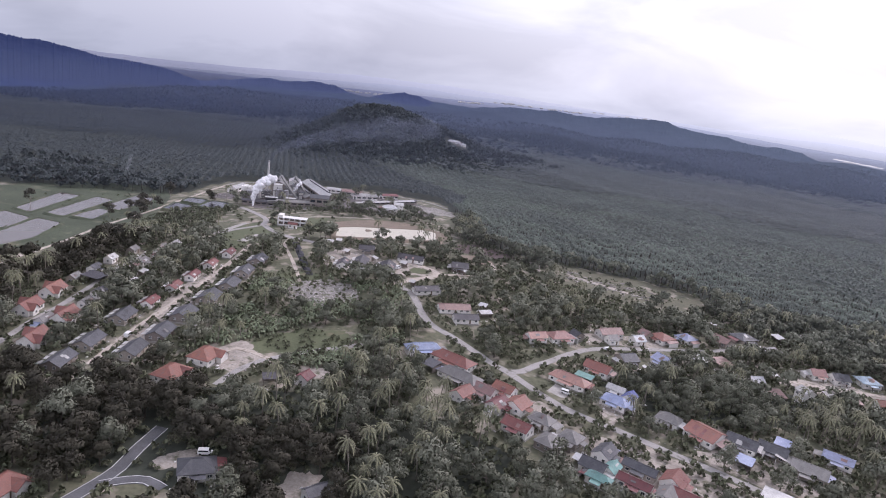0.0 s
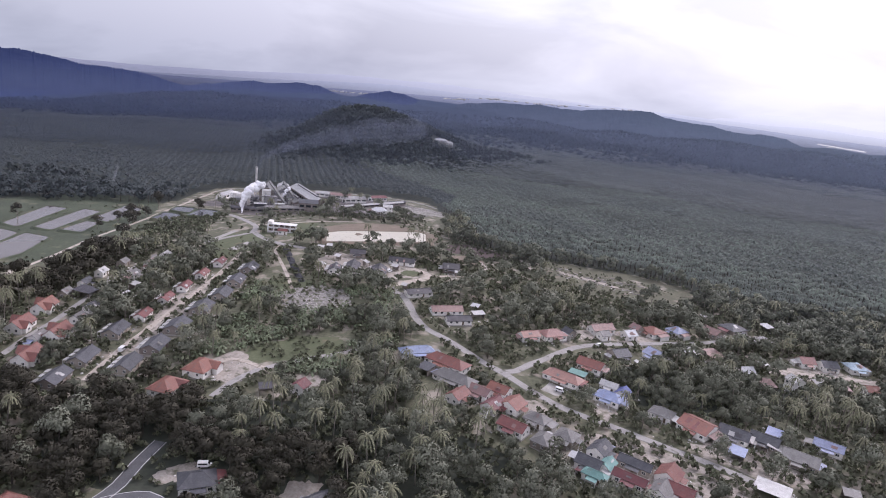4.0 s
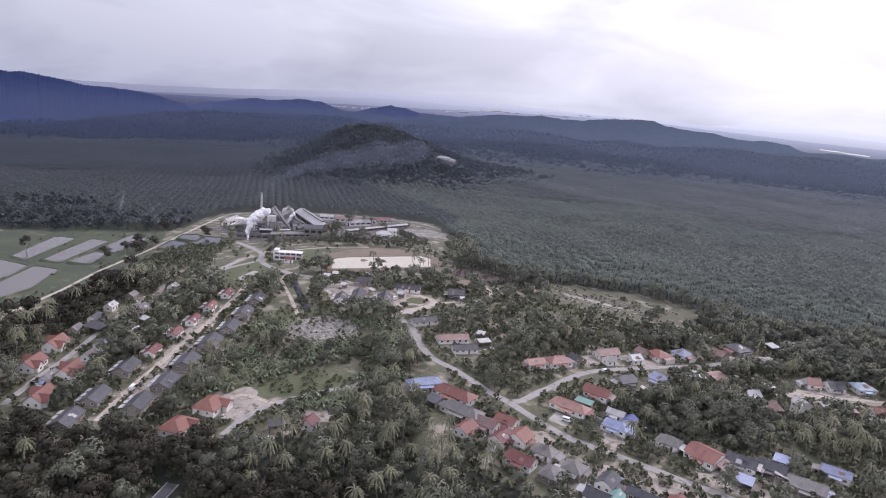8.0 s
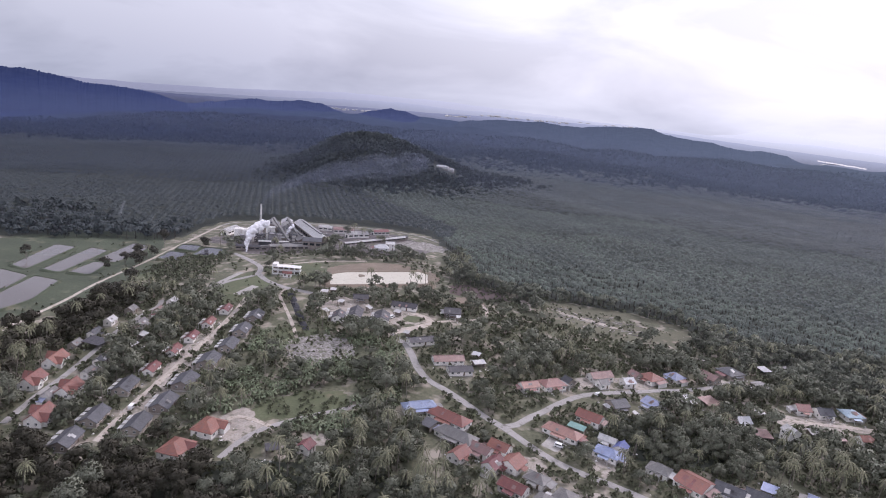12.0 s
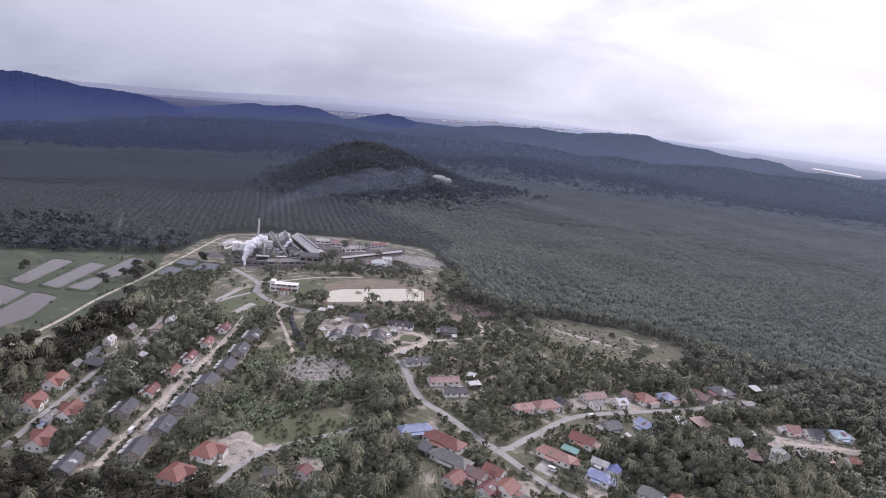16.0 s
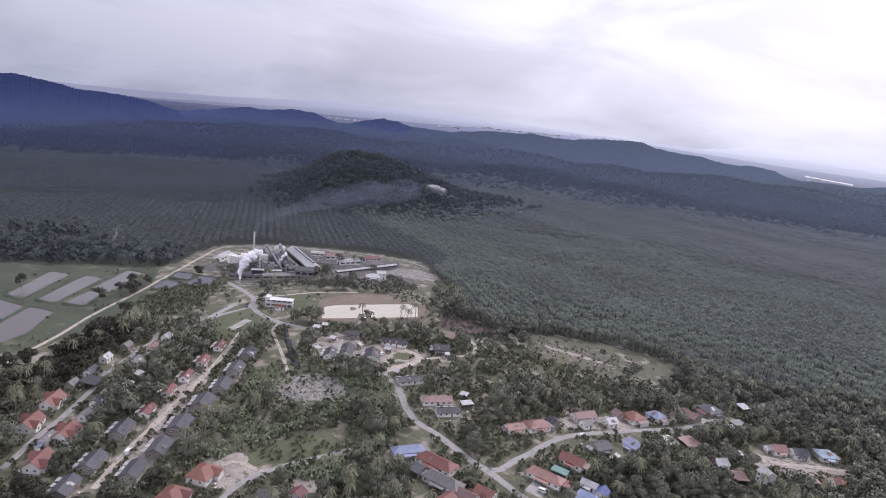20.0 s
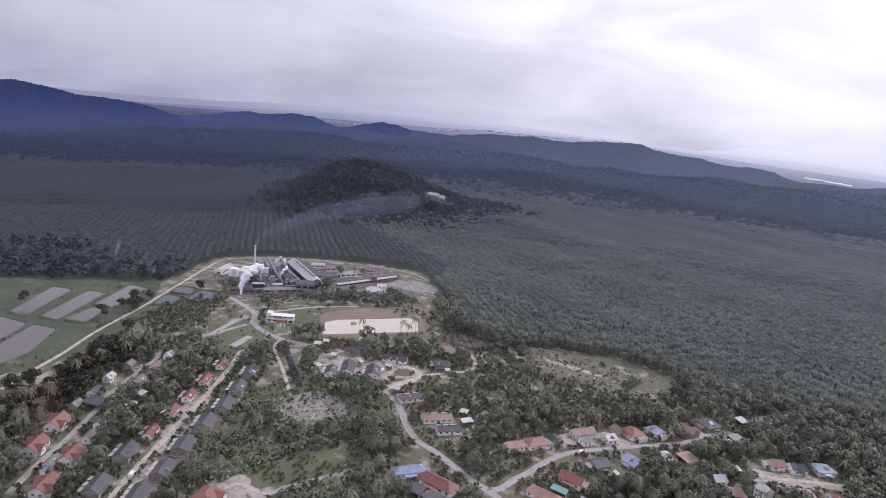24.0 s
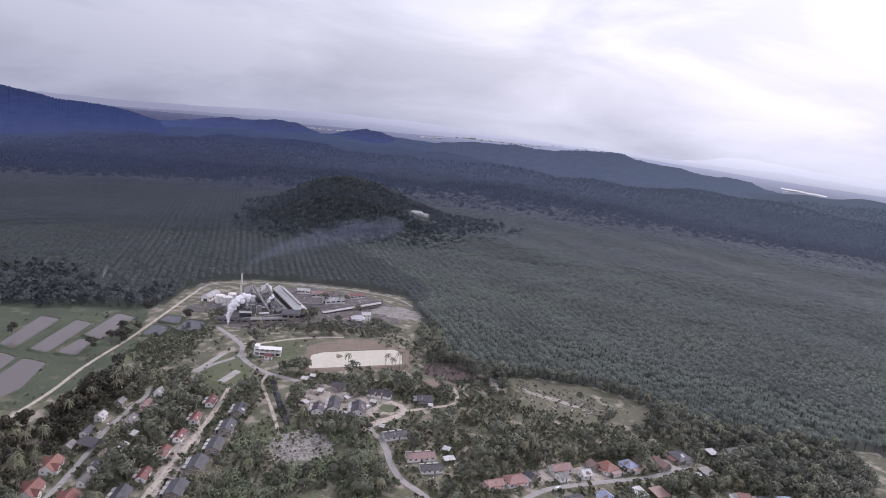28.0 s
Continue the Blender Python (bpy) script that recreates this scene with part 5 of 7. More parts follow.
def beam(bm, p, q, w):
    """A square bar from p to q."""
    p, q = Vector(p), Vector(q)
    d = (q - p).normalized()
    s = d.cross(Vector((0, 0, 1)))
    s = s.normalized() * w / 2 if s.length > 1e-3 else Vector((w / 2, 0, 0))
    u = s.cross(d).normalized() * w / 2
    v = [bm.verts.new(c + e) for c in (p, q) for e in (s + u, s - u, -s - u, -s + u)]
    for f in ((0, 1, 2, 3), (7, 6, 5, 4), (0, 4, 5, 1), (1, 5, 6, 2), (2, 6, 7, 3), (3, 7, 4, 0)):
        bm.faces.new([v[i] for i in f])


def at_land(name, label, category, x, y, yaw=0, group="", lift=0.0):
    ob = new(name)
    ob.matrix_world = pose(x, y, land1(x, y) + lift, 0, 0, yaw)
    return tagged(ob, label, category, group)


stack = at_land("chimney", "tall slender pale steel chimney of the mill", "chimney", -146, 592)
bm = bmesh.new()
tube(bm, 0, 0, -0.5, 2.5, 1.9, 1.5)
part("base", bm, M["concrete"], stack, "concrete chimney base")
bm = bmesh.new()
tube(bm, 0, 0, 2.5, 33.0, 1.05, 0.75)
part("shaft", bm, material("pale_chimney_paint", (0.82, 0.79, 0.76), (0.62, 0.59, 0.56), 0.6, scale=0.2, stain=(0.25, 0.2, 0.17), stain_at=0.66), stack, "pale weathered steel shaft")
for z in (12, 22, 32.2):
    bm = bmesh.new()
    tube(bm, 0, 0, z, z + 0.4, 1.25, 1.25)
    part("ring", bm, M["steel"], stack)
bm = bmesh.new()
for sx in (-0.22, 0.22):
    box(bm, sx - 0.04, sx + 0.04, -1.5, -1.42, 2.5, 32)
for k in range(40):
    box(bm, -0.22, 0.22, -1.49, -1.43, 3 + k * 0.72, 3.06 + k * 0.72)
part("ladder", bm, M["steel"], stack)


def hall(label, x, y, yaw, L, W, h, rise, colour, wall="wall2", bays=8, vent=True):
    """An industrial hall: cladding, pitched roof, ridge vent, doors and a strip of windows."""
    root = at_land("mill_hall", label, "factory hall", x, y, yaw, "mill halls", -0.6)
    h += 0.6
    bm = bmesh.new()
    gable_walls(bm, L - 0.6, W - 0.6, h, rise)
    part("wall", bm, M[wall], root)
    bm = bmesh.new()
    gable_roof(bm, L - 0.6, W - 0.6, h, rise, 0.5, 0.18)
    part("roof", bm, M["roof_" + colour], root, "%s sheet roof" % ROOF_WORDS[colour])
    if vent:
        bm = bmesh.new()
        gable_roof(bm, L * 0.8, 1.6, h + rise + 0.9, 0.4, 0.2, 0.1)
        part("ridge_vent", bm, M["roof_" + colour], root)
        bm = bmesh.new()
        box(bm, -L * 0.4, L * 0.4, -0.7, 0.7, h + rise - 0.5, h + rise + 0.95)
        part("vent_louvre", bm, M["darksteel"], root)
    for sg in (-1, 1):
        for k in range(bays):
            bx = -L / 2 + L * (k + 0.5) / bays
            bm = bmesh.new()
            yy = sg * (W / 2 - 0.3)
            box(bm, bx - L / bays * 0.36, bx + L / bays * 0.36, yy - 0.06, yy + 0.06, h * 0.55, h * 0.80)
            part("window_strip", bm, M["glass"], root)
    # the dim door opening is a dark panel set in the end wall
    for sg in (-1, 1):
        bm = bmesh.new()
        xx = sg * (L / 2 - 0.3)
        box(bm, xx - 0.07, xx + 0.07, -W * 0.2, W * 0.2, 0.4, h * 0.7)
        part("loading_door", bm, M["darksteel"], root, "dark panel standing in for an open loading door")
    return root


hall("long mill hall with a pale weathered sheet roof", -99, 590, 117, 74, 12, 9, 3.2, "pale", "wall2", 10)
hall("long mill hall with a weathered grey sheet roof", -113, 584, 117, 60, 11, 7.5, 2.6, "grey", "wall2", 8)
hall("front mill shed with dark blue-grey cladding", -91, 549, 8, 16, 12, 7, 2.2, "slate", "wall2", 3, False)
hall("boiler house clad in sooty grey sheet", -139, 606, 100, 24, 14, 12, 3, "grey", "wall2", 4)
hall("press house with a pale sheet roof", -126, 612, 100, 18, 10, 14, 2, "pale", "wall", 3)
hall("low store with a dusty brown roof", -76, 646, 10, 20, 9, 4, 1.8, "brown", "wall", 4, False)
hall("low store with a pale roof", -60, 622, 30, 22, 9, 4, 1.8, "pale", "wall", 4, False)
hall("workshop with a maroon sheet roof", -40, 655, 35, 18, 8, 3.6, 1.6, "maroon", "wall", 4, False)
hall("small yard store with a pale roof", -96, 660, 5, 14, 8, 3.6, 1.5, "pale", "wall", 3, False)
hall("long dark loading shed beside the rails", -34, 612, 43, 60, 5, 2.6, 0.9, "dark", "wall2", 10, False)
hall("pale gatehouse store by the perimeter road", -182, 622, 80, 24, 9, 4.5, 1.8, "pale", "wall", 4, False)
hall("long low loading ramp with a pale dusty roof", -40, 598, 43, 72, 3.6, 2.6, 0.8, "pale", "wall2", 12, False)
hall("long low steriliser shed with a grey roof", -108, 540, 22, 34, 6, 3.4, 1.2, "grey", "wall2", 6, False)
hall("low lean shed with a dark roof", -140, 540, 8, 26, 6, 3.2, 1.1, "dark", "wall2", 5, False)


def tank(label, x, y, r, h, mat):
    root = at_land("storage_tank", label, "tank", x, y, 0, "mill tanks", -0.3)
    bm = bmesh.new()
    tube(bm, 0, 0, 0, h, r, n=28)
    part("shell", bm, mat, root)
    bm = bmesh.new()
    tube(bm, 0, 0, h, h + r * 0.28, r + 0.1, 0.4, n=28)
    part("lid", bm, mat, root)
    bm = bmesh.new()
    tube(bm, 0, 0, h + 0.95, h + 1.05, r, n=28, cap=False)
    part("handrail", bm, M["steel"], root)
    for k in range(6):
        bm = bmesh.new()
        a = 2 * math.pi * k / 6
        beam(bm, (r * math.cos(a), r * math.sin(a), h), (r * math.cos(a), r * math.sin(a), h + 1.0), 0.08)
        part("rail_post", bm, M["steel"], root)
    bm = bmesh.new()
    for sx in (-0.2, 0.2):
        box(bm, sx - 0.04, sx + 0.04, -r - 0.2, -r - 0.12, 0, h + 0.5)
    for k in range(int(h / 0.6)):
        box(bm, -0.2, 0.2, -r - 0.19, -r - 0.13, 0.4 + 0.6 * k, 0.46 + 0.6 * k)
    part("ladder", bm, M["steel"], root)


for i, (tx, ty, tr, th) in enumerate(((-160, 600, 4.5, 8), (-169, 607, 4.5, 8), (-160, 618, 4.0, 7), (-155, 566, 2.6, 9), (-148, 560, 2.6, 9), (-128, 560, 2.2, 11), (-121, 556, 2.2, 11))):
    tank("upright pale oil storage tank beside the mill" if i < 3 else "slim steel process tank beside the boiler house", tx, ty, tr, th, M["wall"] if i < 3 else M["steel"])


def conveyor(label, p, q, w=1.8):
    """A covered inclined conveyor on trestles."""
    p, q = Vector(p), Vector(q)
    root = new("conveyor")
    tagged(root, label, "conveyor", "mill conveyors")
    base = land1(p.x, p.y)
    root.location = (p.x, p.y, base)
    d = Vector((q.x - p.x, q.y - p.y, q.z - p.z))
    bm = bmesh.new()
    beam(bm, (0, 0, p.z), d + Vector((0, 0, p.z)), w)
    part("gallery", bm, M["roof_grey"], root, "grey sheet-clad gallery")
    n = max(2, int(d.length / 8))
    for k in range(n + 1):
        c = d * (k / n)
        for o in (-0.7, 0.7):
            bm = bmesh.new()
            ground_z = land1(p.x + c.x, p.y + c.y) - base - 0.3
            beam(bm, (c.x + o * 1.6, c.y, ground_z), (c.x + o * 0.8, c.y, p.z + c.z), 0.25)
            part("trestle_leg", bm, M["steel"], root)


conveyor("inclined conveyor rising to the boiler house", (-112, 560, 3), (-136, 600, 15))
conveyor("inclined conveyor rising to the press house", (-100, 556, 3), (-124, 604, 14))
conveyor("low conveyor along the front shed", (-132, 538, 3), (-98, 552, 6))
conveyor("conveyor from the stores to the hall", (-70, 600, 3), (-92, 575, 9))

# pipe bridge
pipes = at_land("pipe_bridge", "rusty pipe bridge across the mill yard", "pipe bridge", -120, 575)
for k, (dy, dz) in enumerate(((0, 6.0), (0.6, 6.0), (1.2, 6.2))):
    bm = bmesh.new()
    beam(bm, (-32, dy, dz), (14, dy + 6, dz), 0.4)
    part("pipe", bm, M["steel"], pipes)
for k in range(6):
    bm = bmesh.new()
    x = -31 + 9 * k
    beam(bm, (x, 0.6 + (k * 1.15), -1.5), (x, 0.6 + (k * 1.15), 6.0), 0.35)
    part("bridge_leg", bm, M["steel"], pipes)



def process_unit(label, x, y, yaw, L, W, H, mat, kind):
    """A block of mill plant: cladding, a sloped roof or an open frame, a duct and a railed platform."""
    root = at_land("process_unit", label, "mill plant", x, y, yaw, "mill plant units", -0.4)
    if kind == "clad":
        bm = bmesh.new()
        gable_walls(bm, L, W, H, W * 0.12)
        part("cladding", bm, mat, root)
        bm = bmesh.new()
        gable_roof(bm, L, W, H, W * 0.12, 0.4, 0.12)
        part("roof", bm, M["roof_pale"], root, "pale sheet roof")
    else:
        for sx in (-1, 1):
            for sy in (-1, 1):
                bm = bmesh.new()
                beam(bm, (sx * L / 2, sy * W / 2, 0), (sx * L / 2, sy * W / 2, H), 0.4)
                part("column", bm, M["steel"], root)
        for z in (H * 0.35, H * 0.7, H):
            bm = bmesh.new()
            box(bm, -L / 2 - 0.3, L / 2 + 0.3, -W / 2 - 0.3, W / 2 + 0.3, z, z + 0.25)
            part("deck", bm, M["darksteel"], root)
        bm = bmesh.new()
        tube(bm, 0, 0, 0.2, H * 0.95, min(L, W) * 0.36, n=18)
        part("vessel", bm, mat, root)
    bm = bmesh.new()
    beam(bm, (L * 0.3, 0, H * 0.8), (L * 0.9, W * 0.5, H * 0.35), 0.9)
    part("duct", bm, M["trim"], root, "pale insulated duct")
    bm = bmesh.new()
    tube(bm, -L * 0.3, 0, H, H + 3.0, 0.35, n=12)
    part("vent_pipe", bm, M["steel"], root)
    return root


UNITS = ((-135, 585, 20, 7, 6, 13, "wall", "clad"), (-127, 592, 110, 8, 5, 10, "steel", "open"), (-131, 574, 10, 6, 5, 9, "darksteel", "open"), (-119, 582, 20, 6, 6, 12, "wall", "open"),
         (-122, 570, 15, 9, 5, 6, "wall2", "clad"), (-143, 577, 0, 7, 5, 7, "steel", "open"), (-133, 556, 12, 10, 5, 5, "darksteel", "clad"), (-110, 566, 20, 5, 5, 9, "wall", "open"),
         (-151, 582, 80, 8, 6, 6, "wall", "clad"), (-152, 572, 5, 6, 4, 5, "wall2", "clad"), (-116, 553, 20, 8, 4, 5, "steel", "clad"), (-104, 607, 117, 9, 5, 6, "wall", "clad"))
for ux, uy, uyaw, ul, uw, uh, um, uk in UNITS:
    process_unit(("clad plant block with pale roof inside the mill" if uk == "clad" else "open steel plant frame with a tall vessel"), ux, uy, uyaw, ul, uw, uh, M[um], uk)

# office and bungalow
off = at_land("office_building", "two-storey white concrete mill office with open galleries", "office", -93, 455, 2, "", 0.3)
bm = bmesh.new()
box(bm, -10, 10, -3.2, 4, -2, 0)
part("plinth", bm, M["concrete"], off)
# gallery shade is put into this wall by its dark colour
bm = bmesh.new()
box(bm, -9.6, 9.6, 1.5, 3.8, 0, 5.4)
part("wall", bm, M["timber"], off, "inner wall darkened to paint gallery shade")
for z in (2.6, 5.3):
    bm = bmesh.new()
    box(bm, -10, 10, -3.0, 4.0, z, z + 0.25)
    part("floor_slab", bm, M["trim"], off)
for k in range(6):
    bm = bmesh.new()
    x = -9.6 + 19.2 * k / 5
    box(bm, x - 0.4, x + 0.4, -2.95, -2.4, 0, 5.3)
    part("column", bm, M["trim"], off)
for z in (0.0, 2.85):
    bm = bmesh.new()
    box(bm, -9.5, 9.5, -2.85, -2.7, z, z + 0.55)
    part("parapet", bm, M["trim"], off)
    for k in range(6):
        add_window(off, -8 + 3.2 * k, 1.49, z + 1.45, 0, 1.5)
bm = bmesh.new()
box(bm, -9.8, -6.6, -2.6, 3.9, 5.55, 7.2)
part("stair_tower", bm, M["wall"], off)
house(-91, 447, 2, 7, 4.0, "red", "gable", "in front of the white office")
house(-32, 559, 8, 13, 9, "white", "hip", "at the edge of the mill yard")
house(-25, 566, 8, 9, 7, "pale", "tall", "by the mill yard")
# white house on the far hill's shoulder
house(30, 1108, -8, 22, 10, "white", "hip", "on the shoulder of a wooded hill")
house(44, 1112, -8, 14, 9, "white", "hip", "on the shoulder of a wooded hill")


def plume(name, label, path, mat, seed, kids=70, category="smoke", lumps=1.0):
    """A drifting plume: overlapping lumpy puffs that grow along a line, as one mesh."""
    r_ = random.Random(seed)
    V, F = [], []
    bm = bmesh.new()
    bmesh.ops.create_icosphere(bm, subdivisions=3, radius=1.0)
    bm.verts.ensure_lookup_table()
    sv = [v.co.copy() for v in bm.verts]
    sf = [[v.index for v in f.verts] for f in bm.faces]
    bm.free()
    pts = [Vector(p[:3]) for p in path]
    rad = [p[3] for p in path]
    for k in range(kids):
        t = (k + 0.5) / kids * (len(pts) - 1)
        i = min(int(t), len(pts) - 2)
        c = pts[i].lerp(pts[i + 1], t - i)
        r = rad[i] + (rad[i + 1] - rad[i]) * (t - i)
        c = c + Vector((r_.uniform(-1, 1), r_.uniform(-1, 1), r_.uniform(-1, 1))) * r * 0.55
        r *= r_.uniform(0.45, 0.8)
        b = len(V)
        for v in sv:
            w = 1 + lumps * 0.45 * noise.fractal(v * 1.7 + Vector((k * 3.1, seed, 0)), 1.0, 2.0, 4)
            V.append(c + v * r * w)
        F += [[j + b for j in f] for f in sf]
    o = pts[0]
    ob = link_mesh(name, [v - o for v in V], F, mat, smooth=True)
    ob.location = o
    return tagged(ob, label, category)


def drift(name, label, path, mat, seed, category="smoke"):
    """A thin drifting veil of smoke: hollow, tapering tubes one inside the other, as one mesh."""
    V, F = [], []
    n, m_ = 18, 60
    pts = [Vector(p[:3]) for p in path]
    for shell in (1.0, 0.6):
        base = len(V)
        for k in range(m_ + 1):
            t = k / m_ * (len(pts) - 1)
            i = min(int(t), len(pts) - 2)
            c = pts[i].lerp(pts[i + 1], t - i)
            r = (path[i][3] + (path[i + 1][3] - path[i][3]) * (t - i)) * shell
            c = c + Vector((0, 0, 0.35 * r * noise.noise(Vector((k * 0.2, seed, 0)))))
            for j in range(n):
                a = 2 * math.pi * j / n
                w = 1 + 0.4 * noise.fractal(Vector((math.cos(a) * 0.8, math.sin(a) * 0.8 + seed, k * 0.13 + shell)), 1.0, 2.0, 3)
                V.append(c + Vector((math.cos(a) * 0.35, math.cos(a) * 0.6, math.sin(a))) * r * w)
        for k in range(m_):
            for j in range(n):
                F.append((base + k * n + j, base + k * n + (j + 1) % n, base + (k + 1) * n + (j + 1) % n, base + (k + 1) * n + j))
    ob = link_mesh(name, V, F, mat, smooth=True)
    return tagged(ob, label, category)


plume("steam_plume", "dense white steam rising beside the boiler house", [(-142, 532, 2, 0.7), (-143, 534, 9, 1.7), (-141, 536, 15, 2.7), (-138, 539, 21, 3.4), (-130, 546, 25, 3.0)], M["steam"], 3, 90, "steam", 0.65)
plume("steam_plume", "small puff of white steam over the press house", [(-117, 566, 12, 0.8), (-114, 569, 17, 1.4), (-112, 572, 20, 1.6)], M["steam"], 5, 18, "steam")
drift("smoke_plume", "thin grey smoke trailing from the chimney", [(-146, 592, 32, 1.2), (-142, 597, 40, 2.4), (-128, 608, 49, 4.0), (-108, 626, 57, 6.5), (-82, 650, 63, 10.0), (-54, 675, 67, 13.0), (-24, 700, 69, 14), (4, 722, 70, 6)], M["smoke"], 1)
drift("smoke_wisp", "thin white smoke of a small fire", [(-296, 640, -11, 1.0), (-295, 642, 0, 2.0), (-293, 646, 12, 3.0)], M["wisp"], 2)

# black heap along the pale track
bm = bmesh.new()
hl = smooth_line([(-82, 414), (-78, 401), (-72, 384), (-65, 364), (-59, 349)], 2.5)
rows_ = []
for i, p in enumerate(hl):
    e = min(1.0, i / 3, (len(hl) - 1 - i) / 3) * max(0.06, 0.55 + 1.7 * noise.noise(Vector((i * 0.45, 2.0, 8.0))))
    rows_.append([bm.verts.new((p.x + o * (1 + 0.25 * noise.noise(Vector((i * 0.7, o, 0)))), p.y + o * 0.25, land1(p.x + o, p.y) - 0.1 + hgt * e * (1 + 0.35 * noise.noise(Vector((i * 0.6, o, 3)))))) for o, hgt in ((-2.0, 0), (-1.4, 0.7), (-0.5, 1.2), (0.6, 1.1), (1.6, 0.6), (2.6, 0))])
for a, b in zip(rows_, rows_[1:]):
    for k in range(5):
        bm.faces.new((a[k], a[k + 1], b[k + 1], b[k]))
heap = part("waste_mound", bm, M["coal"], None)
tagged(heap, "long black heap of mill waste beside a track", "heap")
BLOBS.append((-72, 382, 8, 38, -0.3))


def van(x, y, yaw, label, mat):
    root = at_land("van", label, "van", x, y, yaw, "parked vehicles", 0.2)
    bm = bmesh.new()
    prof = [(-2.2, 0.35), (2.3, 0.35), (2.35, 0.95), (1.7, 1.15), (1.1, 1.9), (-2.1, 1.95), (-2.25, 1.0)]
    a = [bm.verts.new((px, -0.85, pz)) for px, pz in prof]
    b = [bm.verts.new((px, 0.85, pz)) for px, pz in prof]
    bm.faces.new(a)
    bm.faces.new(b[::-1])
    for k in range(len(prof)):
        bm.faces.new((a[k], b[k], b[(k + 1) % len(prof)], a[(k + 1) % len(prof)]))
    part("body", bm, mat, root)
    for sg in (-1, 1):
        bm = bmesh.new()
        box(bm, -1.9, 1.0, sg * 0.86 - 0.015, sg * 0.86 + 0.015, 1.2, 1.7)
        part("side_window", bm, M["glass"], root)
    bm = bmesh.new()
    v = [bm.verts.new(p) for p in ((1.72, -0.75, 1.19), (1.72, 0.75, 1.19), (1.17, 0.75, 1.86), (1.17, -0.75, 1.86))]
    bm.faces.new(v)
    part("windscreen", bm, M["glass"], root)
    for wx in (-1.4, 1.5):
        for sg in (-1, 1):
            bm = bmesh.new()
            tube(bm, 0, 0, -0.11, 0.11, 0.33, n=16)
            bmesh.ops.rotate(bm, cent=(0, 0, 0), matrix=Matrix.Rotation(math.pi / 2, 3, "X"), verts=bm.verts)
            bmesh.ops.translate(bm, vec=(wx, sg * 0.78, 0.33), verts=bm.verts)
            part("wheel", bm, M["rubber"], root)


van(103, 320.5, 25, "white van parked on the side lane", M["carpaint"])
van(70, 262, -30, "white van parked in a concrete yard", M["carpaint"])
van(-13, 381, 60, "white van parked by the long quarters", M["carpaint"])
van(-119, 262, 90, "white van parked on the dirt street", M["carpaint"])
van(-60, 187, 10, "white van parked beside a grey house", M["carpaint"])

# ---- trees ----
rs = np.random.RandomState(7)


def unit(v):
    return v / (np.linalg.norm(v, axis=-1, keepdims=True) + 1e-9)


def leaf_quads(centres, normals, shade, size, r_):
    """Bent leaf clumps: two triangles each, turned about their outward normal; shade: the crown's own roundness."""
    n = len(centres)
    t = r_.normal(size=(n, 3))
    t -= normals * np.sum(t * normals, 1, keepdims=True)
    t = unit(t)
    b = np.cross(normals, t)
    s = size * r_.uniform(0.6, 1.35, (n, 1))
    V = np.stack([centres - t * s - normals * s * 0.25, centres + b * s * 0.6, centres + t * s - normals * s * 0.25, centres - b * s * 0.6], 1).reshape(-1, 3)
    i = np.arange(n)[:, None] * 4
    N = np.repeat(unit(shade + normals * 0.35), 4, 0)
    return V, np.concatenate([i + [0, 2, 1], i + [0, 3, 2]], 1).reshape(-1, 3), N


def join(*meshes):
    V, F, N, o = [], [], [], 0
    for v, f, n in meshes:
        V.append(v)
        F.append(f + o)
        N.append(n)
        o += len(v)
    return np.concatenate(V), np.concatenate(F), np.concatenate(N)


def limb(p, q, r0, r1, n=6):
    p, q = np.array(p, float), np.array(q, float)
    d = (q - p) / np.linalg.norm(q - p)
    s = np.cross(d, [0.3, 0.9, 0.2])
    s /= np.linalg.norm(s)
    u = np.cross(d, s)
    a = np.linspace(0, 2 * np.pi, n, endpoint=False)[:, None]
    ring = np.cos(a) * s + np.sin(a) * u
    V = np.concatenate([p + ring * r0, q + ring * r1])
    k = np.arange(n)
    j = (k + 1) % n
    return V, np.concatenate([np.stack([k, j, j + n], 1), np.stack([k, j + n, k + n], 1)]), np.concatenate([ring, ring])


def broadleaf(seed, height, spread, leaves, size, flat=0.75):
    """Trunk with limbs; crown of lobes covered in leaf clumps with gaps between."""
    r_ = np.random.RandomState(seed)
    lobes, wood = [], [limb((0, 0, -0.6), (0.1, 0, height * 0.45), 0.28, 0.2)]
    nl = r_.randint(6, 10) if leaves > 30 else 4
    for k in range(nl):
        a = 2 * np.pi * k / nl + r_.uniform(-0.4, 0.4)
        rr = spread * r_.uniform(0.25, 0.68) if k else 0.0
        c = np.array([rr * np.cos(a), rr * np.sin(a), height * r_.uniform(0.32, 0.86) if k else height * 0.86])
        lobes.append((c, spread * r_.uniform(0.34, 0.52)))
        wood.append(limb((0.05, 0, height * r_.uniform(0.3, 0.45)), c * [0.9, 0.9, 0.97], 0.14, 0.05, 5))
    C, N, S = [], [], []
    mid_ = np.array([0, 0, height * 0.6])
    for c, r in lobes:
        m = max(3, leaves // nl)
        d = r_.normal(size=(m, 3))
        d[:, 2] = np.abs(d[:, 2]) * 1.1 - 0.35
        d = unit(d)
        p = c + d * r * r_.uniform(0.62, 1.12, (m, 1)) * [1, 1, flat]
        C.append(p)
        N.append(unit(d + r_.normal(size=(m, 3)) * 0.32))
        S.append(unit(d * 0.9 + unit(p - mid_) * 0.6))
    return join(*wood), leaf_quads(np.concatenate(C), np.concatenate(N), np.concatenate(S), size, r_)


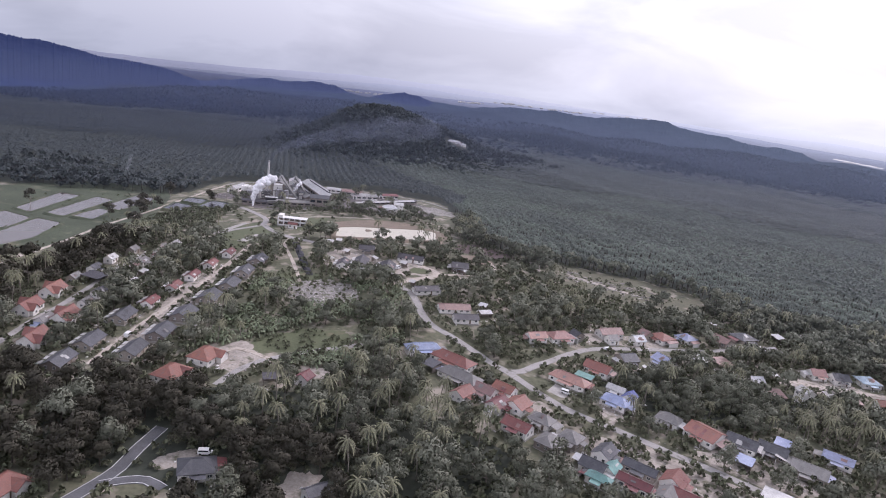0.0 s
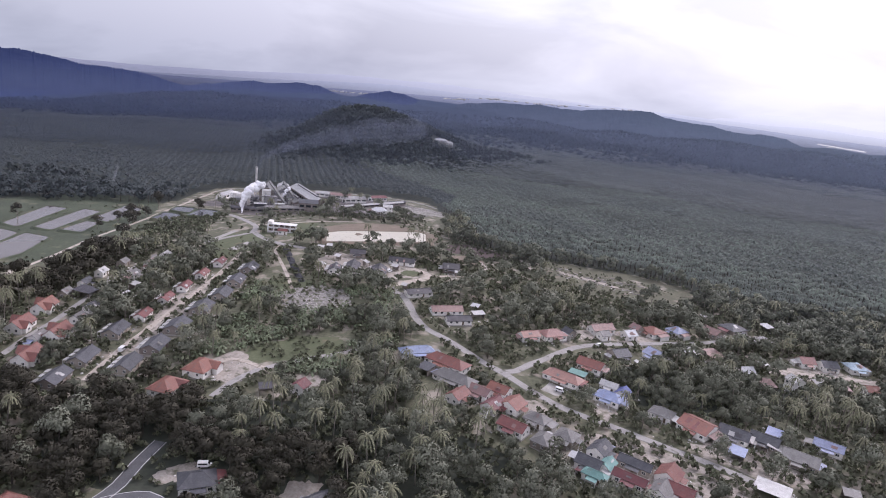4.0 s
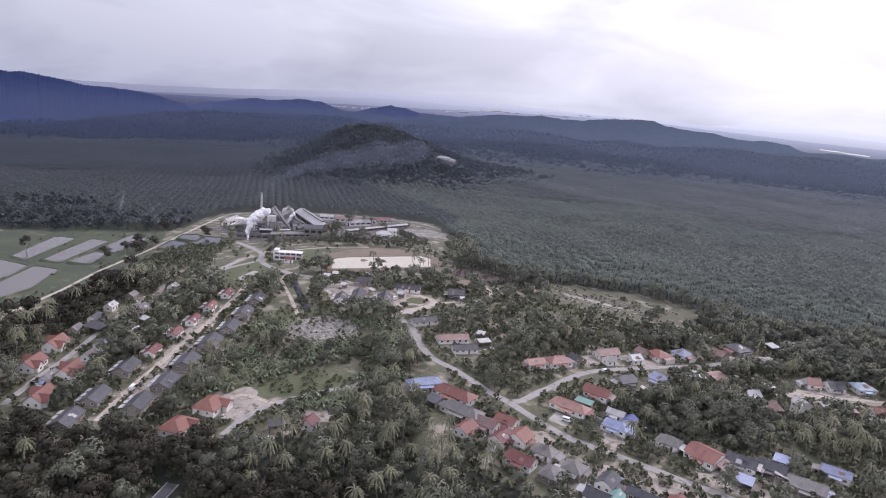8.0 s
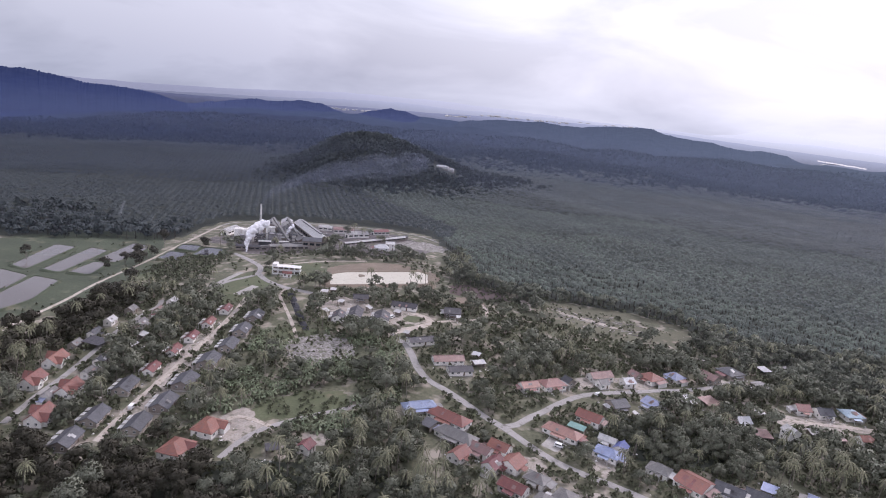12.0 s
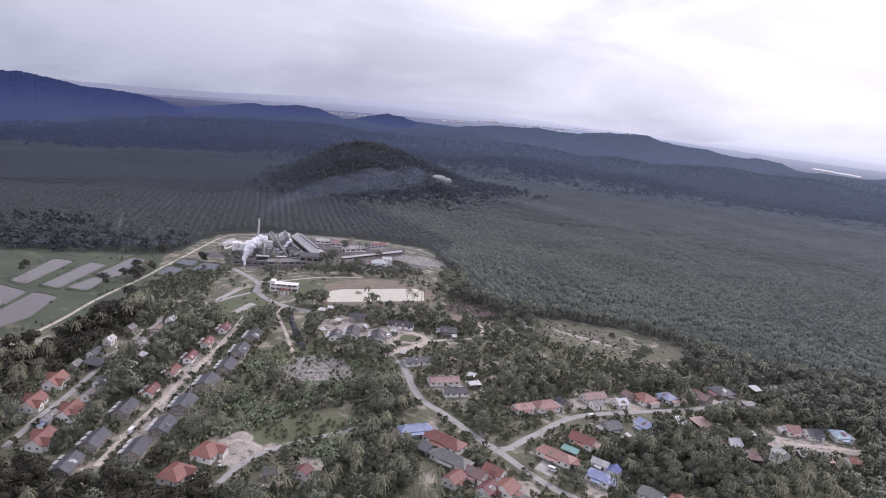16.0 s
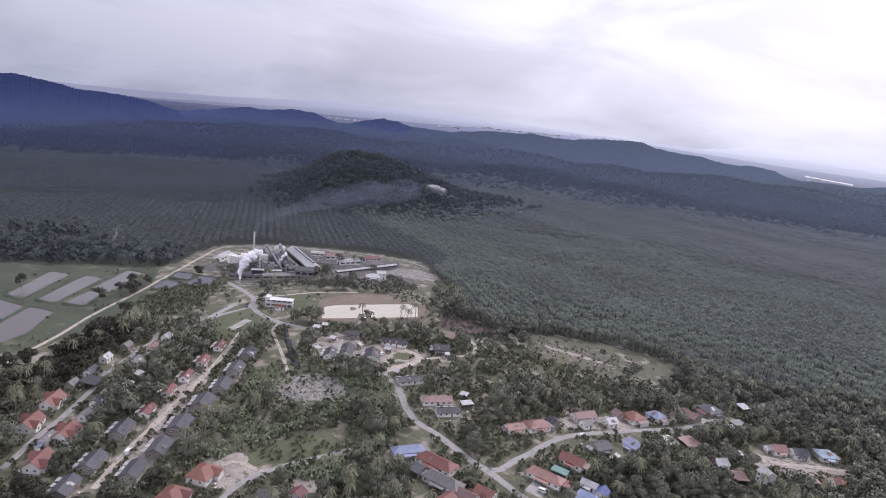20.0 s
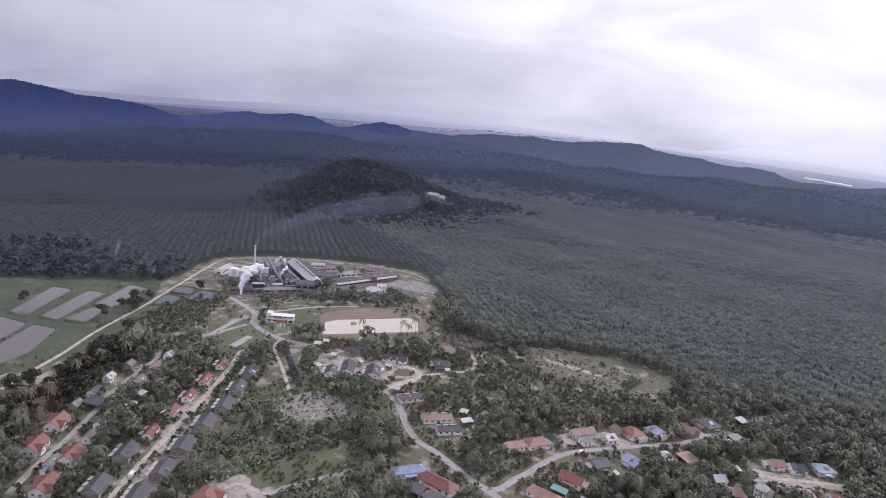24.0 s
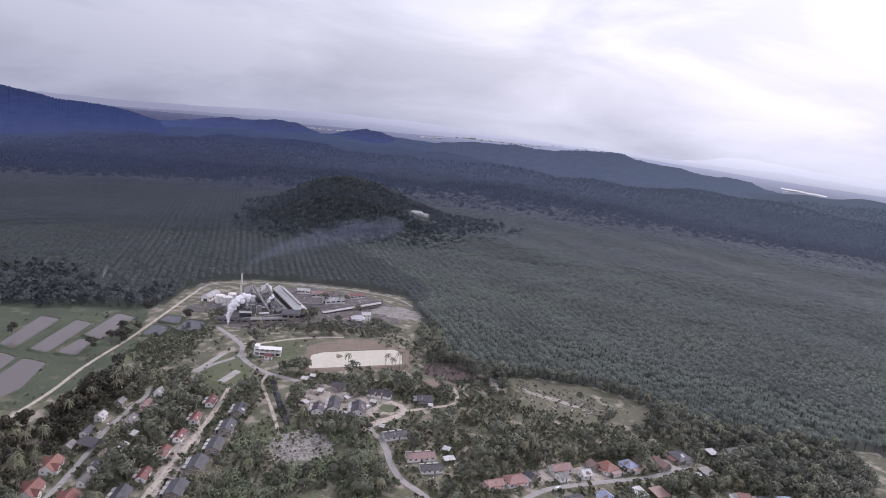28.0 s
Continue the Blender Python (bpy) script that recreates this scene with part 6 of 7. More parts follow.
def frond(a, length, lift, droop, pairs, width, z0, r_):
    """One feather frond: pairs of pointed leaflets along an arching rib."""
    d, s = np.array([np.cos(a), np.sin(a), 0]), np.array([-np.sin(a), np.cos(a), 0])
    V, F, N = [], [], []
    def rib(t):
        return d * length * t * (1 - 0.18 * t) + np.array([0, 0, z0 + lift * length * t - droop * length * t * t])
    for k in range(pairs):
        t0, t1 = k / pairs, (k + 1.25) / pairs
        tm = min(1.0, t0 + 0.35 / pairs + 0.12)
        w = width * (0.35 + 1.5 * t0 * (1.05 - t0)) * r_.uniform(0.85, 1.15)
        p0, p1 = rib(t0), rib(min(t1, 1.0))
        for sg in (-1, 1):
            tip = rib(tm) + s * sg * w - np.array([0, 0, w * 0.45])
            V += [p0, p1, tip]
            n = len(V)
            F.append((n - 3, n - 2, n - 1) if sg > 0 else (n - 2, n - 3, n - 1))
            up = unit(d * (0.15 + 0.75 * t0) + s * sg * 0.3 + np.array([0, 0, 0.9]))
            N += [up, up, up]
    return np.array(V), np.array(F), np.array(N)


def palm(seed, height, fronds, length, pairs, width, lift=0.75, droop=0.95, r0=0.2, segs=5, lean=0.8, sides=6):
    r_ = np.random.RandomState(seed)
    wood, top = [], np.array([0.0, 0.0, -0.6])
    la = r_.uniform(0, 6.28)
    for k in range(segs):
        t = (k + 1) / segs
        q = np.array([np.cos(la) * lean * t * t, np.sin(la) * lean * t * t, height * t])
        wood.append(limb(top, q, r0 * (1.25 - 0.5 * k / segs), r0 * (1.25 - 0.5 * t), sides))
        top = q
    fr = []
    for k in range(fronds):
        u = k / fronds
        v, f, n = frond(2.4 * k + r_.uniform(-0.25, 0.25), length * r_.uniform(0.85, 1.1), lift * (1.25 - 1.5 * u), droop * r_.uniform(0.8, 1.15), pairs, width, 0, r_)
        fr.append((v + top, f, n))
    return join(*wood), join(*fr)


def scatter(name, label, category, templates, pts, mat, smin=0.8, smax=1.2, which=1, zoff=0.0):
    """Many plants as one object."""
    Vs, Fs, Ns, o = [], [], [], 0
    pts = np.asarray(pts)
    if not len(pts):
        return None
    pick = rs.randint(0, len(templates), len(pts))
    ang, sc = rs.uniform(0, 6.283, len(pts)), rs.uniform(smin, smax, len(pts))
    zs = land(pts[:, 0], pts[:, 1]) + zoff
    for i, tp in enumerate(templates):
        k = np.where(pick == i)[0]
        if not len(k):
            continue
        v, f, n = tp[which]
        c, s = np.cos(ang[k])[:, None], np.sin(ang[k])[:, None]
        X = (v[None, :, 0] * c - v[None, :, 1] * s) * sc[k][:, None] + pts[k, 0][:, None]
        Y = (v[None, :, 0] * s + v[None, :, 1] * c) * sc[k][:, None] + pts[k, 1][:, None]
        Z = v[None, :, 2] * sc[k][:, None] + zs[k][:, None]
        Vs.append(np.stack([X, Y, Z], -1).reshape(-1, 3))
        Ns.append(np.stack([n[None, :, 0] * c - n[None, :, 1] * s, n[None, :, 0] * s + n[None, :, 1] * c, np.broadcast_to(n[None, :, 2], X.shape)], -1).reshape(-1, 3))
        Fs.append((f[None] + (np.arange(len(k)) * len(v))[:, None, None]).reshape(-1, 3) + o)
        o += len(k) * len(v)
    ob = new(name, tri_mesh(name, np.concatenate(Vs), np.concatenate(Fs), mat, np.concatenate(Ns)))
    return tagged(ob, label, category, kind="stuff")


def line_dist(P, line):
    A, B = np.array(line[:-1]), np.array(line[1:])
    out = np.full(len(P), 1e9)
    for a, b in zip(A, B):
        ab = b - a
        t = np.clip(((P - a) @ ab) / (ab @ ab + 1e-9), 0, 1)
        out = np.minimum(out, np.hypot(*(P - a - t[:, None] * ab).T))
    return out


def inside(P, poly):
    x, y = P[:, 0], P[:, 1]
    c = np.zeros(len(P), bool)
    q = np.array(poly)
    for (x0, y0), (x1, y1) in zip(q, np.roll(q, -1, 0)):
        k = ((y0 > y) != (y1 > y)) & (x < (x1 - x0) * (y - y0) / (y1 - y0 + 1e-12) + x0)
        c ^= k
    return c


# edge of the plantation: all that lies beyond it, seen from the village, is oil palm
EDGE = [(-900, 420), (-364, 556), (-312, 566), (-282, 580), (-225, 578), (-216, 610), (-212, 680), (-180, 706), (-149, 712), (-88, 712), (-28, 702), (15, 684), (30, 596), (48, 500), (62, 482), (90, 482),
        (132, 492), (172, 492), (206, 474), (224, 446), (258, 430), (300, 424), (340, 418), (900, 380)]


def beyond_edge(P):
    # the boundary doubles back beside the mill, so test against the closed outline
    poly = EDGE + [(900, 6000), (-900, 6000)]
    return inside(P, poly) | ((np.abs(P[:, 0]) >= 900) & (P[:, 1] > 420))


def clear_of_things(P, tall):
    """True where a plant may stand: off roads, yards, water and houses, and not hiding them from the slope below."""
    ok = np.ones(len(P), bool)
    for line, w in ROAD_LINES:
        ok &= line_dist(P, line) > w / 2 + (2.2 if tall else 0.8)
        if tall:
            for sh in (5.0, 10.0, 15.0, 19.0):
                ok &= line_dist(P + unit(P) * sh, line) > w / 2 + (1.0 if sh < 12 else -0.3)
    for x, y, yaw, L, W, kind in HOUSES:
        c, s = math.cos(radians(yaw)), math.sin(radians(yaw))
        reach = (0, 5, 10, 15) if tall else (0,)
        for sh in reach:
            dx, dy = (P + unit(P) * sh - [x, y]).T
            u, v = dx * c + dy * s, -dx * s + dy * c
            m_ = (2.4 if sh == 0 else 0.6 if sh < 12 else -1.0) if tall else 1.0
            ok &= ~((np.abs(u) < L / 2 + m_) & (np.abs(v) < W / 2 + m_))
    for cx, cy, rx, ry, tn in BLOBS:
        dx, dy = P[:, 0] - cx, P[:, 1] - cy
        u, v = dx * math.cos(tn) + dy * math.sin(tn), -dx * math.sin(tn) + dy * math.cos(tn)
        ok &= (u / (rx * 0.92)) ** 2 + (v / (ry * 0.92)) ** 2 > 1
        if tall and ry < 25:
            for sh in (6.0, 12.0):
                dx, dy = (P + unit(P) * sh - [cx, cy]).T
                u, v = dx * math.cos(tn) + dy * math.sin(tn), -dx * math.sin(tn) + dy * math.cos(tn)
                ok &= (u / (rx * 0.8)) ** 2 + (v / (ry * 0.8)) ** 2 > 1
    for quad in SLABS:
        ok &= ~inside(P, quad) & ~inside(P + unit(P) * 6.0, quad)
    for poly in POND_POLYS:
        ok &= ~inside(P, poly)
        if tall:
            ok &= ~inside(P + unit(P) * 7.0, poly) & ~inside(P + unit(P) * 13.0, poly)
    return ok


def jitter_grid(x0, x1, y0, y1, step, amount=0.45):
    X, Y = np.meshgrid(np.arange(x0, x1, step), np.arange(y0, y1, step))
    P = np.stack([X.ravel(), Y.ravel()], 1)
    return P + rs.uniform(-amount, amount, P.shape) * step


def in_view(P, margin=40):
    """The wedge of land that the flight looks over, with some to spare."""
    return np.abs(P[:, 0]) < 0.78 * (P[:, 1] + 30) + margin


# darker floor material under the plantation
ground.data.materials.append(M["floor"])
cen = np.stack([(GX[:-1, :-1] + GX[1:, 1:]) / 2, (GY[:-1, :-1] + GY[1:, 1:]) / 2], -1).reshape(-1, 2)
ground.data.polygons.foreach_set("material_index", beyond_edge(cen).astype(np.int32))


# oil palms in staggered rows
def rows_of_palms(y0, y1, gap):
    out = []
    k = 0
    for y in np.arange(y0, y1, gap * 0.866):
        half = 0.80 * (y + 30) + 80
        xs = np.arange(-half, half, gap) + (gap / 2 if k % 2 else 0)
        out.append(np.stack([xs, np.full(len(xs), y)], 1))
        k += 1
    P = np.concatenate(out)
    P = P + rs.normal(0, 0.5, P.shape)
    return P[beyond_edge(P)]


OP_NEAR = [palm(40 + k, 7.5 + k * 0.6, 17, 4.5, 5, 1.05, 0.42, 0.62, 0.32, 2, 0.3, 5) for k in range(4)]
OP_MID = [palm(50 + k, 7.5 + k * 0.6, 11, 4.6, 2, 1.7, 0.4, 0.6, 0.3, 1, 0.3, 3) for k in range(4)]
OP_FAR = [palm(60 + k, 7.5 + k * 0.5, 8, 5.2, 1, 3.2, 0.38, 0.55, 0.3, 1, 0.2, 3) for k in range(4)]
GAP = 8.4
P = rows_of_palms(400, 1760, GAP)
keep = in_view(P, 60) & (rs.rand(len(P)) > 0.03) & (rs.rand(len(P)) < (1780 - np.hypot(P[:, 0], P[:, 1])) / 280)
for line, w in ROAD_LINES:
    keep &= line_dist(P, line) > w / 2 + 3
hill = 72 * np.exp(-(np.abs((P[:, 0] + 100) / 112)) ** 2.3 - (np.abs((P[:, 1] - 1140) / 135)) ** 2.2) + 25 * np.exp(-((P[:, 0] - 40) / 70) ** 2 - ((P[:, 1] - 1140) / 90) ** 2) + 13 * np.exp(-((P[:, 0] - 150) / 75) ** 2 - ((P[:, 1] - 1190) / 90) ** 2)
hillhouse_clear = (np.abs(P[:, 0] - 36) < 22) & (P[:, 1] > 1070) & (P[:, 1] < 1122)
P, hill, hc = P[keep], hill[keep], hillhouse_clear[keep]
dist = np.hypot(P[:, 0], P[:, 1])
on_hill = (hill > 3) & (hill > 11 + rs.normal(0, 6, len(P)))
near, mid, far = (dist < 640) & ~on_hill, (dist >= 640) & (dist < 980) & ~on_hill, (dist >= 980) & ~on_hill
# palms west of this wavy line get a darker base colour
west_block = P[:, 0] < -0.07 * P[:, 1] + 30 + 60 * np.sin(P[:, 1] / 90)
pond_wood = (rs.rand(len(P)) < 0.5) & (near | mid) & (P[:, 0] < -200) & (P[:, 1] < 660 + 40 * np.sin(P[:, 0] / 33) + rs.normal(0, 18, len(P)))
near, mid = near & ~pond_wood, mid & ~pond_wood
for side, mt, words in ((west_block, M["oilpalm_dark"], "dark western"), (~west_block, M["oilpalm"], "mature grey-green")):
    scatter("oil_palm_plantation", "rows of %s oil palms with feathery fronds" % words, "plantation", OP_NEAR, P[near & side], mt, 0.88, 1.15)
    scatter("oil_palm_plantation", "rows of %s oil palms farther off" % words, "plantation", OP_MID, P[mid & side], mt, 0.88, 1.15)
scatter("oil_palm_trunks", "dark oil palm trunks in rows", "trunks", OP_NEAR, P[near], M["bark_far"], 0.95, 1.05, 0)
# distant crowns carry haze in their colour, most of all past this ragged line
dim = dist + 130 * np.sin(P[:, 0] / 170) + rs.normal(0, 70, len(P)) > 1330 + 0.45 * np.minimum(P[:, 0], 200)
scatter("oil_palm_plantation", "distant sea of oil palm crowns with dark haze tint", "plantation", OP_FAR, P[far & west_block & ~dim], M["oilpalm_blue"], 1.0, 1.35)
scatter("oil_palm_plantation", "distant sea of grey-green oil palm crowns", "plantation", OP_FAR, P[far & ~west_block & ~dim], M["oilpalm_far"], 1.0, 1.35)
scatter("oil_palm_plantation", "farthest oil palm crowns with bluish haze tint", "plantation", OP_FAR, P[far & dim & ~west_block], M["oilpalm_dim"], 1.0, 1.35)
scatter("oil_palm_plantation", "farthest oil palm crowns with dark blue haze tint", "plantation", OP_FAR, P[far & dim & west_block], M["oilpalm_blue"], 1.0, 1.35)

TREES = [broadleaf(100 + k, h_, s_, 1150, 0.37) for k, (h_, s_) in enumerate(((9, 4.4), (11, 5.0), (8, 4.8), (12.5, 4.6), (10, 5.6), (7, 3.8)))]
TREES_LOW = [broadleaf(120 + k, h_, s_, 380, 0.60) for k, (h_, s_) in enumerate(((9, 4.4), (11, 5.0), (8, 4.8), (12, 4.6)))]
TREES_FAR = [broadleaf(140 + k, h_, s_, 60, 1.7) for k, (h_, s_) in enumerate(((10, 5.0), (12, 5.5), (9, 5.0)))]
COCOS = [palm(160 + k, h_, 21, 3.7, 10, 0.50, 0.75, 1.05, 0.16, 5, 1.6) for k, h_ in enumerate((10, 12.5, 14, 9, 15.5))]
COCOS_LOW = [palm(170 + k, h_, 13, 4.0, 4, 0.85, 0.75, 1.05, 0.17, 2, 1.0, 4) for k, h_ in enumerate((9, 11, 12.5))]
SHRUBS = [broadleaf(180 + k, h_, s_, 26, 0.72, 0.8) for k, (h_, s_) in enumerate(((2.2, 1.7), (3.0, 2.0), (1.6, 1.6)))]

# jungle on the hill behind the mill
hill_pts = np.concatenate([P[on_hill & ~hc] + rs.normal(0, 1.5, P[on_hill & ~hc].shape)])
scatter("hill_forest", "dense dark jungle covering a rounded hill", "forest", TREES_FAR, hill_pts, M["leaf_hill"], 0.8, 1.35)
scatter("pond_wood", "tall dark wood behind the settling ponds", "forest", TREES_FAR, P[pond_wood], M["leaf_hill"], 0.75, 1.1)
scatter("pond_wood_trunks", "trunks of the wood behind the ponds", "trunks", TREES_LOW, P[pond_wood], M["bark_far"], 0.9, 1.2, 0)
# woods beyond the plantation
FP = np.concatenate([jitter_grid(-1800, 1800, 1400, 2150, 15), jitter_grid(-2500, 2500, 2150, 2900, 24)])
FP = FP[in_view(FP, 60) & (rs.rand(len(FP)) < (np.hypot(FP[:, 0], FP[:, 1]) - 1480) / 280)]
FARTREE = [broadleaf(150 + k, 10, 7.5, 12, 3.6) for k in range(3)]
# haze over the far canopy is painted in as emission
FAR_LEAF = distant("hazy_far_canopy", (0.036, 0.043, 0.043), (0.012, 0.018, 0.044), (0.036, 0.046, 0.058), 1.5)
scatter("far_forest", "far dark forest canopy with bluish haze painted in", "forest", FARTREE, FP, FAR_LEAF, 0.8, 1.3, zoff=2.0)

# village trees
VP = jitter_grid(-330, 340, 118, 560, 6.6, 0.5)
VP = VP[in_view(VP, 25) & ~beyond_edge(VP)]
open_land = ((VP[:, 0] < -200) & (VP[:, 1] > 345)) | ((VP[:, 1] > 428) & (VP[:, 0] < 25) & (VP[:, 0] > -140))
VP = VP[~open_land]
thin = np.array([noise.noise(Vector((p[0] * 0.025, p[1] * 0.025, 2.0))) for p in VP])
village = ((VP[:, 0] > -175) & (VP[:, 0] < -85) & (VP[:, 1] > 235) & (VP[:, 1] < 410))
town = (VP[:, 0] > 20) & (VP[:, 1] < 250) & (VP[:, 0] < 190)
bush = (VP[:, 0] > -90) & (VP[:, 0] < -8) & (VP[:, 1] > 256) & (VP[:, 1] < 350)
west = (VP[:, 0] < -95) & (VP[:, 1] > 405)
quarters = (VP[:, 0] > -62) & (VP[:, 0] < 40) & (VP[:, 1] > 352) & (VP[:, 1] < 428)
scrub = (VP[:, 0] > 8) & (VP[:, 0] < 112) & (VP[:, 1] > 282) & (VP[:, 1] < 335)
field_front = (VP[:, 0] > 70) & (VP[:, 0] < 205) & (VP[:, 1] > 386) & (VP[:, 1] < 450) | (VP[:, 0] > 100) & (VP[:, 0] < 135) & (VP[:, 1] > 352) & (VP[:, 1] < 390)
hook = (VP[:, 0] > 0) & (VP[:, 0] < 70) & (VP[:, 1] > 340) & (VP[:, 1] < 450)
track_side = (VP[:, 0] > -98) & (VP[:, 0] < -48) & (VP[:, 1] > 312) & (VP[:, 1] < 420)
dense = np.where(field_front, 0.12, np.where(west, 0.10, np.where(quarters | scrub | track_side, 0.26, np.where(hook, 0.16, np.where(village, 0.80, np.where(town, 0.45, np.where(bush, 0.30, 0.93))))))) + thin * 0.35
VP = VP[rs.rand(len(VP)) < dense]
VP = VP[clear_of_things(VP, True)]
# lone trees by the ponds, hedges before the mill and the reservoir
row = np.stack([np.linspace(-68, -8, 8), np.linspace(503, 522, 8)], 1) + rs.normal(0, 1.8, (8, 2))
row2 = np.stack([np.linspace(-46, 18, 7), np.linspace(409, 424, 7)], 1) + rs.normal(0, 1.6, (7, 2))
lone = np.array([(-77, 559), (-74, 552), (-71, 545), (-75, 506), (-65, 529), (-60, 532), (-54, 531), (-48, 535), (-69, 617), (-62, 620), (-55, 623), (-49, 627), (-37, 583), (-33, 580), (-16, 539), (-10, 536), (-3, 532), (4, 527), (-110, 514), (-115, 520), (-297, 489), (-214, 488), (-213, 495), (-219, 503), (-217, 498), (-221, 485), (-214, 507), (-213, 517), (-228, 468), (-219, 556), (-65, 427), (-61, 425), (-106, 470), (-108, 466), (-78, 538), (-75, 533), (-160, 545), (-154, 550), (-52, 398), (-25, 397), (5, 409), (14, 408), (-12, 352), (37, 420), (-37, 353), (-28, 350)], float)
VP = np.concatenate([VP, row, row2, lone])
d = np.hypot(VP[:, 0], VP[:, 1])
VP = VP[np.argsort(d)]
d = np.sort(d)
palm_zone = np.array([noise.noise(Vector((p[0] * 0.018, p[1] * 0.018, 7.0))) for p in VP])
is_palm = rs.rand(len(VP)) < np.clip(np.where((np.abs(VP[:, 0]) < 75) & (VP[:, 1] < 275), 0.42, 0.17) + palm_zone * 0.75, 0.05, 0.75)


def tree_thing(name, label, category, group, template, mat, wood):
    root = new(name)
    tagged(root, label, category, group)
    for nm, (v, f, n), mt in (("trunk", template[0], wood), ("crown", template[1], mat)):
        ob = new(nm, tri_mesh(nm, v, f, mt, n))
        ob.parent = root
    return root


def plant(protos, pts, smin, smax):
    for k, (x, y) in enumerate(pts):
        s = rs.uniform(smin, smax)
        src = protos[rs.randint(len(protos))]
        m_ = Matrix.LocRotScale((x, y, land1(x, y)), Euler((0, 0, rs.uniform(0, 6.28))), None)
        ob = copy_thing(src, m_)
        ob.scale = (s, s, s * rs.uniform(0.9, 1.1))


KINDS = ("dark green", "tall grey-green", "spreading dark green", "tall dark green", "wide grey-green", "small dark green")
treeprotos = [tree_thing("broadleaf_tree", "leafy %s broadleaf tree with an uneven crown" % w, "tree", "village broadleaf trees", t, M["leaf2"] if i in (1, 4) else M["leaf"], M["bark"])
              for i, (t, w) in enumerate(zip(TREES, KINDS))]
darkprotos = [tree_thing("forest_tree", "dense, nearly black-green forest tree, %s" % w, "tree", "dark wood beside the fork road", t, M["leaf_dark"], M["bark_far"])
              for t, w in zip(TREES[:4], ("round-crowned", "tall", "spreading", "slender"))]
cocoprotos = [tree_thing("coconut_palm", "%s coconut palm with drooping feathery fronds" % w, "palm tree", "village coconut palms", t, M["coco"], M["bark"])
              for t, w in zip(COCOS, ("short", "slender", "tall", "low", "very tall"))]
# near left corner: dark trees whose leaf colour also holds the vignette's darkening
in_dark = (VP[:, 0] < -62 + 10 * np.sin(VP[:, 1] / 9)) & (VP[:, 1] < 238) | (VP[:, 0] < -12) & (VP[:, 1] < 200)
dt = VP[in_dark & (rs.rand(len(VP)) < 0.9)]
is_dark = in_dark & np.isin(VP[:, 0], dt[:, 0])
bt, ct = VP[~is_palm & ~is_dark], np.concatenate([np.array([(1, 446), (-4, 445), (7, 448), (12, 440), (-30, 427)], float), VP[is_palm & ~is_dark]])
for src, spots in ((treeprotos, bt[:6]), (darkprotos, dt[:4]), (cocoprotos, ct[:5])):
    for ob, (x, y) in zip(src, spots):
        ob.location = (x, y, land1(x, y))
plant(treeprotos, bt[6:300], 0.85, 1.28)
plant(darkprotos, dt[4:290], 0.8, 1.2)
plant(cocoprotos, ct[5:280], 0.8, 1.15)
rest = bt[300:]
wood = rest[:, 0] < -171
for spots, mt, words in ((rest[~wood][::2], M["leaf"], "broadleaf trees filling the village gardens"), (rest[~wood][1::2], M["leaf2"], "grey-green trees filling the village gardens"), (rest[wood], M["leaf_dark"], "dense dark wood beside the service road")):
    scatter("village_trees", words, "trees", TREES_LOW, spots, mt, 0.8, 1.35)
scatter("village_tree_trunks", "grey trunks and limbs of garden trees", "trunks", TREES_LOW, bt[300:], M["bark"], 0.7, 1.0, 0)
scatter("village_palms", "coconut palms among the village trees", "palm trees", COCOS_LOW, ct[280:], M["coco"], 0.8, 1.15)
scatter("village_palm_trunks", "slender pale palm trunks", "trunks", COCOS_LOW, ct[280:], M["bark"], 0.8, 1.1, 0)
SP = jitter_grid(-230, 330, 120, 520, 3.7, 0.5)
SP = SP[in_view(SP, 15) & ~beyond_edge(SP)]
sn = np.array([noise.noise(Vector((p[0] * 0.05, p[1] * 0.05, 5.0))) for p in SP])
SP = SP[(sn > -0.30) & ~((SP[:, 0] < -205) & (SP[:, 1] > 345))]
open_sp = (SP[:, 1] > 424) & (SP[:, 0] > -150) & (SP[:, 0] < 30)
SP = SP[~open_sp | (rs.rand(len(SP)) < 0.12)]
SP = SP[clear_of_things(SP, False)]
scatter("shrubs", "low shrubs and weeds between the houses", "shrubs", SHRUBS, SP, M["shrub"], 0.6, 1.4)



# broad-leaved banana clumps in the hollow below the rubble
BANANA = [palm(190 + k, 1.4 + 0.5 * k, 9, 2.5, 2, 0.75, 1.0, 0.95, 0.14, 1, 0.2, 5) for k in range(3)]
M["banana"] = material("banana_leaves", (0.185, 0.225, 0.125), (0.095, 0.118, 0.066), 0.6, scale=0.1, fine=1.0, bump=0.0, spread=0.4, islands=True, space="World")
BP = jitter_grid(-86, -4, 250, 352, 3.1, 0.5)
BP = BP[np.array([noise.noise(Vector((p[0] * 0.05, p[1] * 0.05, 9.0))) for p in BP]) > -0.12]
BP = BP[clear_of_things(BP, False)]
scatter("banana_clumps", "banana plants with broad pale-green leaves", "banana plants", BANANA, BP, M["banana"], 0.7, 1.4)

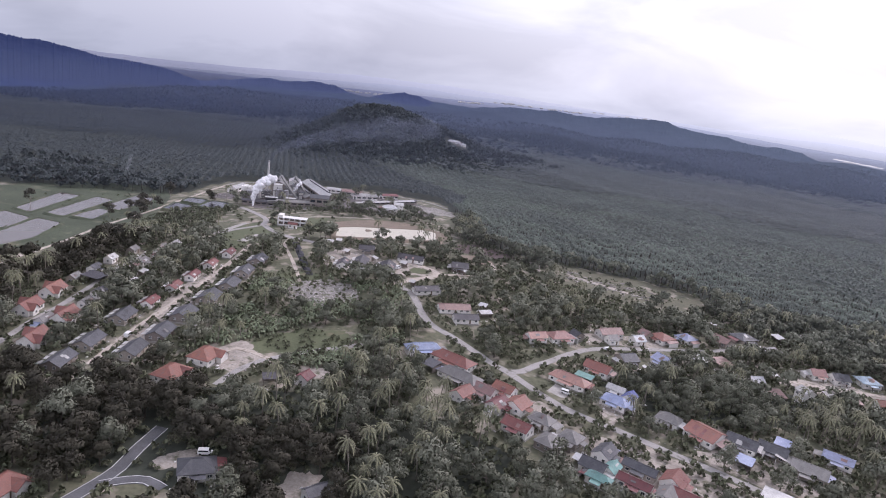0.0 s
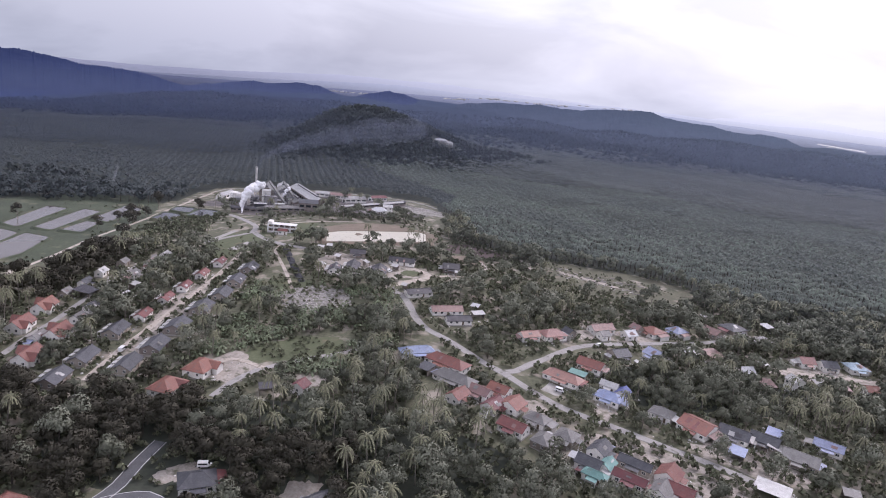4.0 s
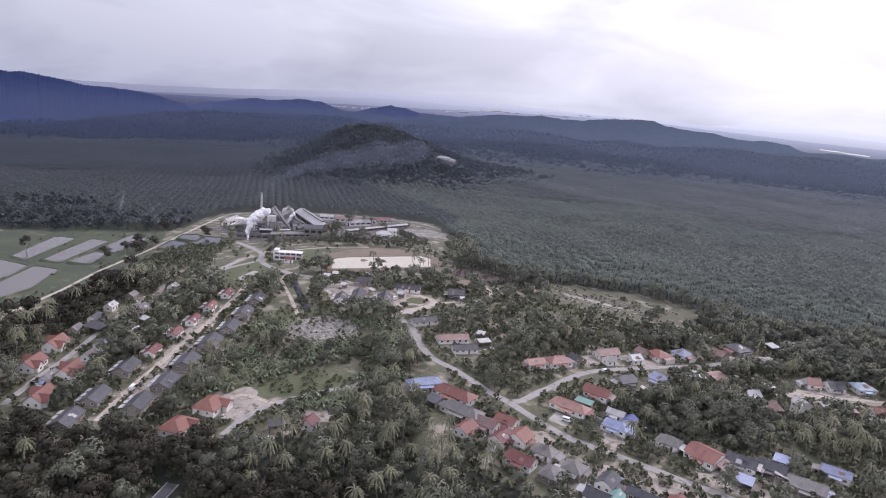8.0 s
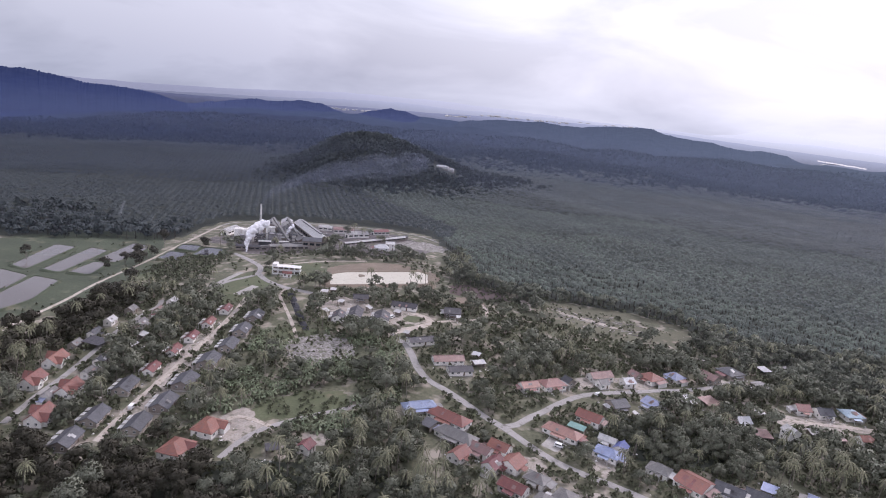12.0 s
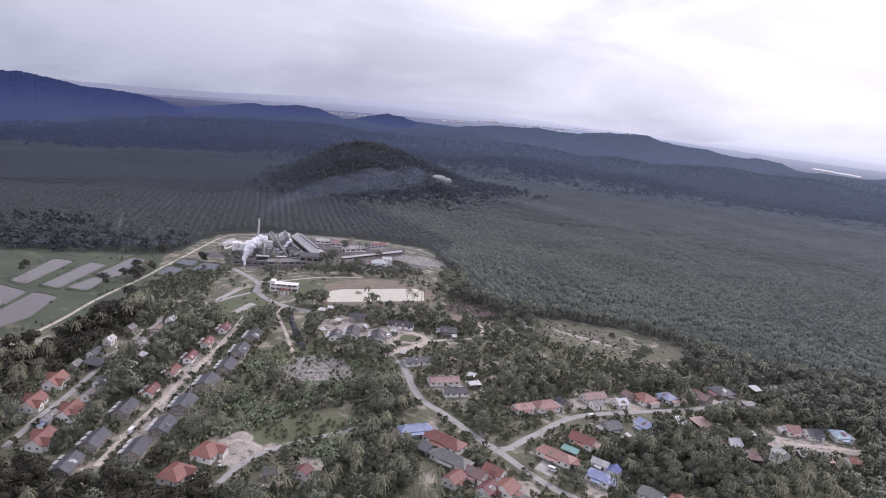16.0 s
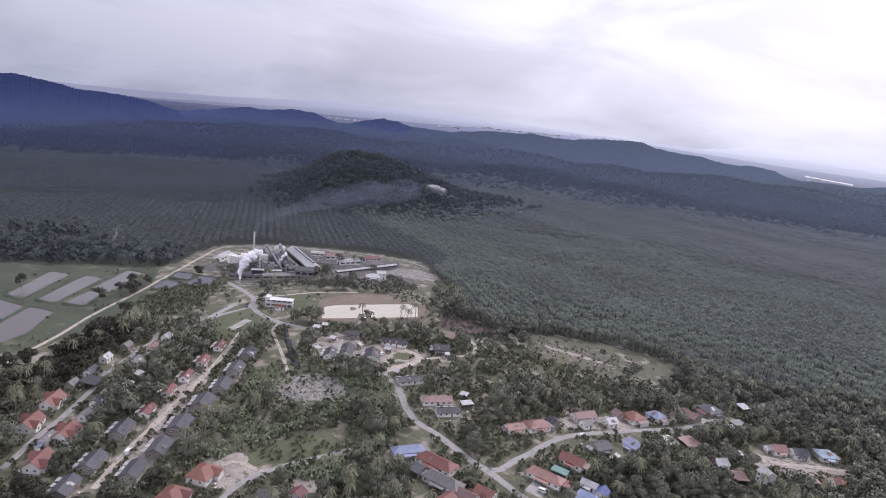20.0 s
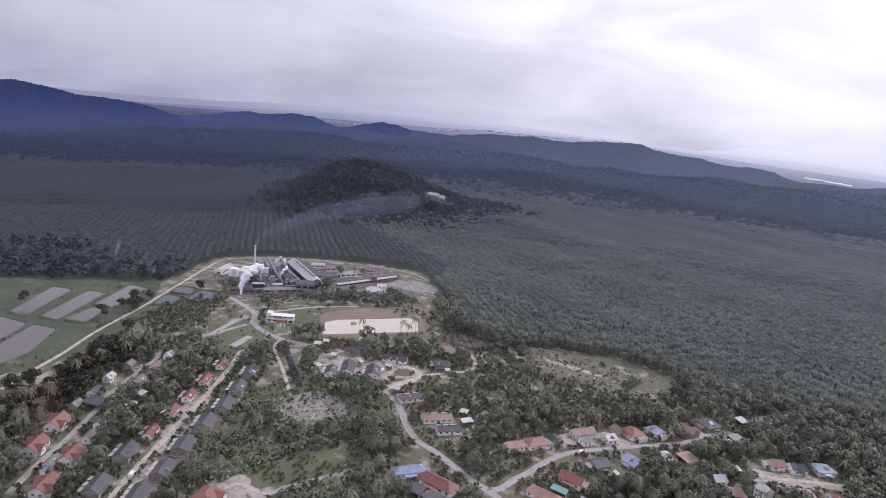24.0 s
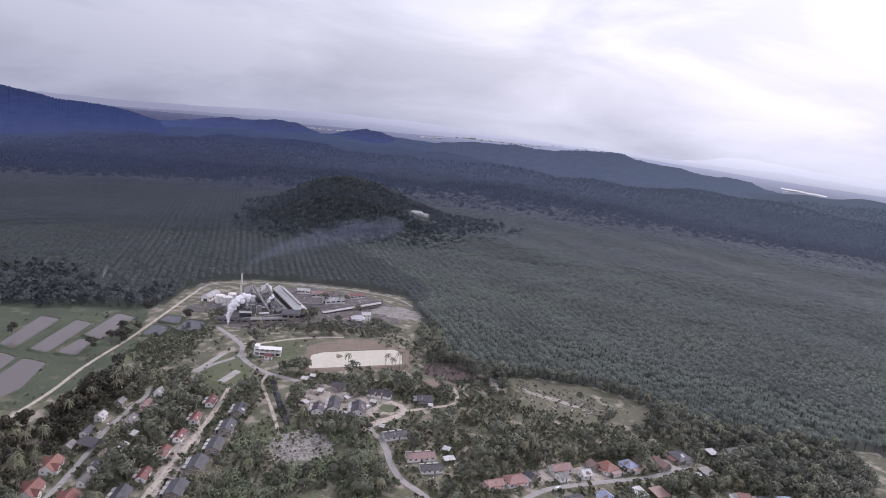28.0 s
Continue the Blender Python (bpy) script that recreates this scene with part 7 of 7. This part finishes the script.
# ---- loose stones, felled trunks and young trees in the open places ----
def stone(seed):
    r_ = np.random.RandomState(seed)
    v = np.array([(1, 0, 0), (-1, 0, 0), (0, 1, 0), (0, -1, 0), (0, 0, 0.8), (0, 0, -0.5)], float) * r_.uniform(0.6, 1.3, (6, 1)) + r_.normal(0, 0.12, (6, 3))
    f = np.array([(0, 2, 4), (2, 1, 4), (1, 3, 4), (3, 0, 4), (2, 0, 5), (1, 2, 5), (3, 1, 5), (0, 3, 5)])
    return (v, f, unit(v)), (v, f, unit(v))


def disc(cx, cy, rx, ry, n):
    a, r = rs.uniform(0, 6.283, n), np.sqrt(rs.uniform(0, 1, n))
    return np.stack([cx + rx * r * np.cos(a), cy + ry * r * np.sin(a)], 1)


M["litter"] = material("pale_litter", (0.78, 0.76, 0.74), (0.42, 0.40, 0.38), 0.8, scale=0.8, fine=4.0, bump=0.2, spread=0.4, islands=True)
M["stone"] = material("pale_stone", (0.52, 0.49, 0.46), (0.26, 0.24, 0.22), 0.95, scale=0.8, fine=4.0, bump=0.3, spread=0.35, islands=True)
scatter("rubble_stones", "pale broken stones strewn over the rubble", "stones", [stone(k) for k in range(4)], disc(-49, 329, 20, 17, 300), M["stone"], 0.2, 0.9)
scatter("yard_debris", "scattered pale debris round the mill yard", "debris", [stone(k + 9) for k in range(4)], np.concatenate([disc(0, 612, 22, 26, 160), disc(-90, 600, 70, 60, 120)]), M["stone"], 0.3, 1.0)
yards = [(x + (L / 2 + u) * math.cos(radians(yaw)) * e - (W / 2 + v) * math.sin(radians(yaw)) * g, y + (L / 2 + u) * math.sin(radians(yaw)) * e + (W / 2 + v) * math.cos(radians(yaw)) * g)
         for x, y, yaw, L, W, kind in HOUSES if y < 700 for e, g, u, v in zip(rs.uniform(-1, 1, 9), rs.choice((-1, 1), 9), rs.uniform(0.5, 3.0, 9), rs.uniform(1.0, 3.5, 9))]
scatter("yard_litter", "pale boards, tins and oddments lying about the yards", "clutter", [stone(k + 40) for k in range(4)], np.array(yards), M["litter"], 0.3, 0.85)
scatter("village_clutter", "small pale household clutter in the yards", "clutter", [stone(k + 20) for k in range(4)], np.concatenate([disc(-113, 310, 12, 60, 110), disc(-30, 385, 30, 20, 90), disc(115, 335, 45, 10, 70), disc(120, 222, 45, 16, 110), disc(225, 322, 36, 9, 60), disc(-70, 250, 11, 11, 40)]), M["stone"], 0.25, 0.7)
LOG = [((limb((-2.2, 0, 0.3), (2.2, 0.2, 0.3), 0.3, 0.22)),) * 2]
scatter("felled_trunks", "felled pale palm trunks lying in the field", "logs", LOG, disc(135, 449, 44, 20, 70), M["stone"], 0.6, 1.3)
scrub_pts = np.concatenate([disc(130, 448, 58, 28, 190), disc(-49, 330, 21, 18, 60), disc(-48, 272, 25, 11, 110), disc(-64, 345, 15, 11, 60), disc(-118, 425, 20, 36, 25), disc(-88, 468, 24, 24, 15), disc(45, 460, 26, 17, 120), disc(-265, 470, 60, 120, 150), disc(-48, 528, 44, 12, 260), disc(-100, 525, 30, 10, 120), disc(5, 500, 18, 30, 120), disc(-15, 545, 30, 10, 90), disc(-180, 470, 26, 26, 160)])
for poly in POND_POLYS:
    scrub_pts = scrub_pts[~inside(scrub_pts, poly)]
scatter("field_scrub", "tufts of scrub in the open field", "shrubs", SHRUBS, scrub_pts, M["shrub"], 0.35, 0.8)
